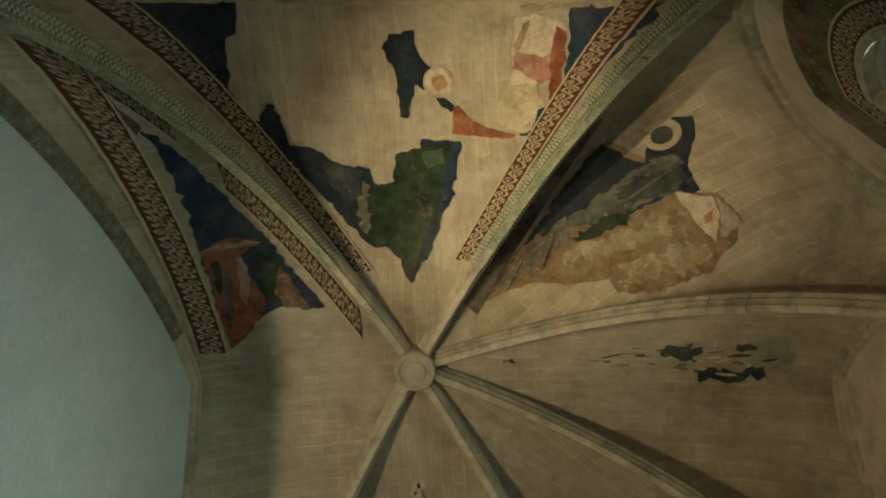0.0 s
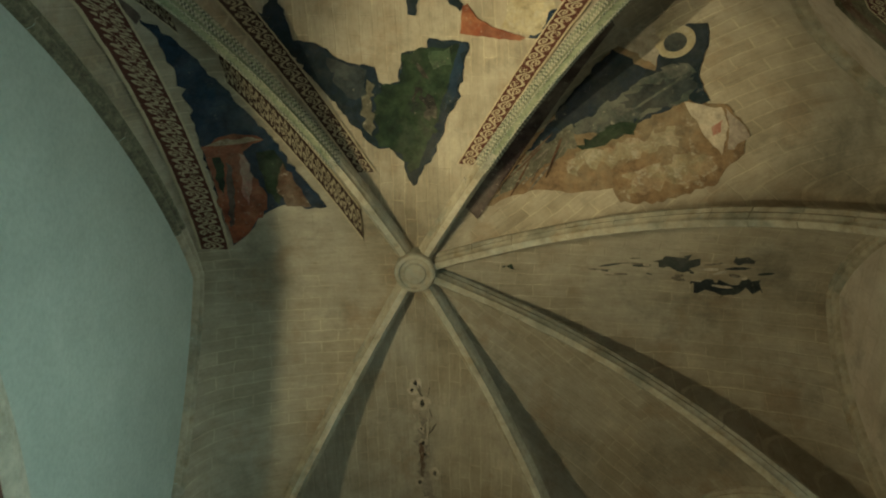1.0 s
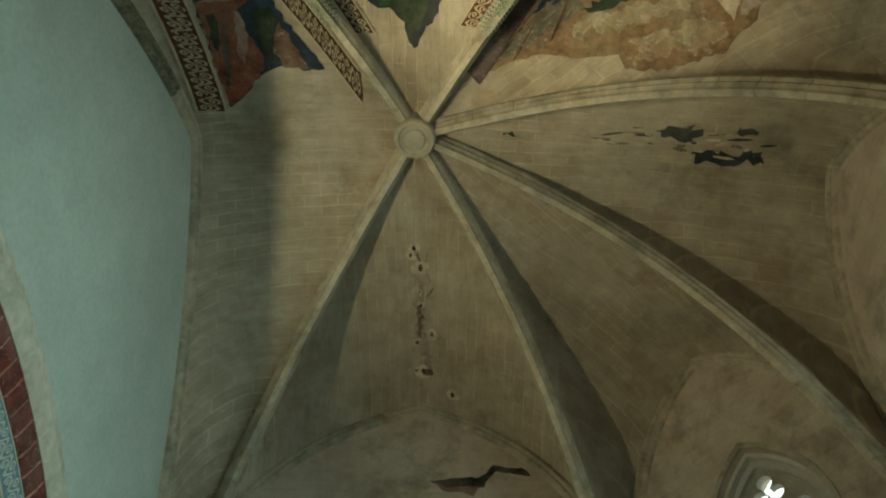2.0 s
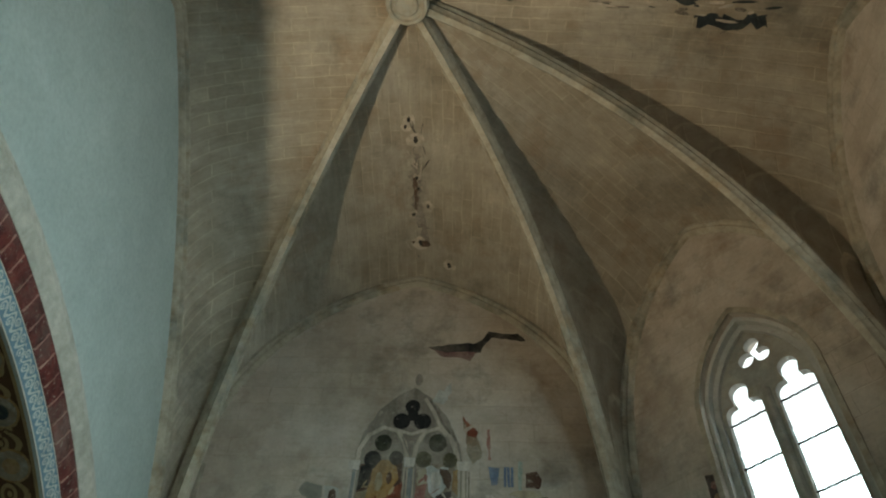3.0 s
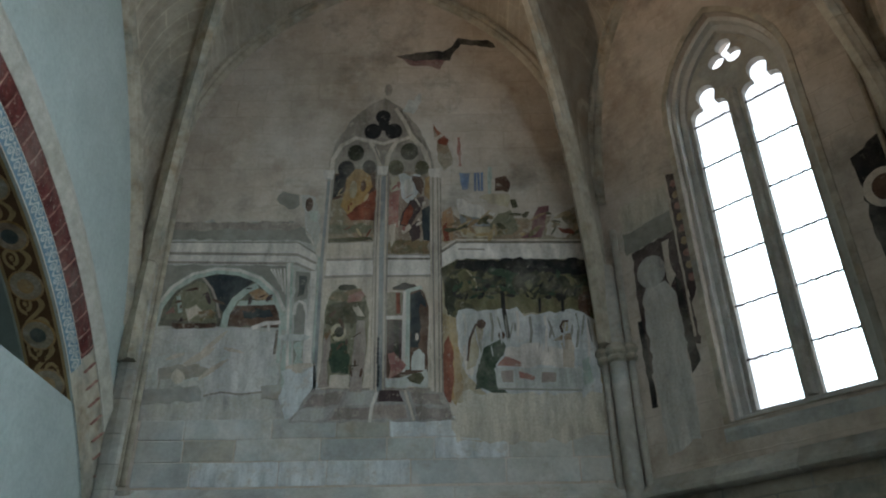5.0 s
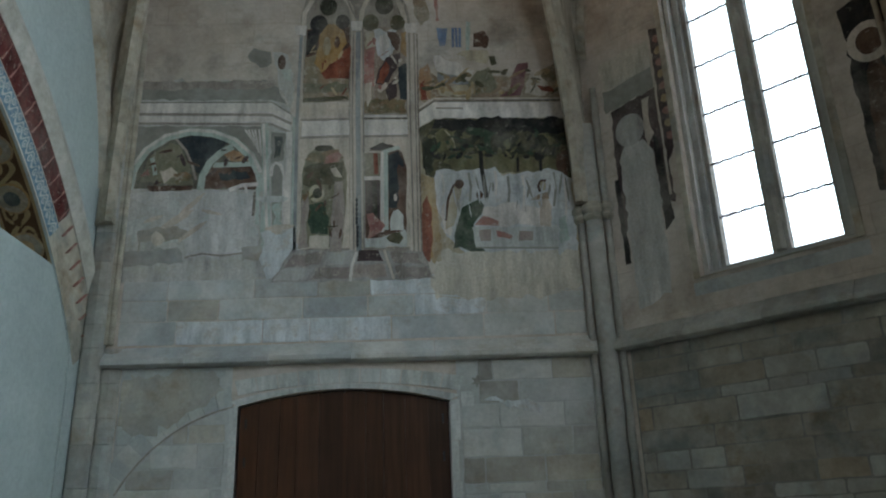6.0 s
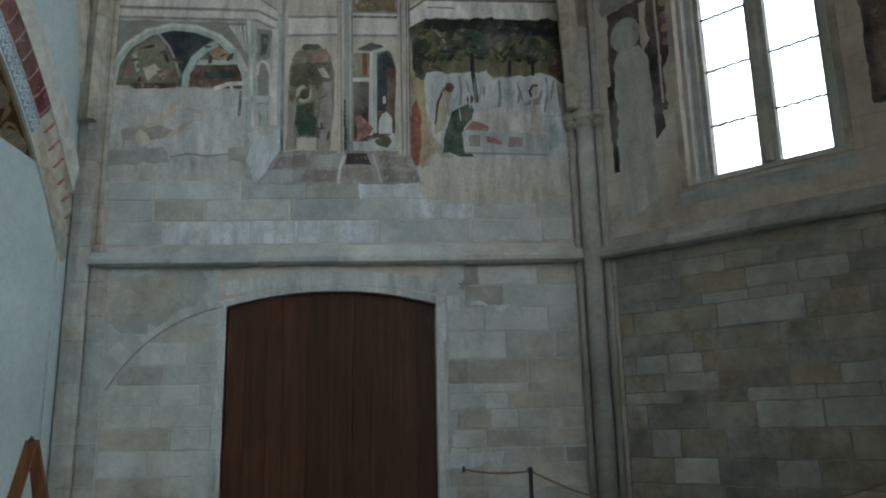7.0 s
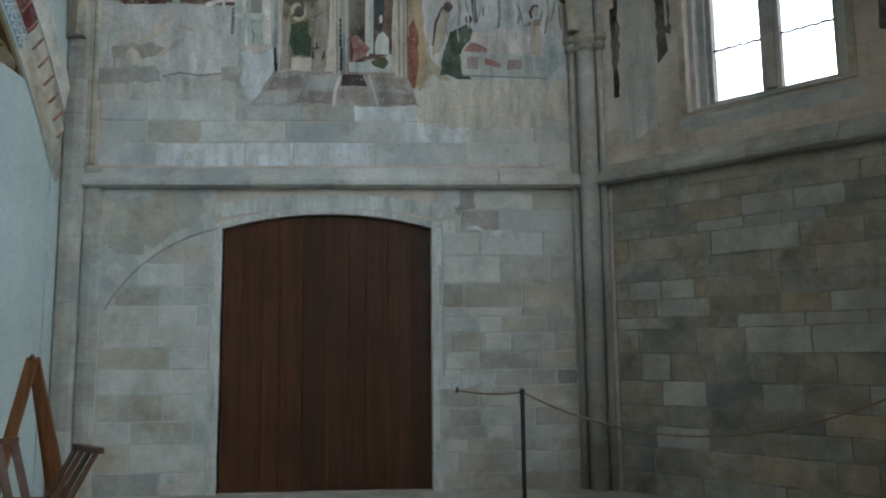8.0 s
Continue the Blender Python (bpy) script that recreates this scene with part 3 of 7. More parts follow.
MAROON = fresco("fresco_maroon", [(0.045, 0.032, 0.032), (0.075, 0.05, 0.048), (0.10, 0.075, 0.065)], 4.0, 0.1)
LEAD = mottled("lead", (0.06, 0.065, 0.07), (0.04, 0.04, 0.045), (0.09, 0.09, 0.1), rough=0.6)
WOOD_RED = timber("varnished_wood", (0.10, 0.036, 0.012), (0.20, 0.08, 0.028), 0.45)
WOOD_DARK = timber("dark_slat_wood", (0.05, 0.024, 0.014), (0.12, 0.055, 0.03), 0.5)
ROPE = mottled("hemp_rope", (0.22, 0.15, 0.10), (0.12, 0.08, 0.05), (0.32, 0.24, 0.16), big=20, fine=120)
glass, glnt, glb = material("window_glass", 0.05)
glb.inputs["Transmission Weight"].default_value, glb.inputs["IOR"].default_value = 1.0, 1.02
glb.inputs["Base Color"].default_value = (0.97, 0.99, 1.0, 1)

# ---- vault: ribs of cut stones, keystone, wall arches ----
RIB_PROFILE = [(-0.125, 0.03), (-0.125, -0.02), (-0.09, -0.07), (-0.095, -0.11), (-0.06, -0.16), (-0.045, -0.21), (0.045, -0.21), (0.06, -0.16), (0.095, -0.11), (0.09, -0.07), (0.125, -0.02), (0.125, 0.03)]
RIB_ENDS = {"r1": C1, "r2": C2, "r3": C3, "r4": C4, "r5": (C5[0] - 0.13, C5[1] - 0.06), "r6": (C6[0] + 0.10, C6[1] - 0.06)}


def rib_points(c, n=96, v0=0.045, v1=1.0):
    pts = []
    for i in range(n + 1):
        v = v0 + (v1 - v0) * math.sin(math.pi / 2 * i / n)
        pts.append(Vector((BX + (c[0] - BX) * v, BY + (c[1] - BY) * v, rib_z(v))))
    return pts


def outward(pts):
    ups = []
    for i in range(len(pts)):
        t = pts[min(i + 1, len(pts) - 1)] - pts[max(i - 1, 0)]
        side = Vector((t.x, t.y, 0)).normalized().cross(Vector((0, 0, 1)))
        up = side.cross(t).normalized()
        ups.append(up if up.z > 0 or i > 10 else -up)
    return ups


rng = random.Random(4)
for key, c in RIB_ENDS.items():
    painted = key in ("r1", "r2")
    rib = thing("vault_rib", "moulded stone vault rib painted with faded green and white bands" if painted else "moulded pale stone vault rib of cut blocks with worn edges", "rib", "vault ribs")
    pts = rib_points(c)
    ups = outward(pts)
    i = 0
    while i < len(pts) - 2:
        j = min(len(pts) - 1, i + rng.choice((5, 6, 7, 8)))
        seg, up = pts[i:j + 1], ups[i:j + 1]
        if j < len(pts) - 1:
            seg = seg[:-1] + [seg[-2].lerp(seg[-1], 0.93)]
        k = rng.uniform(0.86, 0.92)
        prof = [(a * k, b * k) for a, b in RIB_PROFILE]
        far = i > (14 if key == "r1" else 20)
        part("voussoir", sweep(seg, up, prof, True), PAINTED_RIB if painted and far else RIBSTONE, rib)
        i = j

def dotted(name, dark, light, scale):
    m, nt, b = material(name, 0.85)
    uv, o = coords(nt, True), coords(nt)
    ck = node(nt, "ShaderNodeTexChecker", Scale=scale)
    nt.links.new(uv, ck.inputs["Vector"])
    ck.inputs["Color1"].default_value, ck.inputs["Color2"].default_value = (*dark, 1), (*light, 1)
    c = mix(nt, ramp(nt, noise_of(nt, o, 7, 6, 0.7), [(0.45, grey(0)), (0.65, grey(0.8))]), ck.outputs["Color"], (0.4, 0.37, 0.28))
    nt.links.new(c, b.inputs["Base Color"])
    return m


DOTTED = dotted("dotted_fillet", (0.06, 0.07, 0.055), (0.40, 0.39, 0.32), 1.0)
for key in ("r1", "r2"):
    pts = rib_points(RIB_ENDS[key], 120)
    ups = outward(pts)
    strip = thing("painted_fillet", "dotted black and white painted edging along a vault rib", "painting", "rib fillets")
    for prof in ([(-0.097, -0.112), (-0.062, -0.165)], [(0.062, -0.165), (0.097, -0.112)], [(-0.05, -0.214), (-0.03, -0.2145)], [(0.03, -0.2145), (0.05, -0.214)], [(-0.122, -0.012), (-0.1, -0.055)], [(0.1, -0.055), (0.122, -0.012)]):
        verts, uvs, faces, run = [], [], [], 0.0
        for i in range(22, len(pts)):
            t = (pts[min(i + 1, len(pts) - 1)] - pts[i - 1]).normalized()
            up = (ups[i] - t * ups[i].dot(t)).normalized()
            side = t.cross(up)
            run += (pts[i] - pts[i - 1]).length
            for k, (a, b) in enumerate(prof):
                verts.append(pts[i] + side * a * 0.98 + up * b * 0.965)
                uvs.append((run * 34, 0.05 + 1.9 * k))
        for i in range(len(verts) // 2 - 1):
            faces.append((2 * i, 2 * i + 1, 2 * i + 3, 2 * i + 2))
        from_lists("edging", verts, faces, DOTTED, strip, uvs=uvs)

boss = part("keystone", lathe([(0.27, 0.1), (0.27, -0.18), (0.25, -0.22), (0.21, -0.23), (0.19, -0.20), (0.15, -0.20), (0.13, -0.23), (0.02, -0.25)], 28), RIBSTONE)
boss.location = (BX, BY, BZ - 0.04)
tagged(boss, "round carved pale stone keystone of the vault", "keystone")

ARCH_PROFILE = [(-0.11, 0.0), (-0.11, 0.05), (-0.06, 0.10), (-0.02, 0.10), (0.0, 0.06), (0.04, 0.07), (0.08, 0.04), (0.10, 0.0)]
for key, cell in CELLS.items():
    pl = {"door": P_DOOR, "win": P_WIN, "axis": P_AXIS, "win2": P_WIN2, "back": P_BACK, "white": P_WHITE}[key]
    us = [0.5 - 0.5 * math.cos(math.pi * i / 60) for i in range(3, 58)]
    pts = [cell.at(u, 1.0) - Vector((0, 0, 0.05)) for u in us]
    ob = thing("wall_arch", "pointed stone moulding of cut blocks where the vault meets the wall", "moulding", "wall arches")
    for i in range(0, 54, 6):
        seg = pts[i:i + 7]
        if i + 6 < 54:
            seg = seg[:-1] + [seg[-2].lerp(seg[-1], 0.97)]
        part("voussoir", sweep(seg, [pl.n] * len(seg), ARCH_PROFILE), PAINTED_DARK if key == "white" and i < 24 else RIBSTONE, ob)


# ---- vault paintings ----
def u_at(cell, v, side, d):
    """The u at a distance d over the web from the rib on one side (0 or 1)."""
    u, p, gone = float(side), cell.at(float(side), v), 0.0
    step = 0.002 if side == 0 else -0.002
    while gone < d and 0 <= u + step <= 1:
        q_ = cell.at(u + step, v)
        gone += (q_ - p).xy.length
        u, p = u + step, q_
    return u


def rib_band(cell, side, v0, v1, d0, d1, mat, parent, name="painted_border", n=70):
    verts, faces, uvs, run, last = [], [], [], 0.0, None
    for i in range(n + 1):
        v = v0 + (v1 - v0) * i / n
        ua, ub = u_at(cell, v, side, d0), u_at(cell, v, side, d1)
        mid = cell.at((ua + ub) / 2, v)
        run += (mid - last).length if last else 0
        last = mid
        for k in range(5):
            u = ua + (ub - ua) * k / 4
            verts.append(cell.at(u, v, 0.034))
            uvs.append((run, k / 4))
    for i in range(n):
        for k in range(4):
            a = i * 5 + k
            faces.append((a, a + 1, a + 6, a + 5))
    return from_lists(name, verts, faces, mat, parent, uvs=uvs, smooth=True)


def wall_band(cell, u0, u1, d0, d1, mat, parent, name="painted_border", n=80):
    verts, faces, uvs, run, last = [], [], [], 0.0, None
    for i in range(n + 1):
        u = u0 + (u1 - u0) * i / n
        vv = []
        for d in (d0, d1):
            v, p, gone = 1.0, cell.at(u, 1.0), 0.0
            while gone < d and v > 0.3:
                q_ = cell.at(u, v - 0.002)
                gone += (q_ - p).xy.length
                v, p = v - 0.002, q_
            vv.append(v)
        mid = cell.at(u, sum(vv) / 2)
        run += (mid - last).length if last else 0
        last = mid
        for k in range(5):
            verts.append(cell.at(u, vv[0] + (vv[1] - vv[0]) * k / 4, 0.034))
            uvs.append((run, k / 4))
    for i in range(n):
        for k in range(4):
            a = i * 5 + k
            faces.append((a, a + 1, a + 6, a + 5))
    return from_lists(name, verts, faces, mat, parent, uvs=uvs, smooth=True)


def ragged(pts, rough, seed, step=0.06):
    """An outline with broken, flaking edges; metres."""
    r, out = random.Random(seed), []
    for (x0, y0), (x1, y1) in zip(pts, pts[1:] + pts[:1]):
        n = max(1, int(math.hypot(x1 - x0, y1 - y0) / step))
        for i in range(n):
            f = i / n
            amp = rough if i else rough * 0.4
            out.append((x0 + (x1 - x0) * f + r.gauss(0, amp), y0 + (y1 - y0) * f + r.gauss(0, amp)))
    return out


def patch(cell, uv, mat, parent, lift=0.014, rough=0.018, name="painted_field", seed=1, grid=0.11):
    from mathutils.geometry import delaunay_2d_cdt
    length, width = cell.mid.length, (cell.b - cell.a).length
    line = ragged([(v * length, (u - 0.5) * width * v) for u, v in uv], rough, seed)
    xs, ys = [p[0] for p in line], [p[1] for p in line]
    pts = [Vector(p) for p in line]
    x = min(xs)
    while x < max(xs):
        y = min(ys)
        while y < max(ys):
            pts.append(Vector((x, y)))
            y += grid
        x += grid
    n = len(line)
    got = delaunay_2d_cdt(pts, [], [list(range(n))], 1, 1e-4)
    faces = [tuple(f) for f in got[2]]
    used = sorted({i for f in faces for i in f})
    order = {i: k for k, i in enumerate(used)}
    verts = []
    for p in (got[0][i] for i in used):
        v = max(0.03, min(0.999, p.x / length))
        u = max(0.001, min(0.999, p.y / (width * v) + 0.5))
        verts.append(cell.at(u, v, lift))
    return from_lists(name, verts, [tuple(order[i] for i in f) for f in faces], mat, parent, smooth=True)


def disc_uv(cu, cv, cell, r, n=18, squash=1.0):
    length, width = cell.mid.length, (cell.b - cell.a).length
    out = []
    for k in range(n):
        x, y = cv * length + r * math.cos(2 * math.pi * k / n), (cu - 0.5) * width * cv + r * squash * math.sin(2 * math.pi * k / n)
        out.append((y / (width * x / length) + 0.5, x / length))
    return out


KB, KW, K2, KA, KN, KD = CELLS["back"], CELLS["white"], CELLS["win2"], CELLS["axis"], CELLS["win"], CELLS["door"]
fb = thing("vault_fresco", "flaking dark blue and green fresco with scroll borders on the vault", "fresco")
patch(KB, [(0.794, 0.978), (0.826, 0.904), (0.854, 0.891), (0.922, 0.767), (0.924, 0.699), (0.908, 0.686), (0.862, 0.732), (0.842, 0.73), (0.856, 0.67), (0.872, 0.622), (0.808, 0.612), (0.768, 0.583), (0.701, 0.558), (0.627, 0.55), (0.629, 0.515), (0.585, 0.506), (0.539, 0.517), (0.523, 0.587), (0.481, 0.597), (0.439, 0.593), (0.423, 0.631), (0.341, 0.624), (0.293, 0.624), (0.285, 0.548), (0.279, 0.471), (0.305, 0.425), (0.319, 0.376), (0.339, 0.33), (0.409, 0.281), (0.493, 0.229), (0.541, 0.249), (0.559, 0.297), (0.623, 0.33), (0.715, 0.332), (0.756, 0.345), (0.834, 0.428), (0.886, 0.533), (0.918, 0.628), (0.944, 0.74), (0.966, 0.848), (0.962, 0.929), (0.952, 0.958)], DARK_BLUE, fb, 0.014, 0.014, "painted_field", 101)
patch(KB, [(0.615, 0.502), (0.539, 0.513), (0.519, 0.585), (0.429, 0.606), (0.319, 0.616), (0.313, 0.564), (0.345, 0.486), (0.349, 0.423), (0.397, 0.343), (0.449, 0.283), (0.515, 0.268), (0.569, 0.32), (0.711, 0.337), (0.691, 0.426)], DEEP_GREEN, fb, 0.019, 0.02, "painted_field", 102)
patch(KB, [(0.792, 0.577), (0.717, 0.558), (0.663, 0.544), (0.693, 0.481), (0.774, 0.471), (0.802, 0.515)], SLATE_DARK, fb, 0.019, 0.025, "painted_field", 103)
patch(KB, [(0.675, 0.515), (0.647, 0.504), (0.681, 0.425), (0.729, 0.37), (0.76, 0.396), (0.717, 0.473)], LOGGIA, fb, 0.021, 0.03, "painted_field", 104)
patch(KB, [(0.429, 0.593), (0.347, 0.606), (0.329, 0.564), (0.383, 0.548), (0.421, 0.56)], LEAF_GREEN, fb, 0.022, 0.03, "painted_field", 105)
patch(KB, [(0.325, 0.606), (0.297, 0.616), (0.291, 0.548), (0.295, 0.479), (0.329, 0.442), (0.327, 0.533)], BLUE_FIELD, fb, 0.022, 0.02, "painted_field", 106)
patch(KB, [(0.529, 0.871), (0.507, 0.904), (0.451, 0.918), (0.447, 0.877), (0.425, 0.833), (0.395, 0.809), (0.411, 0.775), (0.421, 0.759), (0.447, 0.775), (0.459, 0.738), (0.471, 0.686), (0.497, 0.688), (0.499, 0.775), (0.513, 0.833)], DARK_BLUE, fb, 0.014, 0.014, "painted_field", 107)
patch(KB, [(0.395, 0.747), (0.361, 0.738), (0.329, 0.717), (0.335, 0.699), (0.369, 0.715)], DARK_BLUE, fb, 0.014, 0.008, "painted_field", 108)
patch(KB, disc_uv(0.383, 0.78, KB, 0.194), OCHRE_PALE, fb, 0.018, 0.004, "painted_disc", 109)
patch(KB, disc_uv(0.383, 0.78, KB, 0.158), PALE_WARM, fb, 0.021, 0.004, "painted_disc", 110)
patch(KB, disc_uv(0.381, 0.78, KB, 0.097), ORANGE_PALE, fb, 0.024, 0.004, "painted_disc", 111)
patch(KB, [(0.325, 0.645), (0.333, 0.711), (0.319, 0.72), (0.281, 0.684), (0.212, 0.659), (0.116, 0.641), (0.128, 0.633), (0.232, 0.637)], RED_FIG, fb, 0.018, 0.006, "painted_field", 112)
patch(KB, [(0.2, 0.659), (0.206, 0.757), (0.128, 0.776), (0.08, 0.715), (0.08, 0.655), (0.118, 0.647)], OCHRE_PALE, fb, 0.015, 0.018, "painted_field", 113)
patch(KB, [(0.228, 0.935), (0.19, 0.939), (0.128, 0.914), (0.09, 0.804), (0.14, 0.773), (0.188, 0.771), (0.206, 0.84)], PALE_WARM, fb, 0.016, 0.014, "painted_field", 114)
patch(KB, [(0.204, 0.852), (0.142, 0.838), (0.128, 0.848), (0.1, 0.825), (0.098, 0.784), (0.118, 0.771), (0.164, 0.796), (0.2, 0.811)], PINK, fb, 0.019, 0.014, "painted_field", 115)
patch(KB, [(0.142, 0.91), (0.118, 0.896), (0.086, 0.823), (0.052, 0.722), (0.076, 0.734), (0.112, 0.811)], RED_FIG, fb, 0.022, 0.014, "painted_field", 116)
patch(KB, [(0.214, 0.865), (0.208, 0.92), (0.196, 0.925), (0.194, 0.881), (0.2, 0.854)], EARTH, fb, 0.022, 0.01, "painted_field", 117)
patch(KB, [(0.136, 0.958), (0.002, 0.92), (0.006, 0.84), (0.03, 0.715), (0.074, 0.643), (0.106, 0.641), (0.088, 0.711), (0.048, 0.715), (0.08, 0.817), (0.106, 0.889)], BLUE_FIELD, fb, 0.014, 0.014, "painted_field", 118)
patch(KB, [(0.23, 0.964), (0.162, 0.962), (0.098, 0.954), (0.098, 0.945), (0.156, 0.949), (0.218, 0.943)], EARTH_PALE, fb, 0.018, 0.008, "painted_field", 119)
rib_band(KB, 1, 0.27, 0.96, 0.06, 0.32, SCROLL, fb)
rib_band(KB, 0, 0.30, 0.97, 0.04, 0.29, SCROLL_RED, fb)
fw_ = thing("vault_fresco", "dark blue, red and green fresco fragment edged by scroll borders", "fresco")
patch(KW, [(0.1, 0.867), (0.094, 0.805), (0.112, 0.738), (0.138, 0.659), (0.164, 0.56), (0.21, 0.471), (0.261, 0.38), (0.305, 0.455), (0.311, 0.513), (0.337, 0.587), (0.369, 0.653), (0.427, 0.753), (0.449, 0.809), (0.397, 0.819), (0.325, 0.831), (0.267, 0.834), (0.168, 0.836), (0.116, 0.846)], BLUE_FIELD, fw_, 0.014, 0.014, "painted_field", 120)
patch(KW, [(0.271, 0.833), (0.236, 0.759), (0.19, 0.643), (0.18, 0.599), (0.22, 0.657), (0.242, 0.689), (0.275, 0.682), (0.313, 0.633), (0.353, 0.635), (0.415, 0.726), (0.445, 0.805), (0.387, 0.825), (0.315, 0.825)], RED_FIG, fw_, 0.019, 0.014, "painted_field", 121)
patch(KW, [(0.285, 0.809), (0.275, 0.778), (0.307, 0.775), (0.353, 0.802), (0.323, 0.815)], DEEP_GREEN, fw_, 0.022, 0.01, "painted_field", 122)
patch(KW, [(0.224, 0.635), (0.188, 0.566), (0.208, 0.531), (0.287, 0.541), (0.329, 0.583), (0.311, 0.624), (0.263, 0.639)], DEEP_GREEN, fw_, 0.02, 0.014, "painted_field", 123)
patch(KW, [(0.208, 0.537), (0.228, 0.506), (0.291, 0.446), (0.329, 0.55), (0.291, 0.587)], BROWN, fw_, 0.021, 0.014, "painted_field", 124)
patch(KW, [(0.25, 0.705), (0.248, 0.686), (0.285, 0.666), (0.359, 0.713), (0.331, 0.726)], PINK, fw_, 0.025, 0.012, "painted_field", 125)
patch(KW, [(0.283, 0.763), (0.285, 0.746), (0.359, 0.763), (0.419, 0.8), (0.385, 0.802)], MAROON, fw_, 0.025, 0.012, "painted_field", 126)
patch(KW, [(0.269, 0.825), (0.242, 0.763), (0.194, 0.643), (0.18, 0.599), (0.218, 0.672), (0.25, 0.757)], EARTH_PALE, fw_, 0.027, 0.006, "painted_field", 127)
patch(KW, [(0.03, 0.929), (0.03, 0.887), (0.066, 0.908), (0.094, 0.858), (0.112, 0.879), (0.094, 0.91), (0.068, 0.937)], MAROON, fw_, 0.014, 0.014, "painted_field", 128)
rib_band(KW, 0, 0.23, 0.68, 0.24, 0.72, SCROLL, fw_)
rib_band(KW, 0, 0.78, 0.95, 0.24, 0.6, SCROLL, fw_)
wall_band(KW, 0.455, 0.05, 0.13, 0.52, SCROLL_RED, fw_)
f2 = thing("vault_fresco", "fragment of earth-brown and blue fresco with broken edges and a rib's shadow painted in", "fresco")
patch(K2, [(0.611, 0.223), (0.561, 0.272), (0.527, 0.301), (0.413, 0.363), (0.271, 0.407), (0.176, 0.498), (0.074, 0.488), (0.028, 0.541), (0.04, 0.602), (0.062, 0.684), (0.108, 0.717), (0.146, 0.761), (0.208, 0.805), (0.257, 0.811), (0.343, 0.815), (0.375, 0.786), (0.475, 0.805), (0.743, 0.776), (0.806, 0.701), (0.792, 0.577), (0.77, 0.405), (0.711, 0.266)], HILL, f2, 0.014, 0.014, "painted_field", 129)
# blue paint, with the shadow cast by rib r2 drawn into the same field
patch(K2, [(0.808, 0.705), (0.731, 0.72), (0.663, 0.728), (0.601, 0.747), (0.655, 0.771), (0.679, 0.813), (0.681, 0.856), (0.643, 0.885), (0.581, 0.869), (0.525, 0.836), (0.469, 0.809), (0.383, 0.796), (0.383, 0.776), (0.425, 0.761), (0.423, 0.703), (0.449, 0.635), (0.507, 0.577), (0.615, 0.51), (0.663, 0.392), (0.701, 0.343), (0.776, 0.49), (0.802, 0.622)], DARK_BLUE, f2, 0.018, 0.014, "painted_field", 130)
patch(K2, [(0.631, 0.515), (0.629, 0.624), (0.593, 0.744), (0.547, 0.815), (0.457, 0.796), (0.425, 0.747), (0.457, 0.655), (0.505, 0.56)], SLATE_BLUE, f2, 0.021, 0.03, "painted_field", 131)
patch(K2, [(0.583, 0.641), (0.561, 0.747), (0.515, 0.809), (0.455, 0.792), (0.437, 0.749), (0.475, 0.662)], SLATE_DARK, f2, 0.023, 0.035, "painted_field", 132)
patch(K2, [(0.537, 0.502), (0.517, 0.581), (0.461, 0.657), (0.417, 0.62), (0.439, 0.552), (0.481, 0.504)], DEEP_GREEN, f2, 0.024, 0.03, "painted_field", 133)
patch(K2, [(0.639, 0.256), (0.739, 0.394), (0.661, 0.525), (0.533, 0.504), (0.563, 0.401), (0.575, 0.312)], LOGGIA, f2, 0.019, 0.03, "painted_field", 134)
patch(K2, [(0.509, 0.457), (0.393, 0.568), (0.349, 0.699), (0.287, 0.701), (0.273, 0.628), (0.341, 0.519), (0.401, 0.442)], EARTH_PALE, f2, 0.017, 0.04, "painted_field", 135)
patch(K2, [(0.232, 0.535), (0.214, 0.645), (0.174, 0.722), (0.116, 0.705), (0.074, 0.616), (0.108, 0.517)], EARTH_PALE, f2, 0.018, 0.04, "painted_field", 136)
patch(K2, disc_uv(0.653, 0.817, K2, 0.211), OCHRE_PALE, f2, 0.026, 0.004, "painted_disc", 137)
patch(K2, disc_uv(0.651, 0.817, K2, 0.123), SLATE_DARK, f2, 0.029, 0.004, "painted_disc", 138)
patch(K2, [(0.816, 0.776), (0.745, 0.802), (0.677, 0.796), (0.617, 0.755), (0.695, 0.74), (0.822, 0.718), (0.838, 0.751)], TRACERY_SHADE, f2, 0.026, 0.012, "painted_field", 139)
patch(K2, [(0.421, 0.753), (0.367, 0.782), (0.341, 0.805), (0.263, 0.786), (0.166, 0.734), (0.275, 0.736)], PALE_WARM, f2, 0.022, 0.008, "painted_field", 140)
patch(K2, [(0.285, 0.759), (0.297, 0.788), (0.255, 0.767), (0.25, 0.749)], PINK, f2, 0.026, 0.008, "painted_field", 141)
patch(K2, [(0.337, 0.811), (0.255, 0.811), (0.206, 0.804), (0.174, 0.763), (0.182, 0.751), (0.263, 0.786)], ROSE_GREY, f2, 0.02, 0.012, "painted_field", 142)
rib_band(K2, 1, 0.2, 0.74, 0.12, 0.36, MAROON, f2)
fa = thing("vault_fresco", "small scattered blue-black paint remnants on bare stone", "fresco")
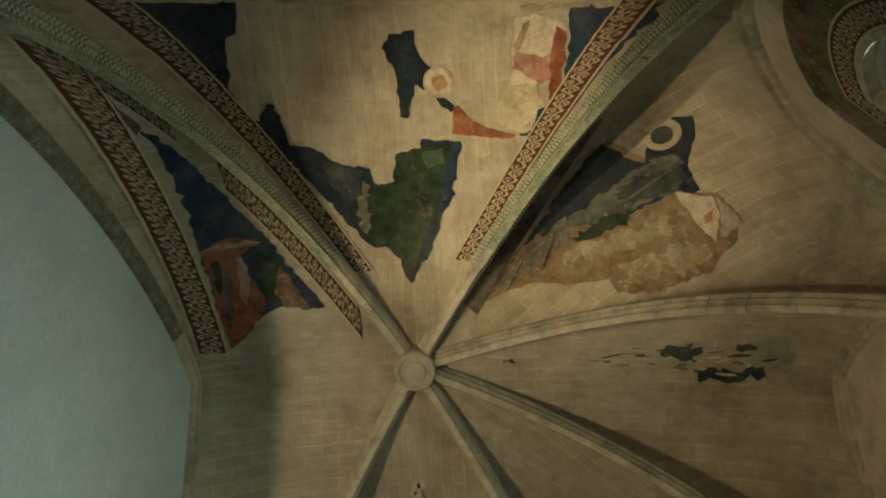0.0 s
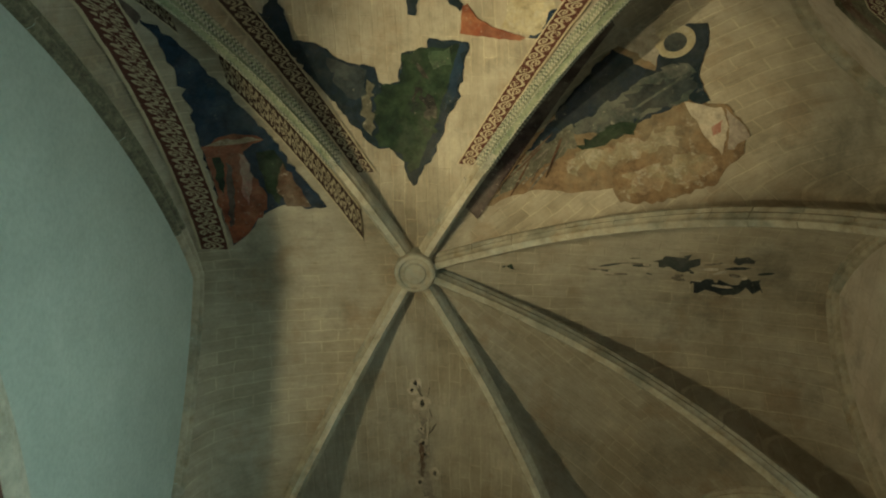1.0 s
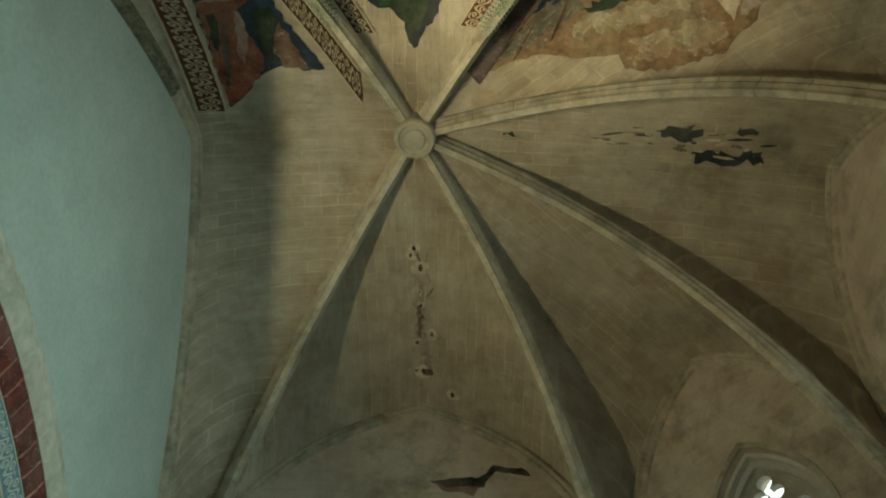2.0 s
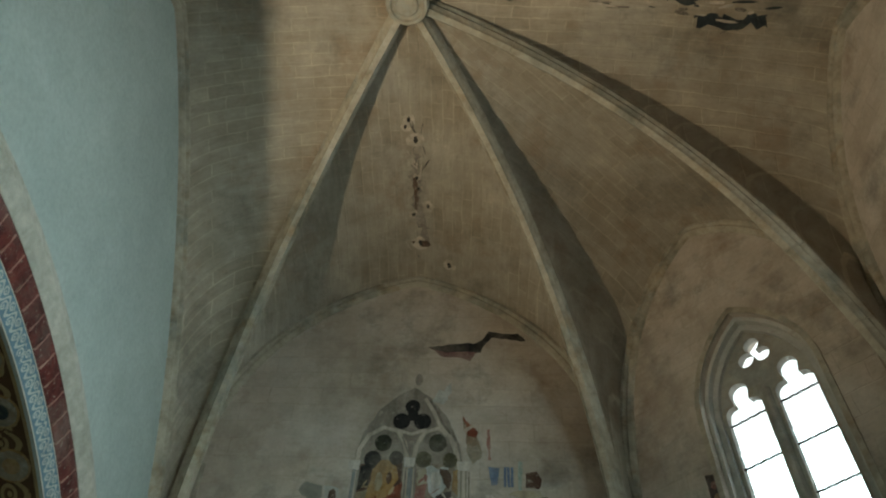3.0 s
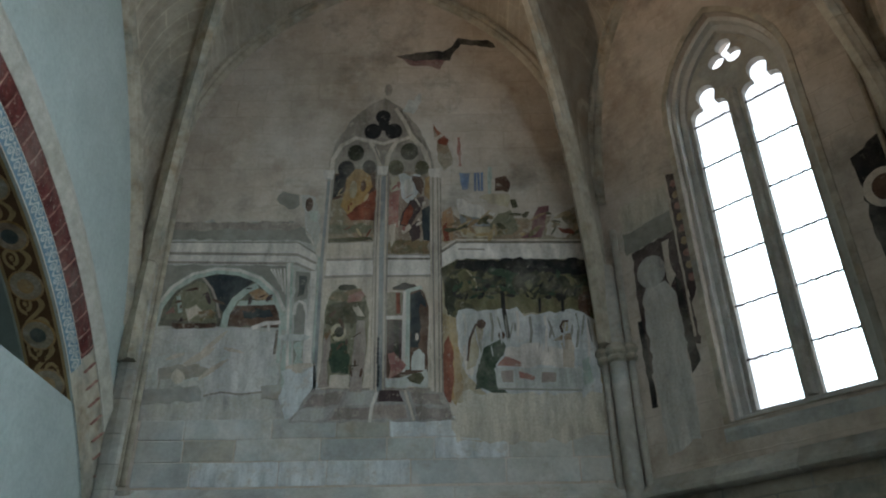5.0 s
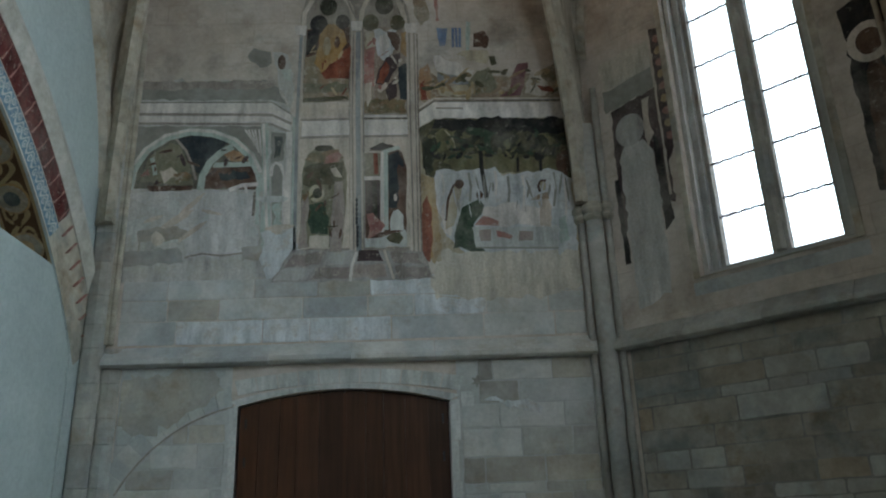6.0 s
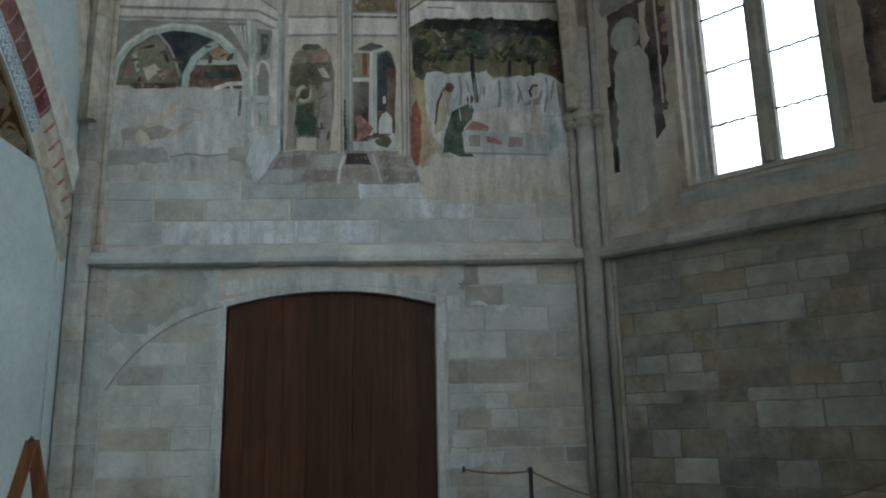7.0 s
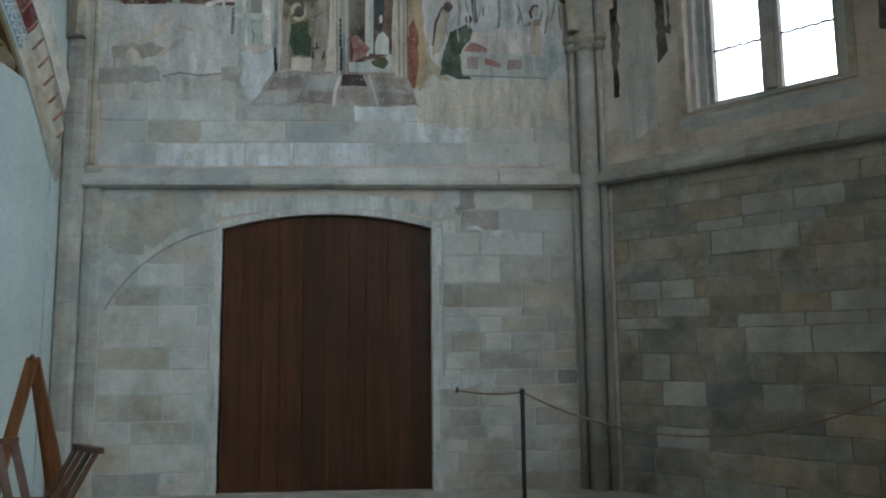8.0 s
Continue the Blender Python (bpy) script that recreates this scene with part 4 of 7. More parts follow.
for i, uv in enumerate(([(0.611, 0.569), (0.64, 0.60), (0.63, 0.672), (0.59, 0.68), (0.575, 0.64), (0.553, 0.66), (0.548, 0.625), (0.563, 0.584)], [(0.479, 0.66), (0.50, 0.72), (0.49, 0.76), (0.528, 0.822), (0.481, 0.831), (0.46, 0.78), (0.438, 0.746), (0.455, 0.70), (0.439, 0.673)],
                        [(0.608, 0.751), (0.633, 0.78), (0.62, 0.80), (0.593, 0.767)], [(0.60, 0.194), (0.62, 0.228), (0.535, 0.255), (0.53, 0.228)])):
    patch(KA, uv, SLATE_DARK if i != 3 else DEEP_GREEN, fa, 0.014, 0.035, seed=30 + i, grid=0.08)
fd = thing("vault_holes", "small dark holes and flaked plaster along the web's ridge", "holes")
for i, (u, v, r) in enumerate(((0.509, 0.44, 0.05), (0.449, 0.395, 0.03), (0.47, 0.37, 0.035), (0.507, 0.58, 0.03), (0.51, 0.62, 0.025), (0.547, 0.685, 0.035), (0.49, 0.72, 0.03), (0.509, 0.835, 0.05), (0.598, 0.91, 0.04), (0.50, 0.53, 0.02))):
    patch(KD, disc_uv(u, v, KD, r * 2.7, 12), PALE_WARM, fd, 0.012, 0.035, "flaked_plaster", 50 + i, 0.2)
    # no real depth: flat black paints the shade inside each hole
    patch(KD, disc_uv(u, v, KD, r * 1.3, 10, 0.6), BLACK, fd, 0.018, 0.014, "hole", 70 + i, 0.2)

patch(KD, [(0.495, 0.486), (0.521, 0.49), (0.519, 0.651), (0.543, 0.831), (0.513, 0.85), (0.499, 0.717), (0.481, 0.589)], SHADE_SOFT, fd, 0.012, 0.03, "stained_crack", 143)
patch(KD, [(0.487, 0.579), (0.507, 0.579), (0.507, 0.705), (0.491, 0.699)], BROWN, fd, 0.014, 0.012, "stained_crack", 144)
patch(KD, [(0.481, 0.827), (0.537, 0.821), (0.545, 0.84), (0.495, 0.856)], BROWN, fd, 0.014, 0.014, "stained_crack", 145)
patch(KD, [(0.449, 0.995), (0.499, 0.985), (0.531, 0.995), (0.497, 0.995)], SHADE_SOFT, fd, 0.012, 0.03, "stained_crack", 146)


def dabs(place, region, mats, n, seed, parent, size=(0.03, 0.012), tilt=0.0, spread=0.7):
    """Brushwork: many small strokes of each colour over a region, on the surface that place(x, y, lift) gives."""
    r = random.Random(seed)
    for k, mat in enumerate(mats):
        verts, faces = [], []
        for i in range(n):
            x, y = r.uniform(region[0], region[1]), r.uniform(region[2], region[3])
            a, b, th = size[0] * r.uniform(0.4, 1.8), size[1] * r.uniform(0.4, 1.6), tilt + r.gauss(0, spread)
            base = len(verts)
            for q in range(7):
                t = 2 * math.pi * q / 7
                px, py = a * math.cos(t) * r.uniform(0.8, 1.2), b * math.sin(t) * r.uniform(0.8, 1.2)
                verts.append(place(x + px * math.cos(th) - py * math.sin(th), y + px * math.sin(th) + py * math.cos(th), 0.0005 * k + 0.00002 * i))
            faces.append(tuple(range(base, base + 7)))
        tagged(from_lists("brushwork", verts, faces, mat, parent), kind="stuff")


def web(cell, lift):
    """Metres along and across a web of the vault, to a place just under it."""
    length, width = cell.mid.length, (cell.b - cell.a).length

    def place(x, y, more):
        v = max(0.03, min(0.999, x / length))
        return cell.at(max(0.001, min(0.999, y / (width * v) + 0.5)), v, lift + more)
    return place


def web_box(cell, u0, u1, v0, v1):
    length, width, vm = cell.mid.length, (cell.b - cell.a).length, (v0 + v1) / 2
    return (v0 * length, v1 * length, (u0 - 0.5) * width * vm, (u1 - 0.5) * width * vm)


for cell, parent, box_, mats, n, size, tilt, lift, spread in (
        (KB, fb, (0.38, 0.50, 0.36, 0.55), (BLACK, DEEP_GREEN), 6, (0.16, 0.05), 0.5, 0.026, 0.6),
        (K2, f2, (0.46, 0.76, 0.30, 0.48), (SHADE_LINE, BROWN), 6, (0.22, 0.012), 0.35, 0.03, 0.15),
        (KD, fd, (0.46, 0.55, 0.36, 0.90), (PALE_WARM, SHADE_LINE), 12, (0.07, 0.01), 0.0, 0.012, 0.3),
        (KA, fa, (0.46, 0.62, 0.44, 0.84), (SLATE_DARK, SHADE_LINE, PALE_WARM), 9, (0.10, 0.018), 0.0, 0.014, 0.2)):
    dabs(web(cell, lift), web_box(cell, *box_), mats, n, len(box_) + n, parent, size, tilt, spread)

# ---- painted arch of the west wall ----
arch = thing("painted_arch", "wide depressed arch with red, blue and gilt painted bands", "arch")


def arch_ring(name, r0, r1, z_end, off, mat, label="", thick=0.05):
    n, verts, uvs, faces = 120, [], [], []
    a0 = math.asin((z_end - ARCH_ZC) / r1)
    for i in range(n + 1):
        a = a0 + (math.pi - 2 * a0) * i / n
        for k, (r, o) in enumerate(((r0, -0.01), (r0, off), ((r0 + r1) / 2, off + thick), (r1, off), (r1, -0.01))):
            verts.append(P_WHITE.at(ARCH_C + r * math.cos(a) - C1[1], ARCH_ZC + r * math.sin(a), o))
            uvs.append((r0 * a, (0, 0.02, 0.5, 0.98, 1)[k]))
    for i in range(n):
        for k in range(4):
            b_ = i * 5 + k
            faces.append((b_, b_ + 1, b_ + 6, b_ + 5))
    return from_lists(name, verts, faces, mat, arch, label, uvs, smooth=False)


arch_ring("outer_moulding", 6.2, 6.52, 3.6, 0.02, OCHRE_STONE, "cream stone roll moulding", 0.05)
arch_ring("red_band", 5.9, 6.2, 4.85, 0.012, RED_BAND, "dark red painted band with pale joints", 0.02)
arch_ring("blue_band", 5.63, 5.9, 4.6, 0.008, BLUE_CHECK, "blue and white chequered painted band", 0.012)
arch_ring("bare_stone", 5.63, 6.2, 3.6, 0.004, RIBSTONE, "bare stone foot of the arch", 0.0)
# pale joints over the red band
for i in range(64):
    a = math.pi * (0.17 + 0.66 * i / 63)
    q_ = [(ARCH_C + r * math.cos(a + da) - C1[1], ARCH_ZC + r * math.sin(a + da)) for r, da in ((5.9, -0.0007), (6.16, -0.001), (6.16, 0.0007), (5.9, 0.001))]
    slab("joint", P_WHITE, q_, [], 0.0, 0.034, PINK, arch)
verts, uvs, faces = [], [], []
for i in range(121):
    a = 0.72 + (math.pi - 1.44) * i / 120
    for k in range(3):
        verts.append(P_WHITE.at(ARCH_C + 5.62 * math.cos(a) - C1[1], ARCH_ZC + 5.62 * math.sin(a), -0.02 - 0.40 * k / 2))
        uvs.append((5.62 * a, k / 2))
for i in range(120):
    for k in range(2):
        b_ = i * 3 + k
        faces.append((b_, b_ + 1, b_ + 4, b_ + 3))
from_lists("soffit_border", verts, faces, MEDALLION, arch, "gilt scroll border with round medallions", uvs)
for i in range(17):
    a = 0.80 + (math.pi - 1.6) * i / 16
    for r_, mt, dd in ((0.17, GOLD, 0.008), (0.15, EARTH_PALE, 0.014), (0.08, SLATE_BLUE if i % 2 else GOLD, 0.02)):
        vv = []
        for k in range(20):
            b_ = 2 * math.pi * k / 20
            aa, rr = a + r_ * math.cos(b_) / 5.62, 5.62 - dd
            vv.append(P_WHITE.at(ARCH_C + rr * math.cos(aa) - C1[1], ARCH_ZC + rr * math.sin(aa), -0.22 + r_ * math.sin(b_)))
        from_lists("medallion", vv, [tuple(range(20))], mt, arch)
# ---- string course and corner shafts ----
STRING = [(-0.06, 0.0), (-0.05, 0.03), (-0.052, 0.10), (-0.03, 0.135), (0.02, 0.135), (0.04, 0.115), (0.19, 0.0)]
for pl, s0, s1 in ((P_DOOR, 0.25, 5.69), (P_WIN, 0.13, P_WIN.len - 0.15), (P_AXIS, 0.15, P_AXIS.len - 0.15), (P_WIN2, 0.15, P_WIN2.len - 0.15)):
    n = max(4, int((s1 - s0) / 0.9))
    course = thing("string_course", "weathered stone ledge running along the wall", "ledge", "string courses")
    for i in range(n):
        a, b = s0 + (s1 - s0) * i / n, s0 + (s1 - s0) * (i + 1) / n - 0.006
        k = random.Random(i).uniform(-0.004, 0.004)
        bm = bmesh.new()
        ring0, ring1 = [[bm.verts.new(pl.at(s, 3.33 + z + k, o if o else -0.01)) for z, o in STRING] for s in (a, b)]
        for j in range(len(STRING)):
            j2 = (j + 1) % len(STRING)
            bm.faces.new((ring0[j], ring0[j2], ring1[j2], ring1[j]))
        bm.faces.new(ring0), bm.faces.new(list(reversed(ring1)))
        bmesh.ops.recalc_face_normals(bm, faces=bm.faces)
        part("ledge_stone", bm, LIMEWASHED if pl is P_DOOR else ASHLAR, course)


def shaft_at(name, x, y, r, z0, z1, mat, parent, n=14):
    bm = lathe([(r, z0), (r, z1)], n)
    ob = part(name, bm, mat, parent)
    for p in ob.data.polygons:
        p.use_smooth = abs(p.normal.z) < 0.5
    ob.location = (x, y, 0)
    return ob


CORNERS = {"c5": (C5, C6, C4), "c4": (C4, C5, C3), "c3": (C3, C4, C2), "c2": (C2, C3, C1)}
for key, (c, before, after) in CORNERS.items():
    c_ = Vector(c)
    d0, d1 = (Vector(before) - c_).normalized(), (Vector(after) - c_).normalized()
    inn = (d0 + d1).normalized()
    pier = thing("corner_shafts", "cluster of slender stone shafts with a moulded ring, in the corner", "shafts", "corner shafts")
    core = c_ + inn * 0.10
    shaft_at("shaft", core.x, core.y, 0.105, 0.0, 6.1, RIBSTONE if key != "c5" else ASHLAR, pier)
    for d in (d0, d1):
        for dist, off, r in ((0.17, 0.035, 0.05), (0.27, 0.012, 0.032))[:1 if key == "c5" else 2]:
            p = c_ + d * dist + inn * off
            shaft_at("shaft", p.x, p.y, r * 0.85, 0.0, 6.6 if dist < 0.2 else 7.4, ASHLAR if key == "c5" else RIBSTONE, pier, 10)
    for p, r in ((core, 0.105), (c_ + d0 * 0.17 + inn * 0.035, 0.05), (c_ + d1 * 0.17 + inn * 0.035, 0.05)):
        ring = part("ring", lathe([(r, 4.84), (r + 0.025, 4.87), (r + 0.03, 4.90), (r + 0.012, 4.93), (r + 0.045, 4.97), (r + 0.045, 5.01), (r + 0.01, 5.06), (r, 5.07)], 14), RIBSTONE, pier, "moulded ring")
        ring.location = (p.x, p.y, 0)

# ---- corner pier on the door wall beside the whitewashed wall ----
pier = thing("corner_pier", "pale jointed stone pier with a rounded edge, beside the white wall", "pier")
z, i = 0.0, 0
r_ = random.Random(9)
while z < 8.2:
    h = r_.uniform(0.26, 0.46)
    for s0, s1, o in ((0.02, 0.24, 0.10), (0.25, 0.44, 0.045)):
        if s0 > 0.2 and z > 3.2:
            continue
        bm = bmesh.new()
        prof = [(s0, -0.01), (s0, o), (s0 + 0.02, o + 0.01), ((s0 + s1) / 2, o + 0.018), (s1 - 0.03, o), (s1, o - 0.03), (s1, -0.01)]
        lo, hi = [[bm.verts.new(P_DOOR.at(s, zz, oo)) for s, oo in prof] for zz in (z + 0.003, z + h - 0.003)]
        for j in range(len(prof) - 1):
            bm.faces.new((lo[j], lo[j + 1], hi[j + 1], hi[j]))
        bm.faces.new(lo), bm.faces.new(list(reversed(hi)))
        bmesh.ops.recalc_face_normals(bm, faces=bm.faces)
        part("pier_stone", bm, ASHLAR, pier)
    z += h
for s in (0.245, 0.30):
    p = P_DOOR.at(s, 0, 0.03)
    shaft_at("shaft", p.x, p.y, 0.035, 3.55, 7.6, RIBSTONE, pier, 10)

# ---- door ----
door = thing("door_1", "closed dark brown plank double door under a flat arch", "door", kind="structure")
x0, x1 = DOOR[0] + 0.012, DOOR[1] - 0.012
arc = segment_arch(DOOR[0], DOOR[1], DOOR[2], DOOR[3], 60)
top = lambda s: float(np.interp(s, [a for a, _ in arc], [b for _, b in arc]))
edges = [0.0, 0.09, 0.19, 0.27, 0.38, 0.495, 0.505, 0.60, 0.685, 0.79, 0.90, 1.0]
for i in range(len(edges) - 1):
    a, b = x0 + (x1 - x0) * edges[i], x0 + (x1 - x0) * edges[i + 1]
    if b - a < 0.05:
        continue
    a, b = a + 0.002, b - 0.002
    outline = [(a, 0.02)] + [(s, top(s) - 0.012) for s in np.linspace(a, b, 5)] + [(b, 0.02)]
    d_ = -0.055 - 0.004 * (i % 3)
    slab("plank", P_DOOR, outline, [], -0.13, d_, WOOD_DOOR, door)
slab("backing", P_DOOR, [(x0, 0.02), (x1, 0.02)] + [(s, top(s) - 0.012) for s in np.linspace(x1, x0, 20)], [], -0.2, -0.132, WOOD_DOOR, door)
slab("astragal", P_DOOR, [(x0 + (x1 - x0) * 0.492, 0.02), (x0 + (x1 - x0) * 0.508, 0.02), (x0 + (x1 - x0) * 0.508, 2.95), (x0 + (x1 - x0) * 0.492, 2.95)], [], -0.1, -0.05, WOOD_DOOR, door)
for k in (0.03, 0.97):
    for z in (0.45, 1.05, 1.65, 2.25, 2.65):
        s = x0 + (x1 - x0) * k
        slab("hinge", P_DOOR, [(s - 0.012, z - 0.05), (s + 0.012, z - 0.05), (s + 0.012, z + 0.05), (s - 0.012, z + 0.05)], [], -0.07, -0.045, IRON, door)
surround = thing("door_surround", "pale stone door surround with a flat arch of wedge blocks", "door surround")
out_arc = [(a + (a - (DOOR[0] + DOOR[1]) / 2) * 0.085, b + 0.055) for a, b in arc]
slab("arch_moulding", P_DOOR, out_arc + list(reversed(arc)), [], -0.12, 0.02, PALE, surround)
zs_ = [0.0, 0.42, 0.78, 1.2, 1.52, 1.98, 2.4, 2.84]
for (za, zb) in zip(zs_, zs_[1:]):
    for s, sg in ((DOOR[0], -1), (DOOR[1], 1)):
        wd = 0.075 + 0.03 * ((int(za * 10) % 3) == 0)
        a, b = sorted((s, s + sg * wd))
        slab("jamb_stone", P_DOOR, [(a, za + 0.004), (b, za + 0.004), (b, zb - 0.004), (a, zb - 0.004)], [], -0.12, 0.016, PALE, surround)
cx = (DOOR[0] + DOOR[1]) / 2
for i in range(11):
    a0, a1 = -1.15 + 2.42 * i / 11, -1.15 + 2.42 * (i + 1) / 11 - 0.012
    zf = lambda x_: 3.055 - 0.11 * (x_ / 1.2) ** 2
    slab("voussoir", P_DOOR, [(cx + a0, zf(a0)), (cx + a1, zf(a1)), (cx + a1 * 1.04, zf(a1) + 0.155), (cx + a0 * 1.04, zf(a0) + 0.155)], [], -0.01, 0.012 + 0.003 * (i % 2), PALE, surround)
# blocked older arch beside the door
old = thing("blocked_arch", "half of a blocked older arch of pale wedge stones", "arch")
for i in range(10):
    pa = []
    for f in (i / 10, (i + 1) / 10 - 0.006):
        th = radians(152 - 51 * f)
        pa.append((th, f))
    q_ = []
    for (th, f), r in ((pa[0], 1.72), (pa[1], 1.72), (pa[1], 1.94), (pa[0], 1.94)):
        q_.append((-1.72 + DX + r * math.cos(th), 1.15 + r * math.sin(th)))
    slab("voussoir", P_DOOR, q_, [], -0.01, 0.016, LIMEWASHED, old)

# ---- window with tracery ----
def trefoil(cx_, cz, r, d, n=42, turn=90.0):
    lobes = [(d * math.cos(radians(turn + 120 * k)), d * math.sin(radians(turn + 120 * k))) for k in range(3)]
    out = []
    for i in range(n):
        a = 2 * math.pi * i / n
        c, s = math.cos(a), math.sin(a)
        best = r * 0.45
        for lx, lz in lobes:
            b_ = lx * c + lz * s
            disc = b_ * b_ - (lx * lx + lz * lz - r * r)
            if disc > 0:
                best = max(best, b_ + math.sqrt(disc))
        out.append((cx_ + best * c, cz + best * s))
    return out


def light_outline(cx_, half, z0, zs, n=30):
    """A narrow light with a cusped trefoil head."""
    oz, lobes = zs + 0.04, ((-half * 0.5, 0.02, half * 0.5), (half * 0.5, 0.02, half * 0.5), (0.0, half * 1.25, half * 0.52), (0.0, half * 0.55, half * 0.42))
    head = []
    for i in range(n + 1):
        a = math.pi * i / n
        c, s = math.cos(a), math.sin(a)
        best = half * 0.5
        for lx, lz, r in lobes:
            b_ = lx * c + lz * s
            disc = b_ * b_ - (lx * lx + lz * lz - r * r)
            if disc > 0:
                best = max(best, b_ + math.sqrt(disc))
        head.append((cx_ + best * c, oz + best * s))
    return [(cx_ - half, z0), (cx_ + half, z0)] + head


def tracery_window(pl, c, name):
    win = thing(name, "tall two-light pointed window with trefoil stone tracery", "window", kind="structure")
    za, half = WIN_Z0 + 0.03, 0.25
    lights = [light_outline(c - 0.345, half, za, 7.77), light_outline(c + 0.345, half, za, 7.77)]
    foil = trefoil(c + 0.01, 8.56, 0.105, 0.13, turn=85.0)
    slab("tracery", pl, window_outline(c, 0.0), [*lights, foil], -0.36, -0.26, ASHLAR, win, "grey stone tracery with trefoil heads")
    slab("window_frame", pl, window_outline(c, 0.11, WIN_Z0 - 0.12), [window_outline(c, -0.015)], -0.42, -0.20, LIMEWASHED, win)
    slab("reveal_moulding", pl, window_outline(c, 0.11, WIN_Z0 - 0.12), [window_outline(c, 0.06, WIN_Z0 - 0.05)], -0.2, -0.1, LIMEWASHED, win)
    slab("outer_moulding", pl, window_outline(c, 0.18, WIN_Z0 - 0.12), [window_outline(c, 0.11, WIN_Z0 - 0.11)], -0.02, 0.022, RIBSTONE, win, "thin pale roll moulding")
    # mullion shaft
    bm = sweep([pl.at(c, za, -0.23), pl.at(c, 7.95, -0.23)], [pl.n, pl.n], [(-0.055, -0.05), (-0.05, 0.0), (-0.02, 0.045), (0.02, 0.045), (0.05, 0.0), (0.055, -0.05)], True)
    part("mullion", bm, ASHLAR, win)
    for cc in (c - 0.345, c + 0.345):
        # leaded glass, pane by pane between the iron bars
        zz = [za, 4.585, 5.215, 5.84, 6.475, 7.10, 7.72]
        for z_a, z_b in zip(zz, zz[1:]):
            p_ = slab("pane", pl, [(cc - half, z_a), (cc + half, z_a), (cc + half, z_b), (cc - half, z_b)], [], -0.325, -0.32, glass, win)
            p_.visible_shadow = False
        head = [q for q in light_outline(cc, half, 7.72, 7.77)]
        p_ = slab("pane", pl, head, [], -0.325, -0.32, glass, win)
        p_.visible_shadow = False
        for z_b in zz[1:]:
            pts = [pl.at(cc - half + 2 * half * k / 12, z_b + 0.006 * math.sin(k * 2.1), -0.30) for k in range(13)]
            part("saddle_bar", sweep(pts, [pl.n] * 13, [(-0.009, -0.009), (0.009, -0.009), (0.009, 0.009), (-0.009, 0.009)], True), IRON, win)
        bm = bmesh.new()
        for k in range(1, 42):
            z_ = za + 0.09 * k
            if z_ < 7.7:
                vs = [bm.verts.new(pl.at(s, zq, -0.315)) for s, zq in ((cc - half, z_ - 0.002), (cc + half, z_ - 0.002), (cc + half, z_ + 0.002), (cc - half, z_ + 0.002))]
                bm.faces.new(vs)
        for k in range(1, 7):
            s_ = cc - half + 2 * half * k / 7
            vs = [bm.verts.new(pl.at(s, zq, -0.313)) for s, zq in ((s_ - 0.002, za), (s_ + 0.002, za), (s_ + 0.002, 7.7), (s_ - 0.002, 7.7))]
            bm.faces.new(vs)
        part("lead_cames", bm, LEAD, win, "thin lead lattice")
        bm = bmesh.new()
        for k in range(1, 12):
            for q in range(7):
                z_ = za + 0.045 + 0.09 * k
                s_ = cc - half + 2 * half * (q + 0.5) / 7
                vs = [bm.verts.new(pl.at(s_ + 0.008 * math.cos(t_), z_ + 0.008 * math.sin(t_), -0.311)) for t_ in (0, 1.57, 3.14, 4.71)]
                bm.faces.new(vs)
        part("lead_knots", bm, LEAD, win)
    # sloping sill
    bm = bmesh.new()
    prof = [(-0.36, 4.03), (-0.2, 3.99), (0.0, 3.84), (0.010, 3.80), (0.004, 3.70), (-0.36, 3.68)]
    rings = [[bm.verts.new(pl.at(s, zq, o)) for o, zq in prof] for s in (c - 0.86, c + 0.86)]
    for j in range(len(prof)):
        j2 = (j + 1) % len(prof)
        bm.faces.new((rings[0][j], rings[0][j2], rings[1][j2], rings[1][j]))
    bm.faces.new(rings[0]), bm.faces.new(list(reversed(rings[1])))
    bmesh.ops.recalc_face_normals(bm, faces=bm.faces)
    part("window_sill", bm, LIMEWASHED, win)


for i, (pl, c) in enumerate(WINDOWS):
    tracery_window(pl, c, f"window_{i + 1}")
# scrolled border painted round the far window
wb = thing("painted_border", "dark red scroll border painted round a window", "fresco")
o1, o2 = window_outline(1.6, 0.5, 5.0), window_outline(1.6, 0.19, 5.0)
verts, uvs, faces, run = [], [], [], 0.0
for i, (a, b) in enumerate(zip(o1, o2)):
    run += math.hypot(a[0] - o1[i - 1][0], a[1] - o1[i - 1][1]) if i else 0
    verts += [P_SMALL.at(*a, 0.006), P_SMALL.at(*b, 0.006)]
    uvs += [(run, 0), (run, 1)]
for i in range(len(o1) - 1):
    faces.append((2 * i, 2 * i + 1, 2 * i + 3, 2 * i + 2))
from_lists("border", verts, faces, SCROLL_RED, wb, uvs=uvs)
dw = thing("wall_fresco", "dark olive and brown fresco round the scroll border of a window", "fresco")
for g0, g1, mt in ((0.50, 0.72, OLIVE), (0.72, 0.90, BROWN), (0.90, 1.02, OLIVE)):
    o1, o2 = window_outline(1.6, g1, 6.6), window_outline(1.6, g0, 6.6)
    verts = [P_SMALL.at(*q, 0.005) for pair in zip(o1, o2) for q in pair]
    from_lists("painted_field", verts, [(2 * i, 2 * i + 1, 2 * i + 3, 2 * i + 2) for i in range(len(o1) - 1)], mt, dw)

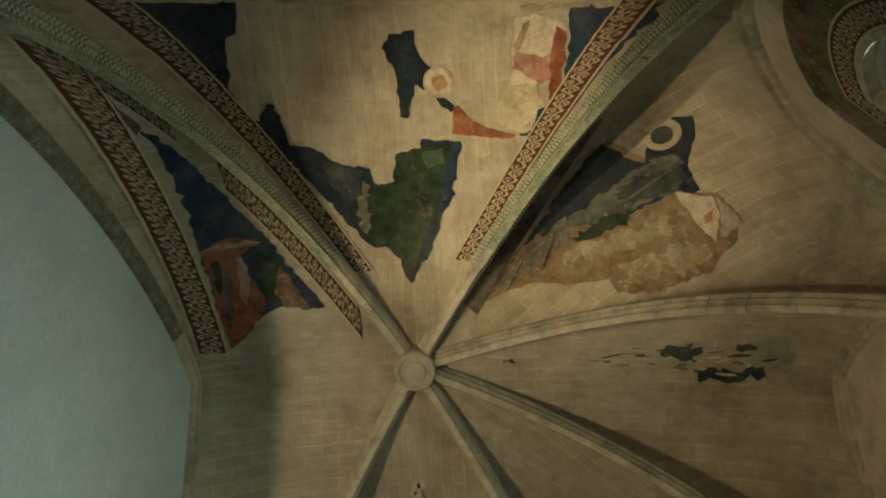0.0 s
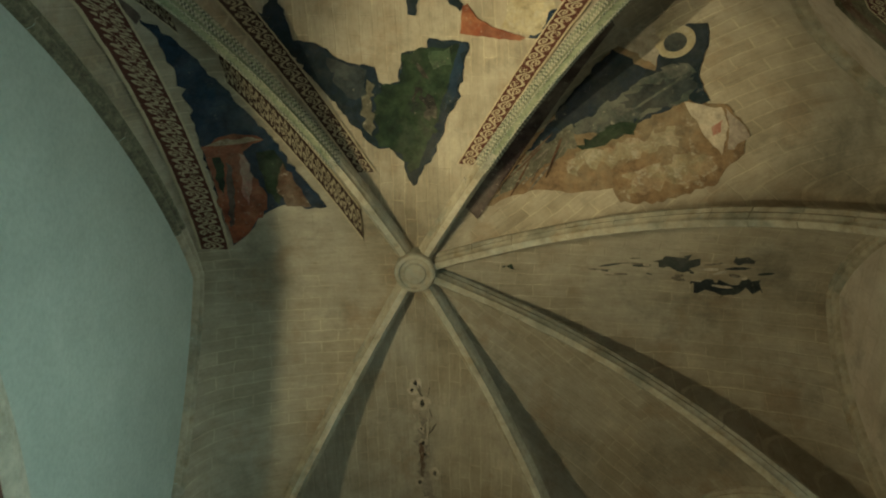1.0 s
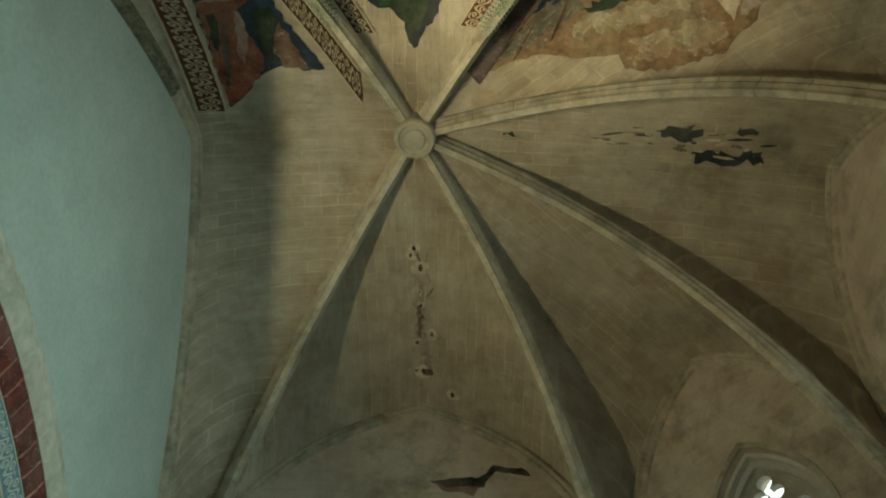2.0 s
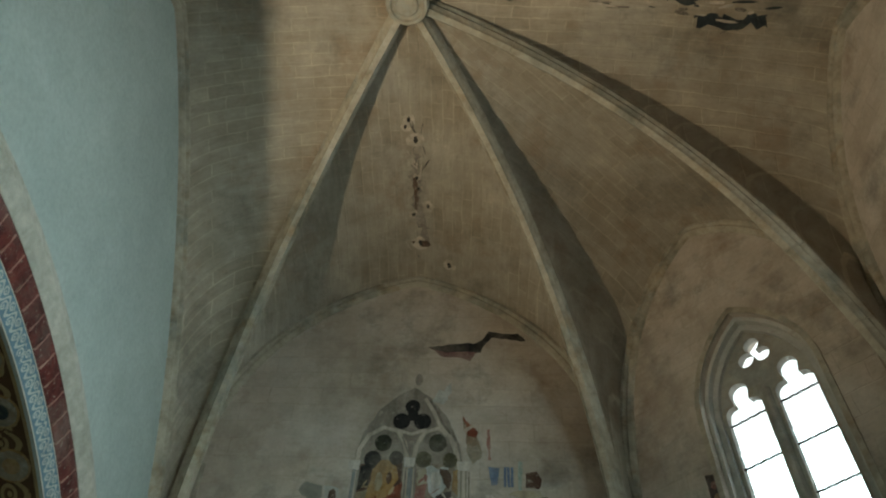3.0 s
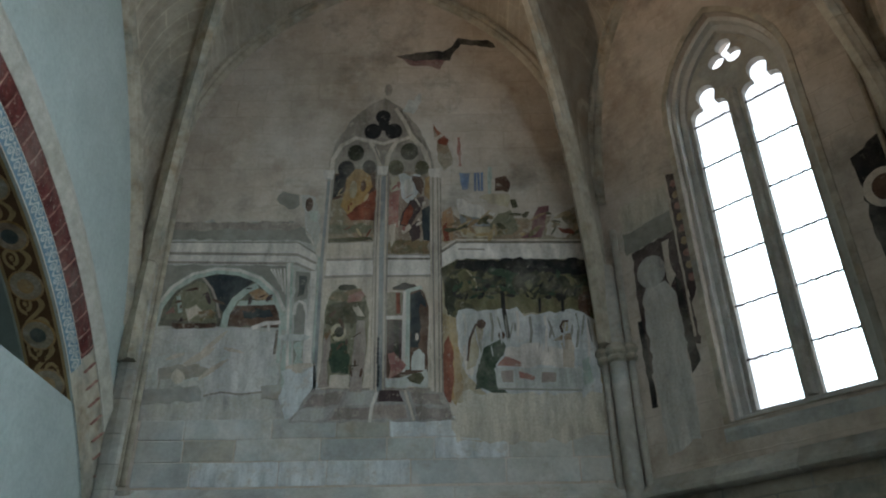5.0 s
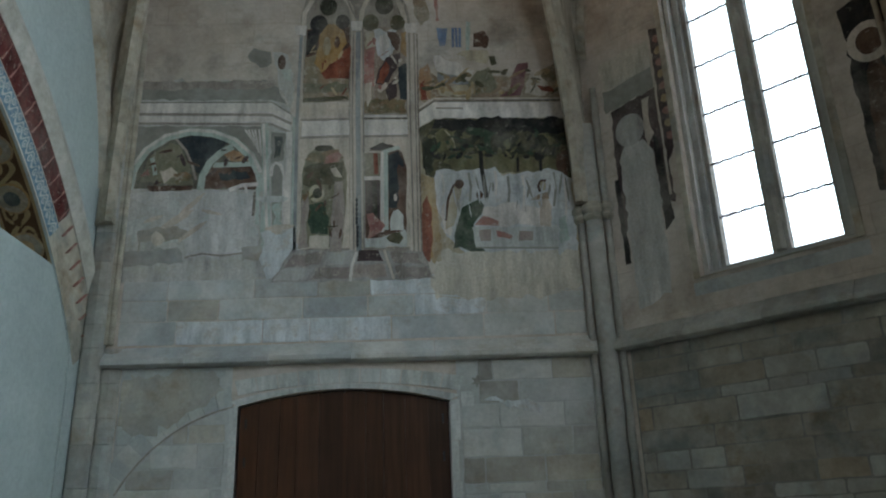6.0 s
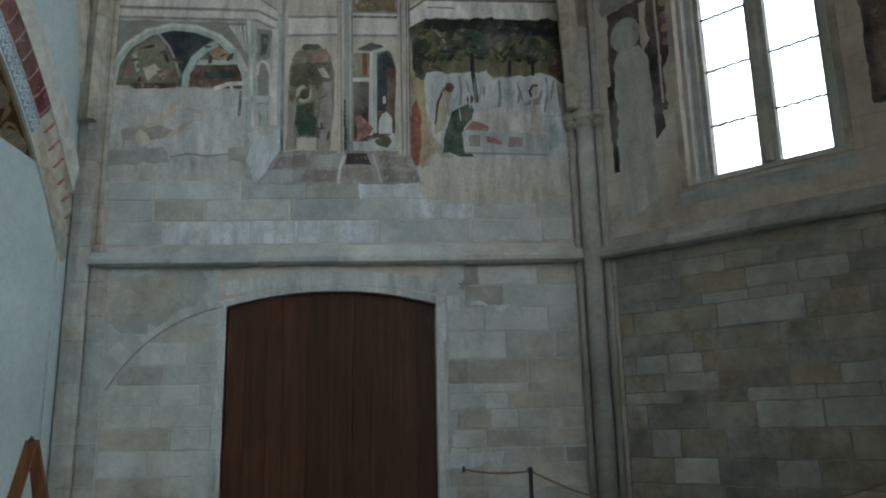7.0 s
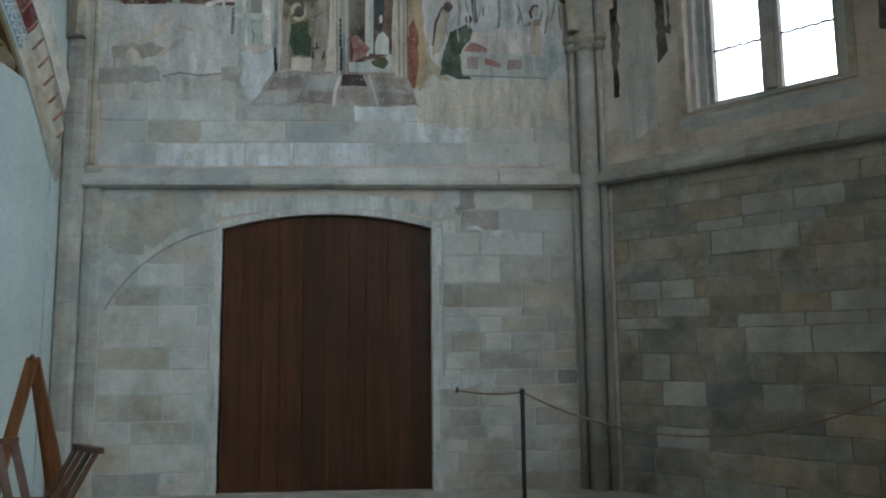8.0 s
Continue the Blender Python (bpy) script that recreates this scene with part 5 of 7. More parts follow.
# ---- frescoes on the door wall ----
def flat(parent, pts, mat, layer, name="painted_field", rough=0.0, seed=0, pl=P_DOOR, dx=DX):
    line = [(x + dx, z) for x, z in pts]
    if rough:
        line = ragged(line, rough, seed, 0.07)
    order = len(parent.children)
    return slab(name, pl, line, [], -0.002, 0.0008 * layer + 0.00008 * order, mat, parent)


def rect(x0, x1, z0, z1):
    return [(x0, z0), (x1, z0), (x1, z1), (x0, z1)]


def oval(x, z, rx, rz, n=14, lean=0.0):
    return [(x + rx * math.cos(a) + lean * rz * math.sin(a), z + rz * math.sin(a)) for a in np.linspace(0, 2 * math.pi, n, endpoint=False)]


def robe(x, z0, z1, w0, w1, lean=0.0):
    """A plain, draped, bell-like shape."""
    h = z1 - z0
    return [(x - w0, z0), (x + w0, z0), (x + w0 * 0.8 + lean * h * 0.4, z0 + h * 0.4), (x + w1 + lean * h * 0.8, z0 + h * 0.78), (x + w1 * 0.5 + lean * h, z1), (x - w1 * 0.5 + lean * h, z1), (x - w1 + lean * h * 0.8, z0 + h * 0.75), (x - w0 * 0.9 + lean * h * 0.35, z0 + h * 0.35)]


def arch_shape(x0, x1, z0, zs, zc):
    return [(x0, z0)] + segment_arch(x0, x1, zs, zc, 14) + [(x1, z0)]


def painted_line(parent, pts, w, mat, layer, name="painted_rib"):
    """A painted line of width w through the points."""
    up, down = [], []
    for i, p in enumerate(pts):
        a, b = pts[max(i - 1, 0)], pts[min(i + 1, len(pts) - 1)]
        d = math.hypot(b[0] - a[0], b[1] - a[1])
        nx, nz = -(b[1] - a[1]) / d * w / 2, (b[0] - a[0]) / d * w / 2
        up.append((p[0] + nx, p[1] + nz))
        down.append((p[0] - nx, p[1] - nz))
    return flat(parent, up + down[::-1], mat, layer, name)


painted_line(old, [(-1.72 + 1.71 * math.cos(radians(152 - 51 * f / 16)), 1.15 + 1.71 * math.sin(radians(152 - 51 * f / 16))) for f in range(17)], 0.015, SHADE_SOFT, 22, "open_joint")

# painted loggia
fl = thing("wall_fresco", "faded pale fresco of an arched loggia on plaster", "fresco")
flat(fl, [(-3.51, 6.9), (-1.8, 6.89), (-1.51, 6.39), (-1.41, 4.59), (-1.74, 4.19), (-3.55, 4.22), (-3.49, 5.2)], PLASTER_GREY, 1, "plaster_ground", 0.03, 1)
flat(fl, [(-3.43, 6.9), (-1.83, 6.9), (-1.71, 6.8), (-1.6, 6.56), (-1.79, 6.63), (-3.42, 6.65)], GREYSTAIN, 2, "cornice", 0.012, 2)
flat(fl, [(-3.42, 6.92), (-2.68, 6.92), (-1.84, 6.91), (-1.74, 6.83), (-1.83, 6.8), (-2.66, 6.8), (-3.41, 6.8)], SHADE_SOFT, 3, "cornice", 0.014, 3)
flat(fl, [(-2.13, 7.26), (-2.06, 7.39), (-1.83, 7.33), (-1.82, 7.15), (-1.96, 7.1)], GREYSTAIN, 2, "cornice", 0.012, 4)
flat(fl, [(-1.81, 7.33), (-1.72, 6.86), (-1.55, 6.48), (-1.53, 6.99), (-1.62, 7.29)], PLASTER_GREY, 2, "painted_block", 0.012, 5)
flat(fl, oval(-1.69, 7.17, 0.05, 0.111, 18), BROWN, 3, "painted_recess", 0.005, 6)
flat(fl, [(-1.69, 7.06), (-1.56, 7.07), (-1.56, 6.9), (-1.65, 6.9)], MINT, 4, "painted_recess", 0.006, 7)
flat(fl, [(-3.43, 6.62), (-1.79, 6.58), (-1.55, 6.41), (-1.54, 6.29), (-1.78, 6.43), (-3.43, 6.48)], PALE_STONE, 3, "cornice", 0.005, 8)
painted_line(fl, [(-3.42, 6.46), (-1.78, 6.41), (-1.54, 6.28)], 0.035, SHADE_SOFT, 4, "shade_line")
flat(fl, [(-3.43, 6.43), (-1.78, 6.39), (-1.54, 6.26), (-1.54, 6.18), (-1.79, 6.31), (-3.43, 6.34)], PALE_STONE, 3, "cornice", 0.005, 9)
painted_line(fl, [(-3.42, 6.33), (-1.78, 6.28), (-1.55, 6.16)], 0.03, SHADE_SOFT, 4, "shade_line")
painted_line(fl, [(-3.43, 6.62), (-1.79, 6.59), (-1.55, 6.42)], 0.016, SHADE_LINE, 4, "shade_line")
flat(fl, [(-3.43, 6.29), (-1.86, 6.25), (-1.8, 5.46), (-1.93, 5.76), (-2.16, 6.04), (-2.6, 6.19), (-3.01, 6.16), (-3.27, 5.99), (-3.42, 5.68)], GREYSTAIN, 3, "spandrel", 0.008, 10)
flat(fl, [(-3.38, 5.45), (-3.35, 5.72), (-3.23, 5.93), (-3.0, 6.09), (-2.75, 6.15), (-2.48, 6.12), (-2.26, 6.01), (-2.07, 5.83), (-1.95, 5.61), (-1.9, 5.4)], LOGGIA, 4, "painted_recess", 0.004, 11)
flat(fl, [(-2.92, 6.1), (-2.74, 6.14), (-2.48, 6.11), (-2.31, 6.04), (-2.52, 5.78), (-2.6, 5.62), (-2.63, 5.62), (-2.71, 5.7), (-2.81, 5.94)], SLATE_DARK, 5, "painted_recess", 0.006, 12)
flat(fl, [(-3.31, 5.53), (-3.25, 5.85), (-3.0, 6.05), (-2.88, 6.0), (-2.73, 5.7), (-2.67, 5.47)], OLIVE_PALE, 5, "painted_recess", 0.01, 13)
flat(fl, [(-3.1, 5.67), (-2.96, 5.72), (-2.86, 5.63), (-2.86, 5.62), (-3.03, 5.5)], PALE_WARM, 6, "painted_cloth", 0.012, 14)
flat(fl, [(-2.93, 5.63), (-2.78, 5.66), (-2.71, 5.62), (-2.88, 5.48)], EARTH, 6, "painted_cloth", 0.012, 15)
flat(fl, [(-3.32, 5.6), (-3.23, 5.7), (-3.17, 5.56), (-3.21, 5.62), (-3.31, 5.62)], PINK, 6, "painted_cloth", 0.012, 16)
flat(fl, [(-3.22, 5.48), (-2.69, 5.47), (-2.69, 5.41), (-3.21, 5.41)], BROWN, 7, "painted_recess", 0.006, 17)
painted_line(fl, [(-3.2, 5.85), (-3.14, 5.62)], 0.05, MINT, 7, "painted_post")
painted_line(fl, [(-2.94, 6.11), (-2.8, 5.94), (-2.71, 5.74), (-2.65, 5.54)], 0.03, ROSE_GREY, 8, "painted_rib")
flat(fl, [(-2.34, 5.87), (-2.25, 5.94), (-2.15, 5.91), (-2.03, 5.78), (-2.28, 5.8)], ORANGE_PALE, 6, "painted_panel", 0.01, 18)
flat(fl, [(-2.53, 5.7), (-1.96, 5.7), (-1.91, 5.41), (-2.24, 5.43), (-2.55, 5.43)], BROWN, 6, "painted_recess", 0.01, 19)
flat(fl, [(-2.4, 5.64), (-2.06, 5.65), (-1.99, 5.54), (-2.35, 5.53)], SLATE_DARK, 7, "painted_recess", 0.015, 20)
flat(fl, [(-2.44, 5.77), (-2.01, 5.77), (-1.97, 5.71), (-2.47, 5.7)], MINT, 7, "painted_beam", 0.004, 21)
painted_line(fl, [(-2.59, 5.41), (-2.58, 5.59), (-2.5, 5.78), (-2.37, 5.91), (-2.24, 5.98)], 0.085, MINT, 8, "painted_rib")
painted_line(fl, [(-3.45, 5.44), (-3.41, 5.7), (-3.28, 5.95), (-3.06, 6.12), (-2.77, 6.2), (-2.49, 6.17), (-2.23, 6.06), (-2.02, 5.86), (-1.9, 5.61), (-1.85, 5.38)], 0.1, MINT, 8, "painted_arch")
painted_line(fl, [(-3.48, 5.44), (-3.44, 5.72), (-3.29, 5.97), (-3.07, 6.15), (-2.77, 6.22), (-2.48, 6.19), (-2.22, 6.08), (-2.0, 5.87), (-1.88, 5.62)], 0.04, PALE_STONE, 9, "painted_arch")
painted_line(fl, [(-2.1, 6.21), (-1.99, 6.04)], 0.022, PALE_STONE, 7, "painted_fluting")
painted_line(fl, [(-2.06, 6.21), (-1.97, 5.99)], 0.022, PALE_STONE, 7, "painted_fluting")
painted_line(fl, [(-2.02, 6.21), (-1.94, 5.94)], 0.022, PALE_STONE, 7, "painted_fluting")
painted_line(fl, [(-1.98, 6.21), (-1.92, 5.89)], 0.022, PALE_STONE, 7, "painted_fluting")
painted_line(fl, [(-1.93, 6.21), (-1.89, 5.85)], 0.022, PALE_STONE, 7, "painted_fluting")
flat(fl, [(-2.56, 5.4), (-1.91, 5.38), (-1.88, 4.6), (-2.74, 4.53), (-2.7, 4.89), (-3.15, 5.19), (-3.44, 5.39)], PLASTER_PALE, 6, "bare_plaster", 0.02, 22)
flat(fl, [(-3.44, 5.39), (-3.16, 5.22), (-2.7, 4.89), (-2.73, 4.62), (-3.27, 4.63), (-3.51, 4.91)], PLASTER_GREY, 5, "bare_plaster", 0.02, 23)
painted_line(fl, [(-2.25, 5.4), (-2.09, 5.46), (-1.91, 5.47)], 0.05, PALE_STONE, 9, "painted_rail")
painted_line(fl, [(-2.06, 5.46), (-2.04, 5.36)], 0.03, PALE_STONE, 9, "painted_rail")
painted_line(fl, [(-1.94, 5.37), (-1.95, 5.06)], 0.035, SHADE_LINE, 9, "painted_rail")
painted_line(fl, [(-1.91, 5.44), (-1.9, 4.95)], 0.04, MINT, 9, "painted_rail")
flat(fl, [(-1.91, 6.29), (-1.83, 6.29), (-1.74, 4.87), (-1.82, 4.6), (-1.86, 4.88), (-1.84, 5.38)], MINT, 6, "painted_column", 0.006, 24)
painted_line(fl, [(-1.88, 6.29), (-1.78, 4.87)], 0.035, PALE_STONE, 7, "painted_column")
flat(fl, [(-1.78, 6.17), (-1.61, 6.15), (-1.62, 5.79), (-1.77, 5.75)], GREYSTAIN, 5, "painted_panel", 0.006, 25)
flat(fl, [(-1.74, 6.11), (-1.64, 6.1), (-1.66, 5.85), (-1.73, 5.82)], SLATE_BLUE, 6, "painted_recess", 0.01, 26)
flat(fl, [(-1.76, 5.61), (-1.73, 5.73), (-1.68, 5.74), (-1.62, 5.6), (-1.6, 4.94), (-1.72, 4.94)], GREYSTAIN, 5, "painted_recess", 0.004, 27)
painted_line(fl, [(-1.76, 5.57), (-1.75, 5.7), (-1.71, 5.75), (-1.65, 5.72), (-1.6, 5.58), (-1.59, 4.87)], 0.04, PALE_STONE, 7, "painted_arch")
flat(fl, [(-1.72, 5.2), (-1.63, 5.23), (-1.6, 4.94), (-1.72, 4.93)], MINT, 7, "painted_cloth", 0.015, 28)
painted_line(fl, [(-1.56, 6.17), (-1.55, 4.87)], 0.07, PALE_STONE, 6, "painted_column")
painted_line(fl, [(-1.5, 6.38), (-1.47, 4.87)], 0.05, MINT, 6, "painted_column")
flat(fl, [(-3.28, 4.91), (-2.73, 4.96), (-2.63, 4.81), (-2.83, 4.76), (-3.26, 4.78)], ASHLAR_TAN, 4, "bare_stone", 0.012, 29)
flat(fl, [(-3.53, 4.63), (-2.79, 4.69), (-2.73, 4.51), (-3.51, 4.44)], ASHLAR, 4, "bare_stone", 0.012, 30)
flat(fl, [(-2.07, 4.66), (-1.84, 4.68), (-1.82, 4.51), (-2.05, 4.5)], ASHLAR, 7, "bare_stone", 0.012, 31)
painted_line(fl, [(-2.71, 4.56), (-2.52, 4.6), (-2.29, 4.57), (-2.04, 4.6)], 0.02, SHADE_SOFT, 8, "crack")
painted_line(fl, [(-3.33, 5.01), (-3.24, 4.76), (-3.25, 4.63)], 0.015, SHADE_SOFT, 8, "crack")
flat(fl, [(-1.77, 4.87), (-1.59, 4.8), (-1.5, 4.94), (-1.41, 4.59), (-1.56, 4.37), (-1.75, 4.26), (-1.82, 4.46)], LIME_RUN, 9, "lime_run", 0.03, 32)

# painted gothic window
fg = thing("wall_fresco", "fresco of a two-light gothic window in muted red, gold and green", "fresco")
flat(fg, [(-1.46, 4.59), (-1.46, 6.39), (-1.47, 7.25), (-1.47, 7.8), (-1.39, 8.21), (-1.19, 8.6), (-0.91, 8.89), (-0.74, 8.99), (-0.5, 8.81), (-0.26, 8.45), (-0.09, 8.01), (-0.01, 7.58), (0.01, 6.95), (0.04, 4.52)], TRACERY_SHADE, 1, "painted_stonework", 0.006, 33)
flat(fg, oval(-0.69, 9.14, 0.057, 0.111, 18), TRACERY_SHADE, 2, "painted_finial", 0.01, 34)
painted_line(fg, [(-0.5, 8.76), (-0.4, 8.55), (-0.32, 8.35), (-0.14, 8.07)], 0.03, SHADE_LINE, 3, "shade_line")
painted_line(fg, [(-0.58, 8.79), (-0.45, 8.55), (-0.37, 8.33), (-0.15, 8.01), (-0.1, 7.67)], 0.05, PALE_WARM, 3, "painted_stonework")
flat(fg, oval(-0.75, 8.64, 0.107, 0.122, 18), BLACK, 4, "painted_trefoil", 0.003, 35)
flat(fg, oval(-0.89, 8.38, 0.121, 0.138, 18), BLACK, 4, "painted_trefoil", 0.003, 36)
flat(fg, oval(-0.6, 8.38, 0.121, 0.138, 18), BLACK, 4, "painted_trefoil", 0.003, 37)
flat(fg, [(-0.82, 8.54), (-0.66, 8.54), (-0.7, 8.39), (-0.78, 8.39)], BLACK, 5, "painted_trefoil", 0.003, 38)
painted_line(fg, [(-1.43, 7.63), (-1.42, 7.91), (-1.31, 8.14), (-1.12, 8.27), (-0.93, 8.21), (-0.82, 8.01), (-0.76, 7.67)], 0.06, PALE_WARM, 5, "painted_stonework")
painted_line(fg, [(-0.7, 7.67), (-0.66, 7.99), (-0.56, 8.19), (-0.38, 8.27), (-0.21, 8.12), (-0.12, 7.84), (-0.09, 7.56)], 0.06, PALE_WARM, 5, "painted_stonework")
painted_line(fg, [(-0.96, 8.23), (-0.74, 8.16), (-0.54, 8.24)], 0.05, PALE_WARM, 5, "painted_stonework")
painted_line(fg, [(-0.86, 8.12), (-0.75, 7.8), (-0.65, 8.11)], 0.025, SHADE_SOFT, 6, "shade_line")
flat(fg, [(-1.38, 7.66), (-0.83, 7.69), (-0.83, 6.61), (-1.41, 6.58)], BROWN, 5, "painted_light", 0.003, 39)
flat(fg, [(-0.65, 7.69), (-0.12, 7.67), (-0.11, 6.4), (-0.65, 6.41)], LOGGIA_WARM, 5, "painted_light", 0.003, 40)
flat(fg, oval(-1.11, 8.01, 0.114, 0.137, 18), OLIVE_DEEP, 6, "painted_lobe", 0.003, 41)
flat(fg, oval(-1.23, 7.74, 0.114, 0.137, 18), BLACK, 6, "painted_lobe", 0.003, 42)
flat(fg, oval(-0.92, 7.77, 0.093, 0.111, 18), BLACK, 6, "painted_lobe", 0.003, 43)
flat(fg, oval(-0.38, 8.02, 0.121, 0.146, 18), OLIVE_DEEP, 6, "painted_lobe", 0.003, 44)
flat(fg, oval(-0.56, 7.75, 0.107, 0.128, 18), OLIVE, 6, "painted_lobe", 0.003, 45)
flat(fg, oval(-0.21, 7.74, 0.1, 0.12, 18), OLIVE, 6, "painted_lobe", 0.003, 46)
flat(fg, [(-1.37, 7.63), (-1.22, 7.68), (-1.25, 7.33), (-1.39, 7.26)], BLACK, 6, "painted_light", 0.005, 47)
flat(fg, [(-1.4, 7.23), (-1.25, 7.28), (-1.17, 6.98), (-0.84, 6.9), (-0.83, 6.61), (-1.4, 6.58)], EARTH_PALE, 6, "painted_ground", 0.01, 48)
flat(fg, [(-0.82, 7.4), (-0.83, 6.92), (-1.13, 6.91), (-1.19, 7.0), (-1.04, 7.19), (-0.9, 7.33)], RED_FIG, 7, "painted_drapery", 0.008, 49)
flat(fg, [(-1.21, 7.57), (-1.16, 7.66), (-1.1, 7.73), (-1.02, 7.73), (-0.91, 7.62), (-0.87, 7.43), (-0.96, 7.25), (-1.08, 7.13), (-1.18, 7.0), (-1.28, 7.14), (-1.25, 7.3), (-1.22, 7.4)], GOLD, 8, "painted_drapery", 0.01, 50)
flat(fg, oval(-0.99, 7.45, 0.036, 0.094, 18), BROWN, 9, "painted_drapery", 0.005, 51)
flat(fg, oval(-1.12, 7.4, 0.05, 0.137, 18), OCHRE_PALE, 9, "painted_drapery", 0.01, 52)
flat(fg, [(-1.4, 6.85), (-0.85, 6.84), (-0.84, 6.71), (-1.4, 6.71)], OLIVE_PALE, 7, "painted_ground", 0.012, 53)
flat(fg, [(-1.4, 6.64), (-0.84, 6.66), (-0.84, 6.6), (-1.4, 6.57)], OLIVE, 7, "painted_ground", 0.006, 54)
flat(fg, [(-0.64, 7.36), (-0.51, 7.41), (-0.51, 6.79), (-0.64, 6.83)], PINK, 7, "painted_drapery", 0.01, 55)
flat(fg, [(-0.53, 7.63), (-0.44, 7.66), (-0.22, 7.62), (-0.2, 7.38), (-0.39, 7.17), (-0.49, 7.3)], CURTAIN, 7, "painted_cloth", 0.018, 56)
flat(fg, [(-0.64, 7.58), (-0.53, 7.61), (-0.5, 7.39), (-0.62, 7.34)], OCHRE_PALE, 8, "painted_cloth", 0.014, 57)
flat(fg, [(-0.34, 7.61), (-0.22, 7.6), (-0.18, 7.4), (-0.23, 7.31), (-0.29, 7.4)], BROWN, 8, "painted_cloth", 0.014, 58)
flat(fg, [(-0.44, 7.53), (-0.35, 7.57), (-0.32, 7.37), (-0.43, 7.26)], PALE_STONE, 8, "painted_cloth", 0.014, 59)
flat(fg, [(-0.5, 6.83), (-0.46, 7.03), (-0.37, 7.21), (-0.18, 7.27), (-0.23, 7.04), (-0.37, 6.79)], MAROON, 8, "painted_drapery", 0.008, 60)
flat(fg, [(-0.48, 6.84), (-0.44, 7.01), (-0.36, 7.15), (-0.32, 7.07), (-0.4, 6.82)], RED_FIG, 9, "painted_drapery", 0.01, 61)
flat(fg, [(-0.17, 7.57), (-0.1, 7.6), (-0.1, 7.2), (-0.17, 7.29)], GOLD, 8, "painted_drapery", 0.008, 62)
flat(fg, [(-0.21, 7.06), (-0.11, 7.13), (-0.11, 6.58), (-0.2, 6.6)], SLATE_DARK, 8, "painted_drapery", 0.008, 63)
flat(fg, [(-0.37, 6.72), (-0.25, 6.96), (-0.23, 6.63), (-0.34, 6.57)], MAROON, 9, "painted_drapery", 0.008, 64)
flat(fg, [(-0.62, 6.83), (-0.54, 6.86), (-0.55, 6.61), (-0.6, 6.49)], PALE_WARM, 9, "painted_cloth", 0.01, 65)
flat(fg, [(-0.48, 6.74), (-0.37, 6.84), (-0.34, 6.79), (-0.45, 6.69)], PALE_WARM, 10, "painted_cloth", 0.005, 66)
flat(fg, [(-0.64, 6.57), (-0.48, 6.62), (-0.12, 6.58), (-0.12, 6.4), (-0.65, 6.41)], EARTH, 8, "painted_ground", 0.014, 67)
flat(fg, [(-1.42, 7.59), (-1.47, 7.59), (-1.47, 4.59), (-1.39, 4.59)], PALE_WARM, 9, "painted_column", 0.002, 68)
flat(fg, [(-0.67, 7.61), (-0.81, 7.62), (-0.81, 4.58), (-0.65, 4.57)], PALE_WARM, 9, "painted_column", 0.002, 69)
flat(fg, [(0.03, 7.6), (-0.1, 7.6), (-0.11, 4.53), (0.03, 4.52)], PALE_WARM, 9, "painted_column", 0.002, 70)
painted_line(fg, [(-1.45, 7.59), (-1.47, 6.39), (-1.45, 4.59)], 0.042, SLATE_PALE, 10, "painted_inlay")
painted_line(fg, [(-0.72, 7.61), (-0.72, 6.38), (-0.7, 4.57)], 0.062, SLATE_PALE, 10, "painted_inlay")
painted_line(fg, [(-0.78, 7.61), (-0.79, 6.38), (-0.76, 4.57)], 0.02, SHADE_SOFT, 11, "painted_inlay")
painted_line(fg, [(-0.66, 7.61), (-0.65, 6.37), (-0.63, 4.57)], 0.018, SHADE_SOFT, 11, "painted_inlay")
painted_line(fg, [(-0.06, 7.6), (-0.07, 6.36), (-0.06, 4.56)], 0.02, SHADE_SOFT, 10, "painted_inlay")
painted_line(fg, [(0.0, 7.6), (-0.0, 6.36), (-0.01, 4.56)], 0.02, SHADE_SOFT, 10, "painted_inlay")
painted_line(fg, [(0.04, 7.56), (0.03, 6.36), (0.03, 4.52)], 0.018, SHADE_LINE, 10, "painted_inlay")
flat(fg, oval(-0.73, 5.23, 0.016, 0.029, 18), SLATE_DARK, 12, "painted_inlay_dot", 0.001, 71)
flat(fg, oval(-0.73, 5.17, 0.016, 0.029, 18), SLATE_DARK, 12, "painted_inlay_dot", 0.001, 72)
flat(fg, oval(-0.73, 5.11, 0.016, 0.029, 18), SLATE_DARK, 12, "painted_inlay_dot", 0.001, 73)
flat(fg, oval(-0.73, 5.05, 0.016, 0.029, 18), SLATE_DARK, 12, "painted_inlay_dot", 0.001, 74)
flat(fg, oval(-0.73, 4.99, 0.016, 0.029, 18), SLATE_DARK, 12, "painted_inlay_dot", 0.001, 75)
flat(fg, oval(-0.73, 4.94, 0.016, 0.029, 18), SLATE_DARK, 12, "painted_inlay_dot", 0.001, 76)
flat(fg, oval(-0.72, 4.88, 0.016, 0.029, 18), SLATE_DARK, 12, "painted_inlay_dot", 0.001, 77)
flat(fg, oval(-0.72, 4.82, 0.016, 0.029, 18), SLATE_DARK, 12, "painted_inlay_dot", 0.001, 78)
flat(fg, oval(-0.72, 4.77, 0.016, 0.029, 18), SLATE_DARK, 12, "painted_inlay_dot", 0.001, 79)
flat(fg, oval(-0.72, 4.71, 0.016, 0.029, 18), SLATE_DARK, 12, "painted_inlay_dot", 0.001, 80)
flat(fg, oval(-0.72, 4.66, 0.016, 0.029, 18), SLATE_DARK, 12, "painted_inlay_dot", 0.001, 81)
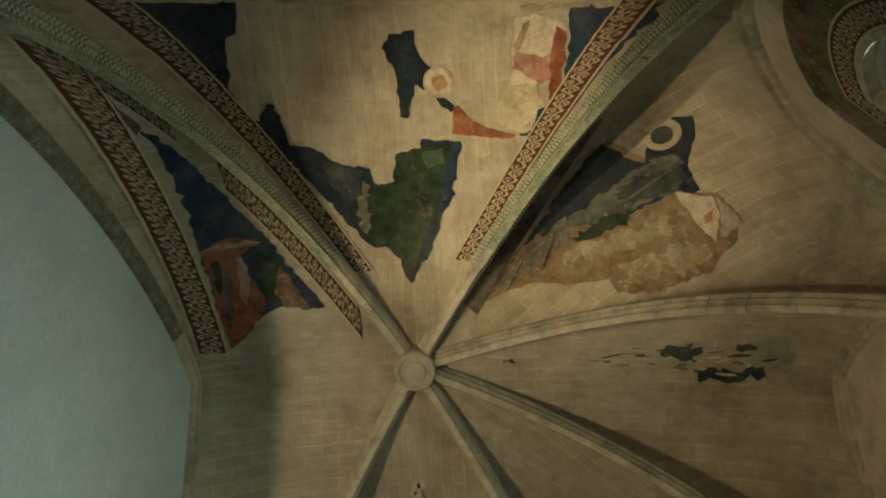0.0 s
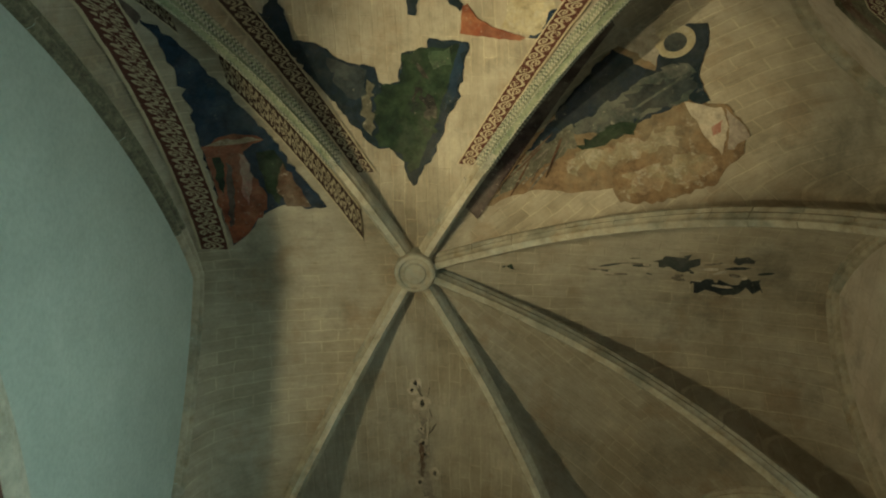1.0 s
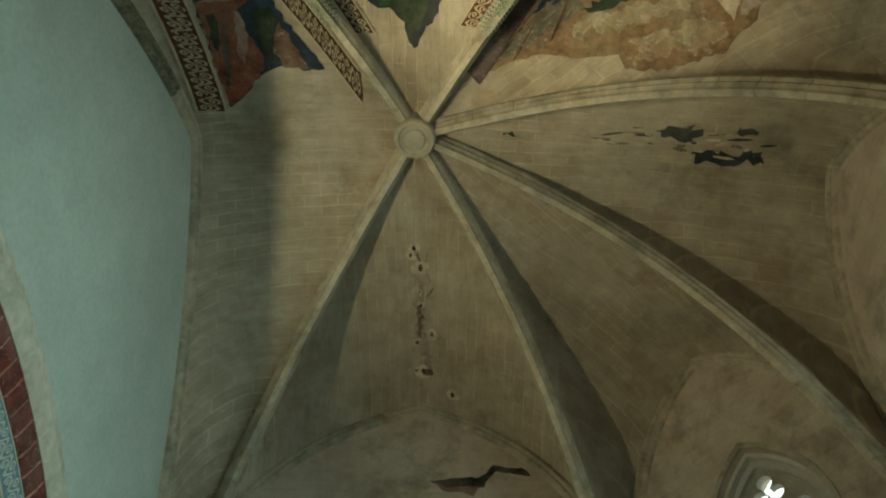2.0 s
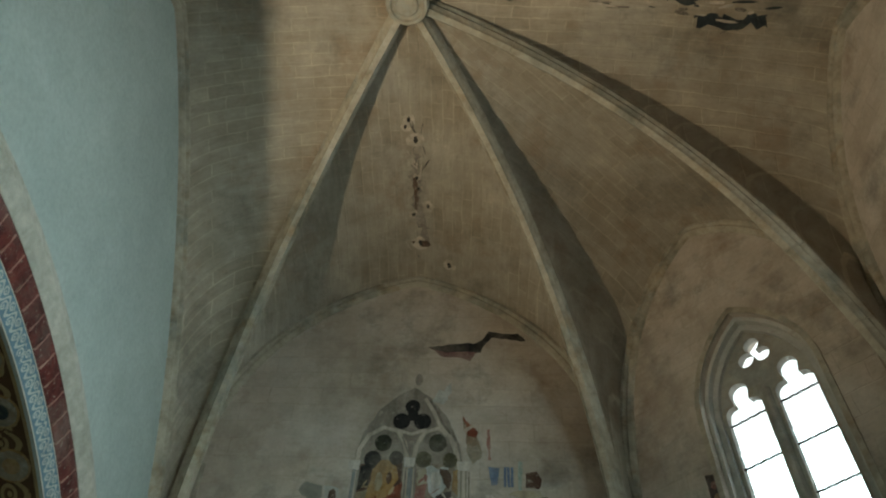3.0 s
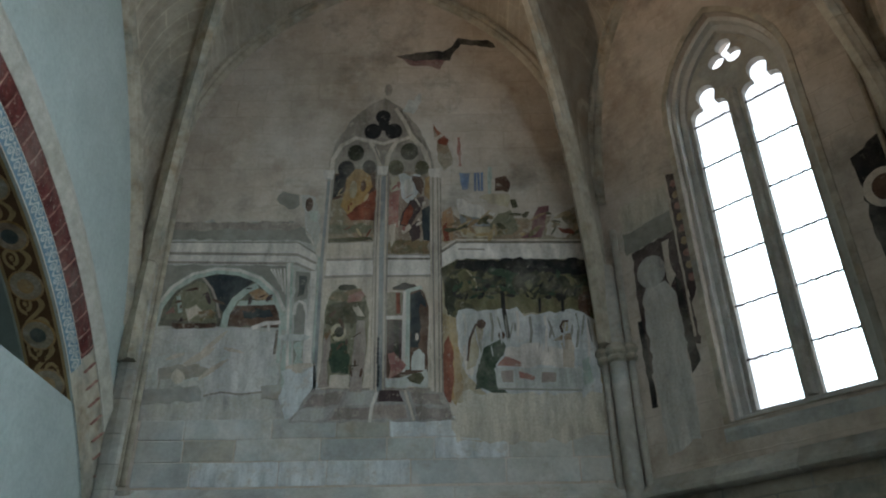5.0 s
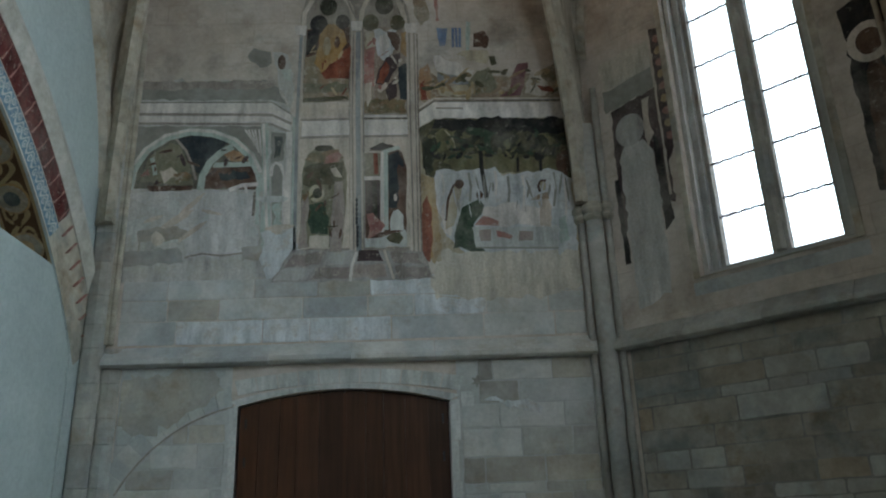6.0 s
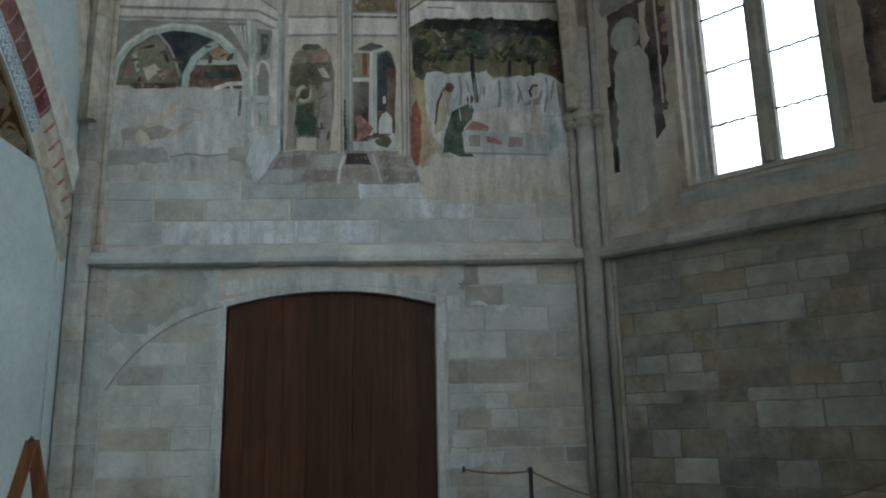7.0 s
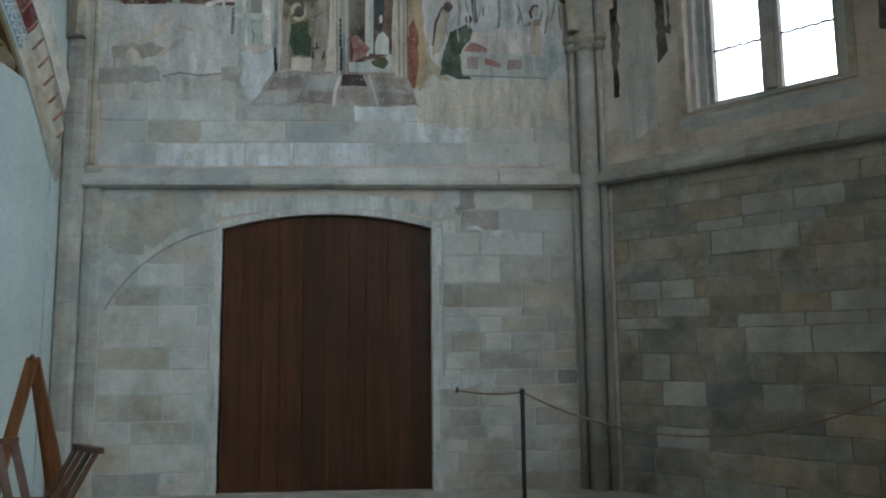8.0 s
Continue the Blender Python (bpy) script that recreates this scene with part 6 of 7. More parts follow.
flat(fg, [(-0.82, 7.77), (-0.66, 7.77), (-0.68, 7.63), (-0.8, 7.63)], PALE_STONE, 12, "painted_capital", 0.004, 82)
flat(fg, [(-1.55, 7.71), (-1.39, 7.71), (-1.4, 7.57), (-1.52, 7.58)], PALE_STONE, 12, "painted_capital", 0.004, 83)
flat(fg, [(-0.12, 7.72), (0.05, 7.72), (0.03, 7.58), (-0.1, 7.58)], PALE_STONE, 12, "painted_capital", 0.004, 84)
flat(fg, [(-1.44, 6.57), (-0.83, 6.58), (-0.84, 6.34), (-1.43, 6.33)], PALE_WARM, 5, "painted_panel", 0.004, 85)
flat(fg, [(-1.42, 6.31), (-0.83, 6.31), (-0.83, 6.1), (-1.42, 6.09)], PALE_STONE, 6, "painted_panel", 0.004, 86)
painted_line(fg, [(-1.43, 6.33), (-0.84, 6.33)], 0.025, SHADE_SOFT, 7, "shade_line")
painted_line(fg, [(-1.43, 6.08), (-0.83, 6.09)], 0.035, SHADE_SOFT, 7, "shade_line")
flat(fg, [(-0.64, 6.38), (-0.11, 6.37), (-0.1, 6.09), (-0.65, 6.07)], PALE_STONE, 6, "painted_panel", 0.004, 87)
painted_line(fg, [(-0.64, 6.33), (-0.11, 6.32)], 0.03, SHADE_LINE, 7, "shade_line")
painted_line(fg, [(-0.65, 6.08), (-0.1, 6.08)], 0.03, SHADE_SOFT, 7, "shade_line")
flat(fg, [(-1.43, 6.07), (-0.83, 6.07), (-0.81, 4.63), (-1.43, 4.63)], PALE_WARM, 5, "painted_panel", 0.004, 88)
flat(fg, [(-0.65, 6.07), (-0.1, 6.06), (-0.11, 4.62), (-0.64, 4.63)], PALE_WARM, 5, "painted_panel", 0.004, 89)
flat(fg, [(-1.38, 4.66), (-1.39, 5.26), (-1.38, 5.66), (-1.32, 5.86), (-1.19, 5.97), (-1.05, 5.97), (-0.91, 5.83), (-0.85, 5.59), (-0.86, 5.14), (-0.9, 4.63)], OLIVE_PALE, 6, "painted_light", 0.003, 90)
flat(fg, [(-1.38, 5.45), (-1.37, 5.67), (-1.28, 5.73), (-0.89, 5.74), (-0.87, 5.51), (-1.05, 5.44), (-1.29, 5.41)], OLIVE, 7, "painted_light", 0.014, 91)
flat(fg, [(-1.36, 5.77), (-1.28, 5.87), (-0.96, 5.92), (-0.89, 5.79), (-1.17, 5.73)], EARTH, 7, "painted_beam", 0.008, 92)
flat(fg, [(-1.11, 5.82), (-0.96, 5.88), (-0.91, 5.83), (-0.95, 5.74), (-1.12, 5.72)], PINK, 8, "painted_beam", 0.006, 93)
flat(fg, oval(-1.13, 5.93, 0.114, 0.043, 18), OLIVE_DEEP, 7, "painted_beam", 0.006, 94)
flat(fg, [(-1.05, 4.58), (-1.02, 5.14), (-0.99, 5.48), (-0.9, 5.47), (-0.87, 5.14), (-0.9, 4.58)], ROSE_GREY, 8, "painted_drapery", 0.006, 95)
flat(fg, [(-1.05, 5.64), (-0.98, 5.67), (-0.9, 5.53), (-0.99, 5.54)], PALE_WARM, 9, "painted_drapery", 0.006, 96)
flat(fg, oval(-1.21, 5.33, 0.093, 0.111, 18), OCHRE_PALE, 8, "painted_disc", 0.005, 97)
flat(fg, oval(-1.2, 5.33, 0.057, 0.068, 18), OLIVE_DEEP, 9, "painted_disc", 0.005, 98)
flat(fg, [(-1.29, 5.18), (-1.11, 5.22), (-1.05, 5.0), (-1.07, 4.8), (-1.26, 4.81), (-1.31, 4.97)], LEAF_GREEN, 8, "painted_drapery", 0.008, 99)
flat(fg, [(-1.38, 5.24), (-1.31, 5.37), (-1.3, 5.18), (-1.32, 4.86), (-1.28, 4.64), (-1.41, 4.63)], ROSE_GREY, 8, "painted_drapery", 0.008, 100)
flat(fg, [(-1.38, 5.3), (-1.32, 5.39), (-1.29, 5.33), (-1.35, 5.22)], EARTH, 9, "painted_drapery", 0.005, 101)
flat(fg, [(-1.28, 4.78), (-1.05, 4.79), (-1.06, 4.63), (-1.28, 4.64)], PALE_WARM, 9, "painted_ground", 0.008, 102)
flat(fg, [(-0.63, 4.7), (-0.64, 5.66), (-0.59, 5.88), (-0.45, 5.98), (-0.3, 5.96), (-0.18, 5.84), (-0.13, 5.65), (-0.15, 4.68)], BROWN, 6, "painted_light", 0.003, 103)
flat(fg, [(-0.59, 5.91), (-0.42, 5.99), (-0.28, 5.93), (-0.42, 5.88)], BLACK, 7, "painted_beam", 0.004, 104)
flat(fg, [(-0.64, 5.85), (-0.45, 5.85), (-0.45, 5.54), (-0.63, 5.54)], OLIVE_PALE, 7, "painted_panel", 0.003, 105)
flat(fg, [(-0.53, 5.85), (-0.48, 5.85), (-0.47, 5.56), (-0.52, 5.56)], RED_FIG, 8, "painted_panel", 0.003, 106)
flat(fg, [(-0.63, 5.48), (-0.45, 5.47), (-0.45, 4.93), (-0.62, 5.05)], MAROON, 7, "painted_panel", 0.003, 107)
flat(fg, [(-0.54, 5.47), (-0.49, 5.47), (-0.49, 4.99), (-0.54, 5.0)], OLIVE_DEEP, 8, "painted_panel", 0.005, 108)
flat(fg, [(-0.35, 5.81), (-0.23, 5.87), (-0.16, 5.73), (-0.16, 5.11), (-0.35, 5.12)], SLATE_DARK, 7, "painted_panel", 0.004, 109)
flat(fg, [(-0.23, 5.69), (-0.14, 5.63), (-0.15, 5.11), (-0.25, 5.08)], BROWN, 8, "painted_panel", 0.008, 110)
flat(fg, oval(-0.27, 5.25, 0.021, 0.051, 18), PALE_WARM, 9, "painted_drapery", 0.005, 111)
painted_line(fg, [(-0.64, 5.51), (-0.43, 5.51)], 0.05, PALE_STONE, 9, "painted_beam")
painted_line(fg, [(-0.42, 5.87), (-0.43, 4.81)], 0.045, PALE_STONE, 9, "painted_beam")
painted_line(fg, [(-0.38, 5.87), (-0.38, 4.84)], 0.05, MINT, 9, "painted_beam")
painted_line(fg, [(-0.41, 5.86), (-0.21, 5.92)], 0.05, MINT, 9, "painted_beam")
painted_line(fg, [(-0.63, 5.87), (-0.43, 5.86)], 0.03, PALE_WARM, 9, "painted_beam")
flat(fg, [(-0.63, 4.74), (-0.39, 4.76), (-0.15, 4.84), (-0.14, 4.62), (-0.63, 4.63)], PALE, 9, "painted_cloth", 0.012, 112)
flat(fg, [(-0.62, 5.04), (-0.54, 5.06), (-0.39, 4.89), (-0.44, 4.82), (-0.53, 4.76), (-0.6, 4.72), (-0.57, 4.86)], PINK, 10, "painted_drapery", 0.008, 113)
flat(fg, [(-0.33, 4.99), (-0.3, 5.07), (-0.24, 5.1), (-0.18, 5.02), (-0.18, 4.83), (-0.34, 4.83)], PALE, 10, "painted_cloth", 0.008, 114)
flat(fg, [(-0.39, 4.74), (-0.32, 4.79), (-0.22, 4.81), (-0.19, 4.73), (-0.23, 4.66), (-0.34, 4.69)], OLIVE, 11, "painted_cloth", 0.012, 115)
flat(fg, [(-1.48, 4.62), (0.04, 4.56), (0.16, 4.22), (-1.71, 4.23)], PAVING, 5, "painted_paving", 0.008, 116)
flat(fg, [(-0.7, 4.59), (-0.47, 4.59), (-0.43, 4.45), (-0.72, 4.46)], MAROON, 7, "painted_tile", 0.01, 117)
flat(fg, [(-0.76, 4.42), (-0.41, 4.42), (-0.38, 4.26), (-0.78, 4.25)], ROSE_GREY, 7, "painted_tile", 0.01, 118)
flat(fg, [(-1.46, 4.56), (-1.11, 4.58), (-1.16, 4.43), (-1.56, 4.4)], TILE, 7, "painted_tile", 0.01, 119)
flat(fg, [(-1.07, 4.58), (-0.75, 4.59), (-0.78, 4.42), (-1.12, 4.42)], PAVING_LIGHT, 7, "painted_tile", 0.01, 120)
flat(fg, [(-0.35, 4.57), (-0.02, 4.54), (0.04, 4.41), (-0.3, 4.43)], TILE, 7, "painted_tile", 0.01, 121)
flat(fg, [(-0.28, 4.39), (0.08, 4.37), (0.14, 4.23), (-0.25, 4.24)], TILE, 7, "painted_tile", 0.01, 122)
flat(fg, [(-1.18, 4.39), (-0.8, 4.39), (-0.82, 4.25), (-1.26, 4.25)], TILE, 7, "painted_tile", 0.01, 123)
flat(fg, [(-1.59, 4.38), (-1.21, 4.39), (-1.3, 4.25), (-1.69, 4.24)], PAVING_LIGHT, 7, "painted_tile", 0.01, 124)
painted_line(fg, [(-0.41, 4.59), (-0.36, 4.43), (-0.3, 4.23)], 0.03, PALE_WARM, 8, "painted_joint")
painted_line(fg, [(-0.73, 4.57), (-0.78, 4.41), (-0.8, 4.22)], 0.035, PALE_STONE, 8, "painted_joint")

# painted garden scene
fr = thing("wall_fresco", "fresco of a dark grove, pale hangings and a white chest", "fresco")
flat(fr, [(0.02, 6.2), (1.87, 6.28), (1.89, 4.45), (0.15, 4.45), (0.0, 4.56)], OCHRE_PALE, 1, "painted_ground", 0.012, 125)
flat(fr, [(0.03, 6.39), (0.24, 6.55), (1.87, 6.51), (1.87, 6.3), (0.23, 6.32), (0.02, 6.19)], PALE_STONE, 4, "painted_beam", 0.004, 126)
painted_line(fr, [(0.03, 6.42), (0.23, 6.56), (1.87, 6.54)], 0.028, SHADE_LINE, 5, "shade_line")
painted_line(fr, [(0.03, 6.46), (0.23, 6.6), (1.86, 6.57)], 0.02, PALE_WARM, 5, "shade_line")
painted_line(fr, [(0.25, 6.46), (0.59, 6.45)], 0.022, SHADE_SOFT, 5, "illegible_line")
flat(fr, [(0.02, 6.18), (0.23, 6.31), (1.87, 6.29), (1.87, 5.47), (1.59, 5.58), (1.24, 5.53), (0.9, 5.57), (0.56, 5.6), (0.35, 5.58), (0.19, 5.47), (0.11, 5.57), (0.07, 5.8)], OLIVE, 3, "painted_grove", 0.012, 127)
flat(fr, [(0.22, 5.73), (0.5, 5.79), (0.91, 5.8), (1.61, 5.75), (1.83, 5.65), (1.83, 5.52), (1.31, 5.54), (0.49, 5.59)], MEADOW, 4, "painted_meadow", 0.02, 128)
flat(fr, oval(0.22, 5.95, 0.157, 0.205, 18), OLIVE_DEEP, 5, "painted_tree", 0.035, 129)
flat(fr, oval(0.41, 6.03, 0.186, 0.171, 18), MEADOW, 5, "painted_tree", 0.035, 130)
flat(fr, oval(0.69, 6.02, 0.243, 0.205, 18), OLIVE_DEEP, 5, "painted_tree", 0.035, 131)
flat(fr, oval(0.96, 5.95, 0.143, 0.154, 18), LEAF_GREEN, 5, "painted_tree", 0.035, 132)
flat(fr, oval(1.17, 5.96, 0.271, 0.188, 18), OLIVE_DEEP, 5, "painted_tree", 0.035, 133)
flat(fr, oval(1.46, 6.01, 0.186, 0.171, 18), OLIVE, 5, "painted_tree", 0.035, 134)
flat(fr, oval(1.66, 5.99, 0.2, 0.205, 18), OLIVE_DEEP, 5, "painted_tree", 0.035, 135)
flat(fr, oval(0.79, 6.14, 0.186, 0.103, 18), LEAF_GREEN, 5, "painted_tree", 0.035, 136)
flat(fr, oval(0.13, 5.75, 0.071, 0.223, 18), OLIVE_DEEP, 5, "painted_tree", 0.035, 137)
flat(fr, oval(1.78, 5.68, 0.086, 0.205, 18), BROWN, 5, "painted_tree", 0.035, 138)
flat(fr, [(0.23, 6.31), (1.87, 6.29), (1.88, 6.11), (1.53, 6.05), (1.22, 6.14), (0.93, 6.1), (0.65, 6.18), (0.44, 6.13), (0.19, 6.18)], BLACK, 6, "painted_sky", 0.02, 139)
painted_line(fr, [(0.35, 6.15), (0.44, 6.03), (0.47, 5.9)], 0.02, OCHRE_PALE, 7, "painted_branch")
flat(fr, [(0.19, 5.46), (0.23, 5.59), (0.32, 5.62), (0.56, 5.59), (0.76, 5.61), (0.94, 5.63), (1.03, 5.51), (1.17, 5.53), (1.33, 5.57), (1.41, 5.54), (1.59, 5.6), (1.74, 5.55), (1.87, 5.45), (1.85, 4.45), (0.6, 4.46), (0.29, 4.8)], CURTAIN, 6, "painted_hanging", 0.012, 140)
painted_line(fr, [(0.29, 5.55), (0.32, 5.4), (0.3, 5.26)], 0.03, PALE_STONE, 7, "painted_fold")
painted_line(fr, [(0.62, 5.56), (0.64, 5.37), (0.62, 5.18)], 0.03, GREYSTAIN, 7, "painted_fold")
painted_line(fr, [(0.94, 5.58), (0.95, 5.41), (0.93, 5.25)], 0.03, PALE_STONE, 7, "painted_fold")
painted_line(fr, [(1.09, 5.5), (1.1, 5.3), (1.07, 5.1)], 0.03, GREYSTAIN, 7, "painted_fold")
painted_line(fr, [(1.27, 5.51), (1.28, 5.3), (1.25, 5.1)], 0.03, PALE_STONE, 7, "painted_fold")
painted_line(fr, [(1.65, 5.54), (1.66, 5.31), (1.62, 5.09)], 0.03, GREYSTAIN, 7, "painted_fold")
painted_line(fr, [(1.78, 5.46), (1.77, 5.12), (1.73, 4.8)], 0.03, PALE_STONE, 7, "painted_fold")
painted_line(fr, [(0.78, 5.94), (0.78, 5.63), (0.82, 5.22)], 0.05, BLACK, 8, "painted_trunk")
painted_line(fr, [(1.23, 5.78), (1.22, 5.56)], 0.03, BLACK, 8, "painted_trunk")
painted_line(fr, [(1.51, 5.83), (1.5, 5.56)], 0.035, BLACK, 8, "painted_trunk")
painted_line(fr, [(1.59, 5.88), (1.51, 5.71)], 0.02, BLACK, 8, "painted_branch")
flat(fr, [(0.01, 5.57), (0.2, 5.5), (0.22, 5.23), (0.26, 4.55), (0.18, 4.4), (0.02, 4.56)], OCHRE, 6, "painted_path", 0.014, 141)
flat(fr, [(0.11, 5.23), (0.17, 5.12), (0.16, 4.49), (0.1, 4.45)], ORANGE, 8, "painted_drapery", 0.006, 142)
flat(fr, [(0.02, 4.46), (0.01, 4.84), (0.05, 5.16), (0.11, 5.27), (0.16, 5.05), (0.16, 4.76), (0.12, 4.43)], RED_FIG, 9, "painted_drapery", 0.006, 143)
flat(fr, [(0.28, 5.12), (0.35, 5.22), (0.39, 4.9), (0.37, 4.74), (0.29, 4.79)], PALE_STONE, 8, "painted_drapery", 0.01, 144)
flat(fr, [(0.31, 4.83), (0.35, 5.22), (0.45, 5.41), (0.53, 5.36), (0.48, 5.11), (0.42, 4.88)], OCHRE_PALE, 8, "painted_drapery", 0.008, 145)
painted_line(fr, [(0.44, 5.41), (0.36, 5.22), (0.32, 4.94)], 0.03, BROWN, 9, "painted_fold")
flat(fr, oval(0.5, 5.41, 0.057, 0.06, 18), BROWN, 9, "painted_disc", 0.005, 146)
flat(fr, [(0.4, 4.59), (0.45, 4.91), (0.52, 5.1), (0.66, 5.17), (0.73, 5.21), (0.78, 5.12), (0.75, 5.02), (0.65, 4.88), (0.66, 4.68), (0.77, 4.54), (0.6, 4.54), (0.48, 4.6)], LEAF_GREEN, 8, "painted_drapery", 0.007, 147)
flat(fr, oval(0.74, 5.26, 0.043, 0.051, 18), BROWN, 9, "painted_disc", 0.005, 148)
flat(fr, [(0.76, 5.09), (1.08, 5.16), (1.38, 5.09), (1.57, 4.98), (1.58, 4.83), (0.79, 4.86)], PALE_STONE, 7, "painted_cloth", 0.02, 149)
flat(fr, [(0.66, 4.88), (0.77, 4.99), (0.95, 4.91), (0.94, 4.86), (0.79, 4.87)], PINK, 8, "painted_cloth", 0.006, 150)
flat(fr, [(0.63, 4.85), (1.65, 4.82), (1.63, 4.57), (0.66, 4.6)], PALE, 9, "painted_chest", 0.005, 151)
flat(fr, [(0.71, 4.81), (0.85, 4.81), (0.84, 4.67), (0.72, 4.67)], ROSE_GREY, 10, "painted_panel", 0.005, 152)
flat(fr, [(0.91, 4.8), (1.1, 4.73), (1.08, 4.69), (0.92, 4.72)], PINK, 10, "painted_panel", 0.005, 153)
flat(fr, [(1.18, 4.78), (1.35, 4.77), (1.34, 4.66), (1.17, 4.66)], ROSE_GREY, 10, "painted_panel", 0.008, 154)
painted_line(fr, [(0.66, 4.59), (1.63, 4.56)], 0.02, GREYSTAIN, 10, "shade_line")
flat(fr, [(1.44, 5.15), (1.54, 5.24), (1.6, 5.09), (1.56, 4.83), (1.44, 4.85)], PALE_WARM, 8, "painted_drapery", 0.01, 155)
flat(fr, [(1.35, 5.18), (1.46, 5.25), (1.57, 5.28), (1.57, 5.19)], EARTH_PALE, 9, "painted_drapery", 0.006, 156)
painted_line(fr, [(1.47, 5.28), (1.45, 5.36), (1.49, 5.43), (1.55, 5.43)], 0.03, BROWN, 9, "painted_disc")
flat(fr, oval(1.51, 5.36, 0.036, 0.06, 18), OCHRE_PALE, 9, "painted_disc", 0.005, 157)
flat(fr, [(1.67, 4.93), (1.76, 4.98), (1.77, 4.66), (1.66, 4.62)], MINT, 8, "painted_drapery", 0.012, 158)
flat(fr, [(0.26, 4.55), (0.84, 4.53), (1.88, 4.52), (1.88, 4.12), (1.5, 3.99), (0.17, 3.99), (0.11, 4.15), (0.19, 4.38)], TAN_PLASTER, 6, "bare_plaster", 0.025, 159)

# upper scene
fu = thing("wall_fresco", "worn upper fresco with brown hills, blue stripes and rose drapery", "fresco")
flat(fu, [(0.04, 6.58), (0.04, 6.95), (0.18, 7.05), (0.27, 6.93), (0.61, 6.81), (0.98, 6.93), (1.2, 6.89), (1.58, 6.97), (1.82, 7.07), (1.84, 6.57)], EARTH_PALE, 1, "painted_hill", 0.02, 160)
flat(fu, [(0.25, 7.23), (0.54, 7.13), (0.62, 7.01), (0.75, 6.99), (0.62, 6.91), (0.29, 6.98)], PALE_STONE, 3, "painted_cloth", 0.014, 161)
flat(fu, [(0.27, 6.98), (0.62, 6.91), (0.7, 6.8), (0.3, 6.81)], SLATE_PALE, 3, "painted_cloth", 0.012, 162)
flat(fu, [(0.29, 6.77), (0.68, 6.78), (0.69, 6.63), (0.3, 6.64)], OCHRE_PALE, 4, "painted_cloth", 0.014, 163)
flat(fu, [(0.29, 7.65), (0.44, 7.64), (0.4, 7.38), (0.32, 7.37)], SKYBLUE, 5, "painted_stripe", 0.006, 164)
painted_line(fu, [(0.51, 7.65), (0.5, 7.35)], 0.035, SKYBLUE, 5, "painted_stripe")
painted_line(fu, [(0.55, 7.65), (0.55, 7.35)], 0.035, SKYBLUE, 5, "painted_stripe")
painted_line(fu, [(0.6, 7.65), (0.59, 7.35)], 0.035, SKYBLUE, 5, "painted_stripe")
flat(fu, [(0.68, 7.75), (0.74, 7.73), (0.71, 7.29), (0.67, 7.29)], MINT, 4, "painted_stripe", 0.006, 165)
flat(fu, [(0.77, 7.55), (0.91, 7.59), (0.97, 7.47), (0.93, 7.33), (0.76, 7.35)], BROWN, 6, "painted_bush", 0.01, 166)
flat(fu, [(0.54, 7.24), (0.72, 7.31), (0.93, 7.31), (0.98, 7.2), (0.91, 7.09), (0.74, 7.13)], OCHRE_PALE, 5, "painted_cloth", 0.012, 167)
flat(fu, [(0.67, 6.8), (0.8, 6.99), (0.95, 7.04), (1.02, 6.84), (0.94, 6.66), (0.72, 6.63)], OLIVE_PALE, 5, "painted_hill", 0.016, 168)
flat(fu, [(0.95, 7.2), (1.03, 7.21), (1.05, 7.09), (0.98, 7.07)], OLIVE, 6, "painted_hill", 0.01, 169)
flat(fu, [(1.23, 6.91), (1.32, 7.08), (1.45, 7.1), (1.39, 6.84), (1.33, 6.62), (1.06, 6.61), (1.19, 6.7)], MAROON_PINK, 6, "painted_drapery", 0.008, 170)
flat(fu, [(1.47, 6.96), (1.62, 7.01), (1.71, 6.78), (1.62, 6.61), (1.37, 6.65)], PALE_WARM, 5, "painted_drapery", 0.014, 171)
flat(fu, [(1.6, 6.94), (1.82, 7.11), (1.84, 6.69), (1.7, 6.73)], EARTH, 5, "painted_hill", 0.02, 172)
flat(fu, [(1.54, 6.76), (1.7, 6.75), (1.78, 6.67), (1.59, 6.68)], RED_FIG, 6, "painted_hill", 0.01, 173)
flat(fu, [(0.05, 7.02), (0.17, 7.11), (0.22, 6.86), (0.18, 6.59), (0.06, 6.58)], ORANGE_PALE, 5, "painted_drapery", 0.01, 174)
flat(fu, [(0.06, 6.8), (0.13, 6.88), (0.15, 6.59), (0.07, 6.58)], RED_FIG, 6, "painted_drapery", 0.01, 175)
flat(fu, [(-0.06, 8.46), (0.04, 8.34), (0.13, 8.22), (0.18, 8.0), (0.21, 7.8), (0.09, 7.69), (0.01, 7.9), (-0.01, 8.19)], EARTH_PALE, 5, "painted_drapery", 0.014, 176)
flat(fu, [(-0.05, 8.49), (0.07, 8.32), (0.16, 8.22), (0.14, 8.12), (0.02, 8.15)], RED_FIG, 7, "painted_drapery", 0.01, 177)
flat(fu, [(-0.05, 8.25), (0.09, 8.34), (0.12, 8.3), (-0.01, 8.19)], PALE_WARM, 8, "painted_drapery", 0.004, 178)
flat(fu, [(-0.39, 8.96), (-0.32, 8.92), (-0.24, 9.08), (-0.21, 8.91), (-0.32, 8.69), (-0.48, 8.73)], PALE, 7, "bare_plaster", 0.014, 179)
flat(fu, [(0.28, 8.24), (0.32, 8.26), (0.33, 7.76), (0.29, 7.76)], PINK, 4, "painted_trace", 0.01, 180)
fs = thing("wall_fresco", "dark streak of surviving paint high on the wall", "fresco")
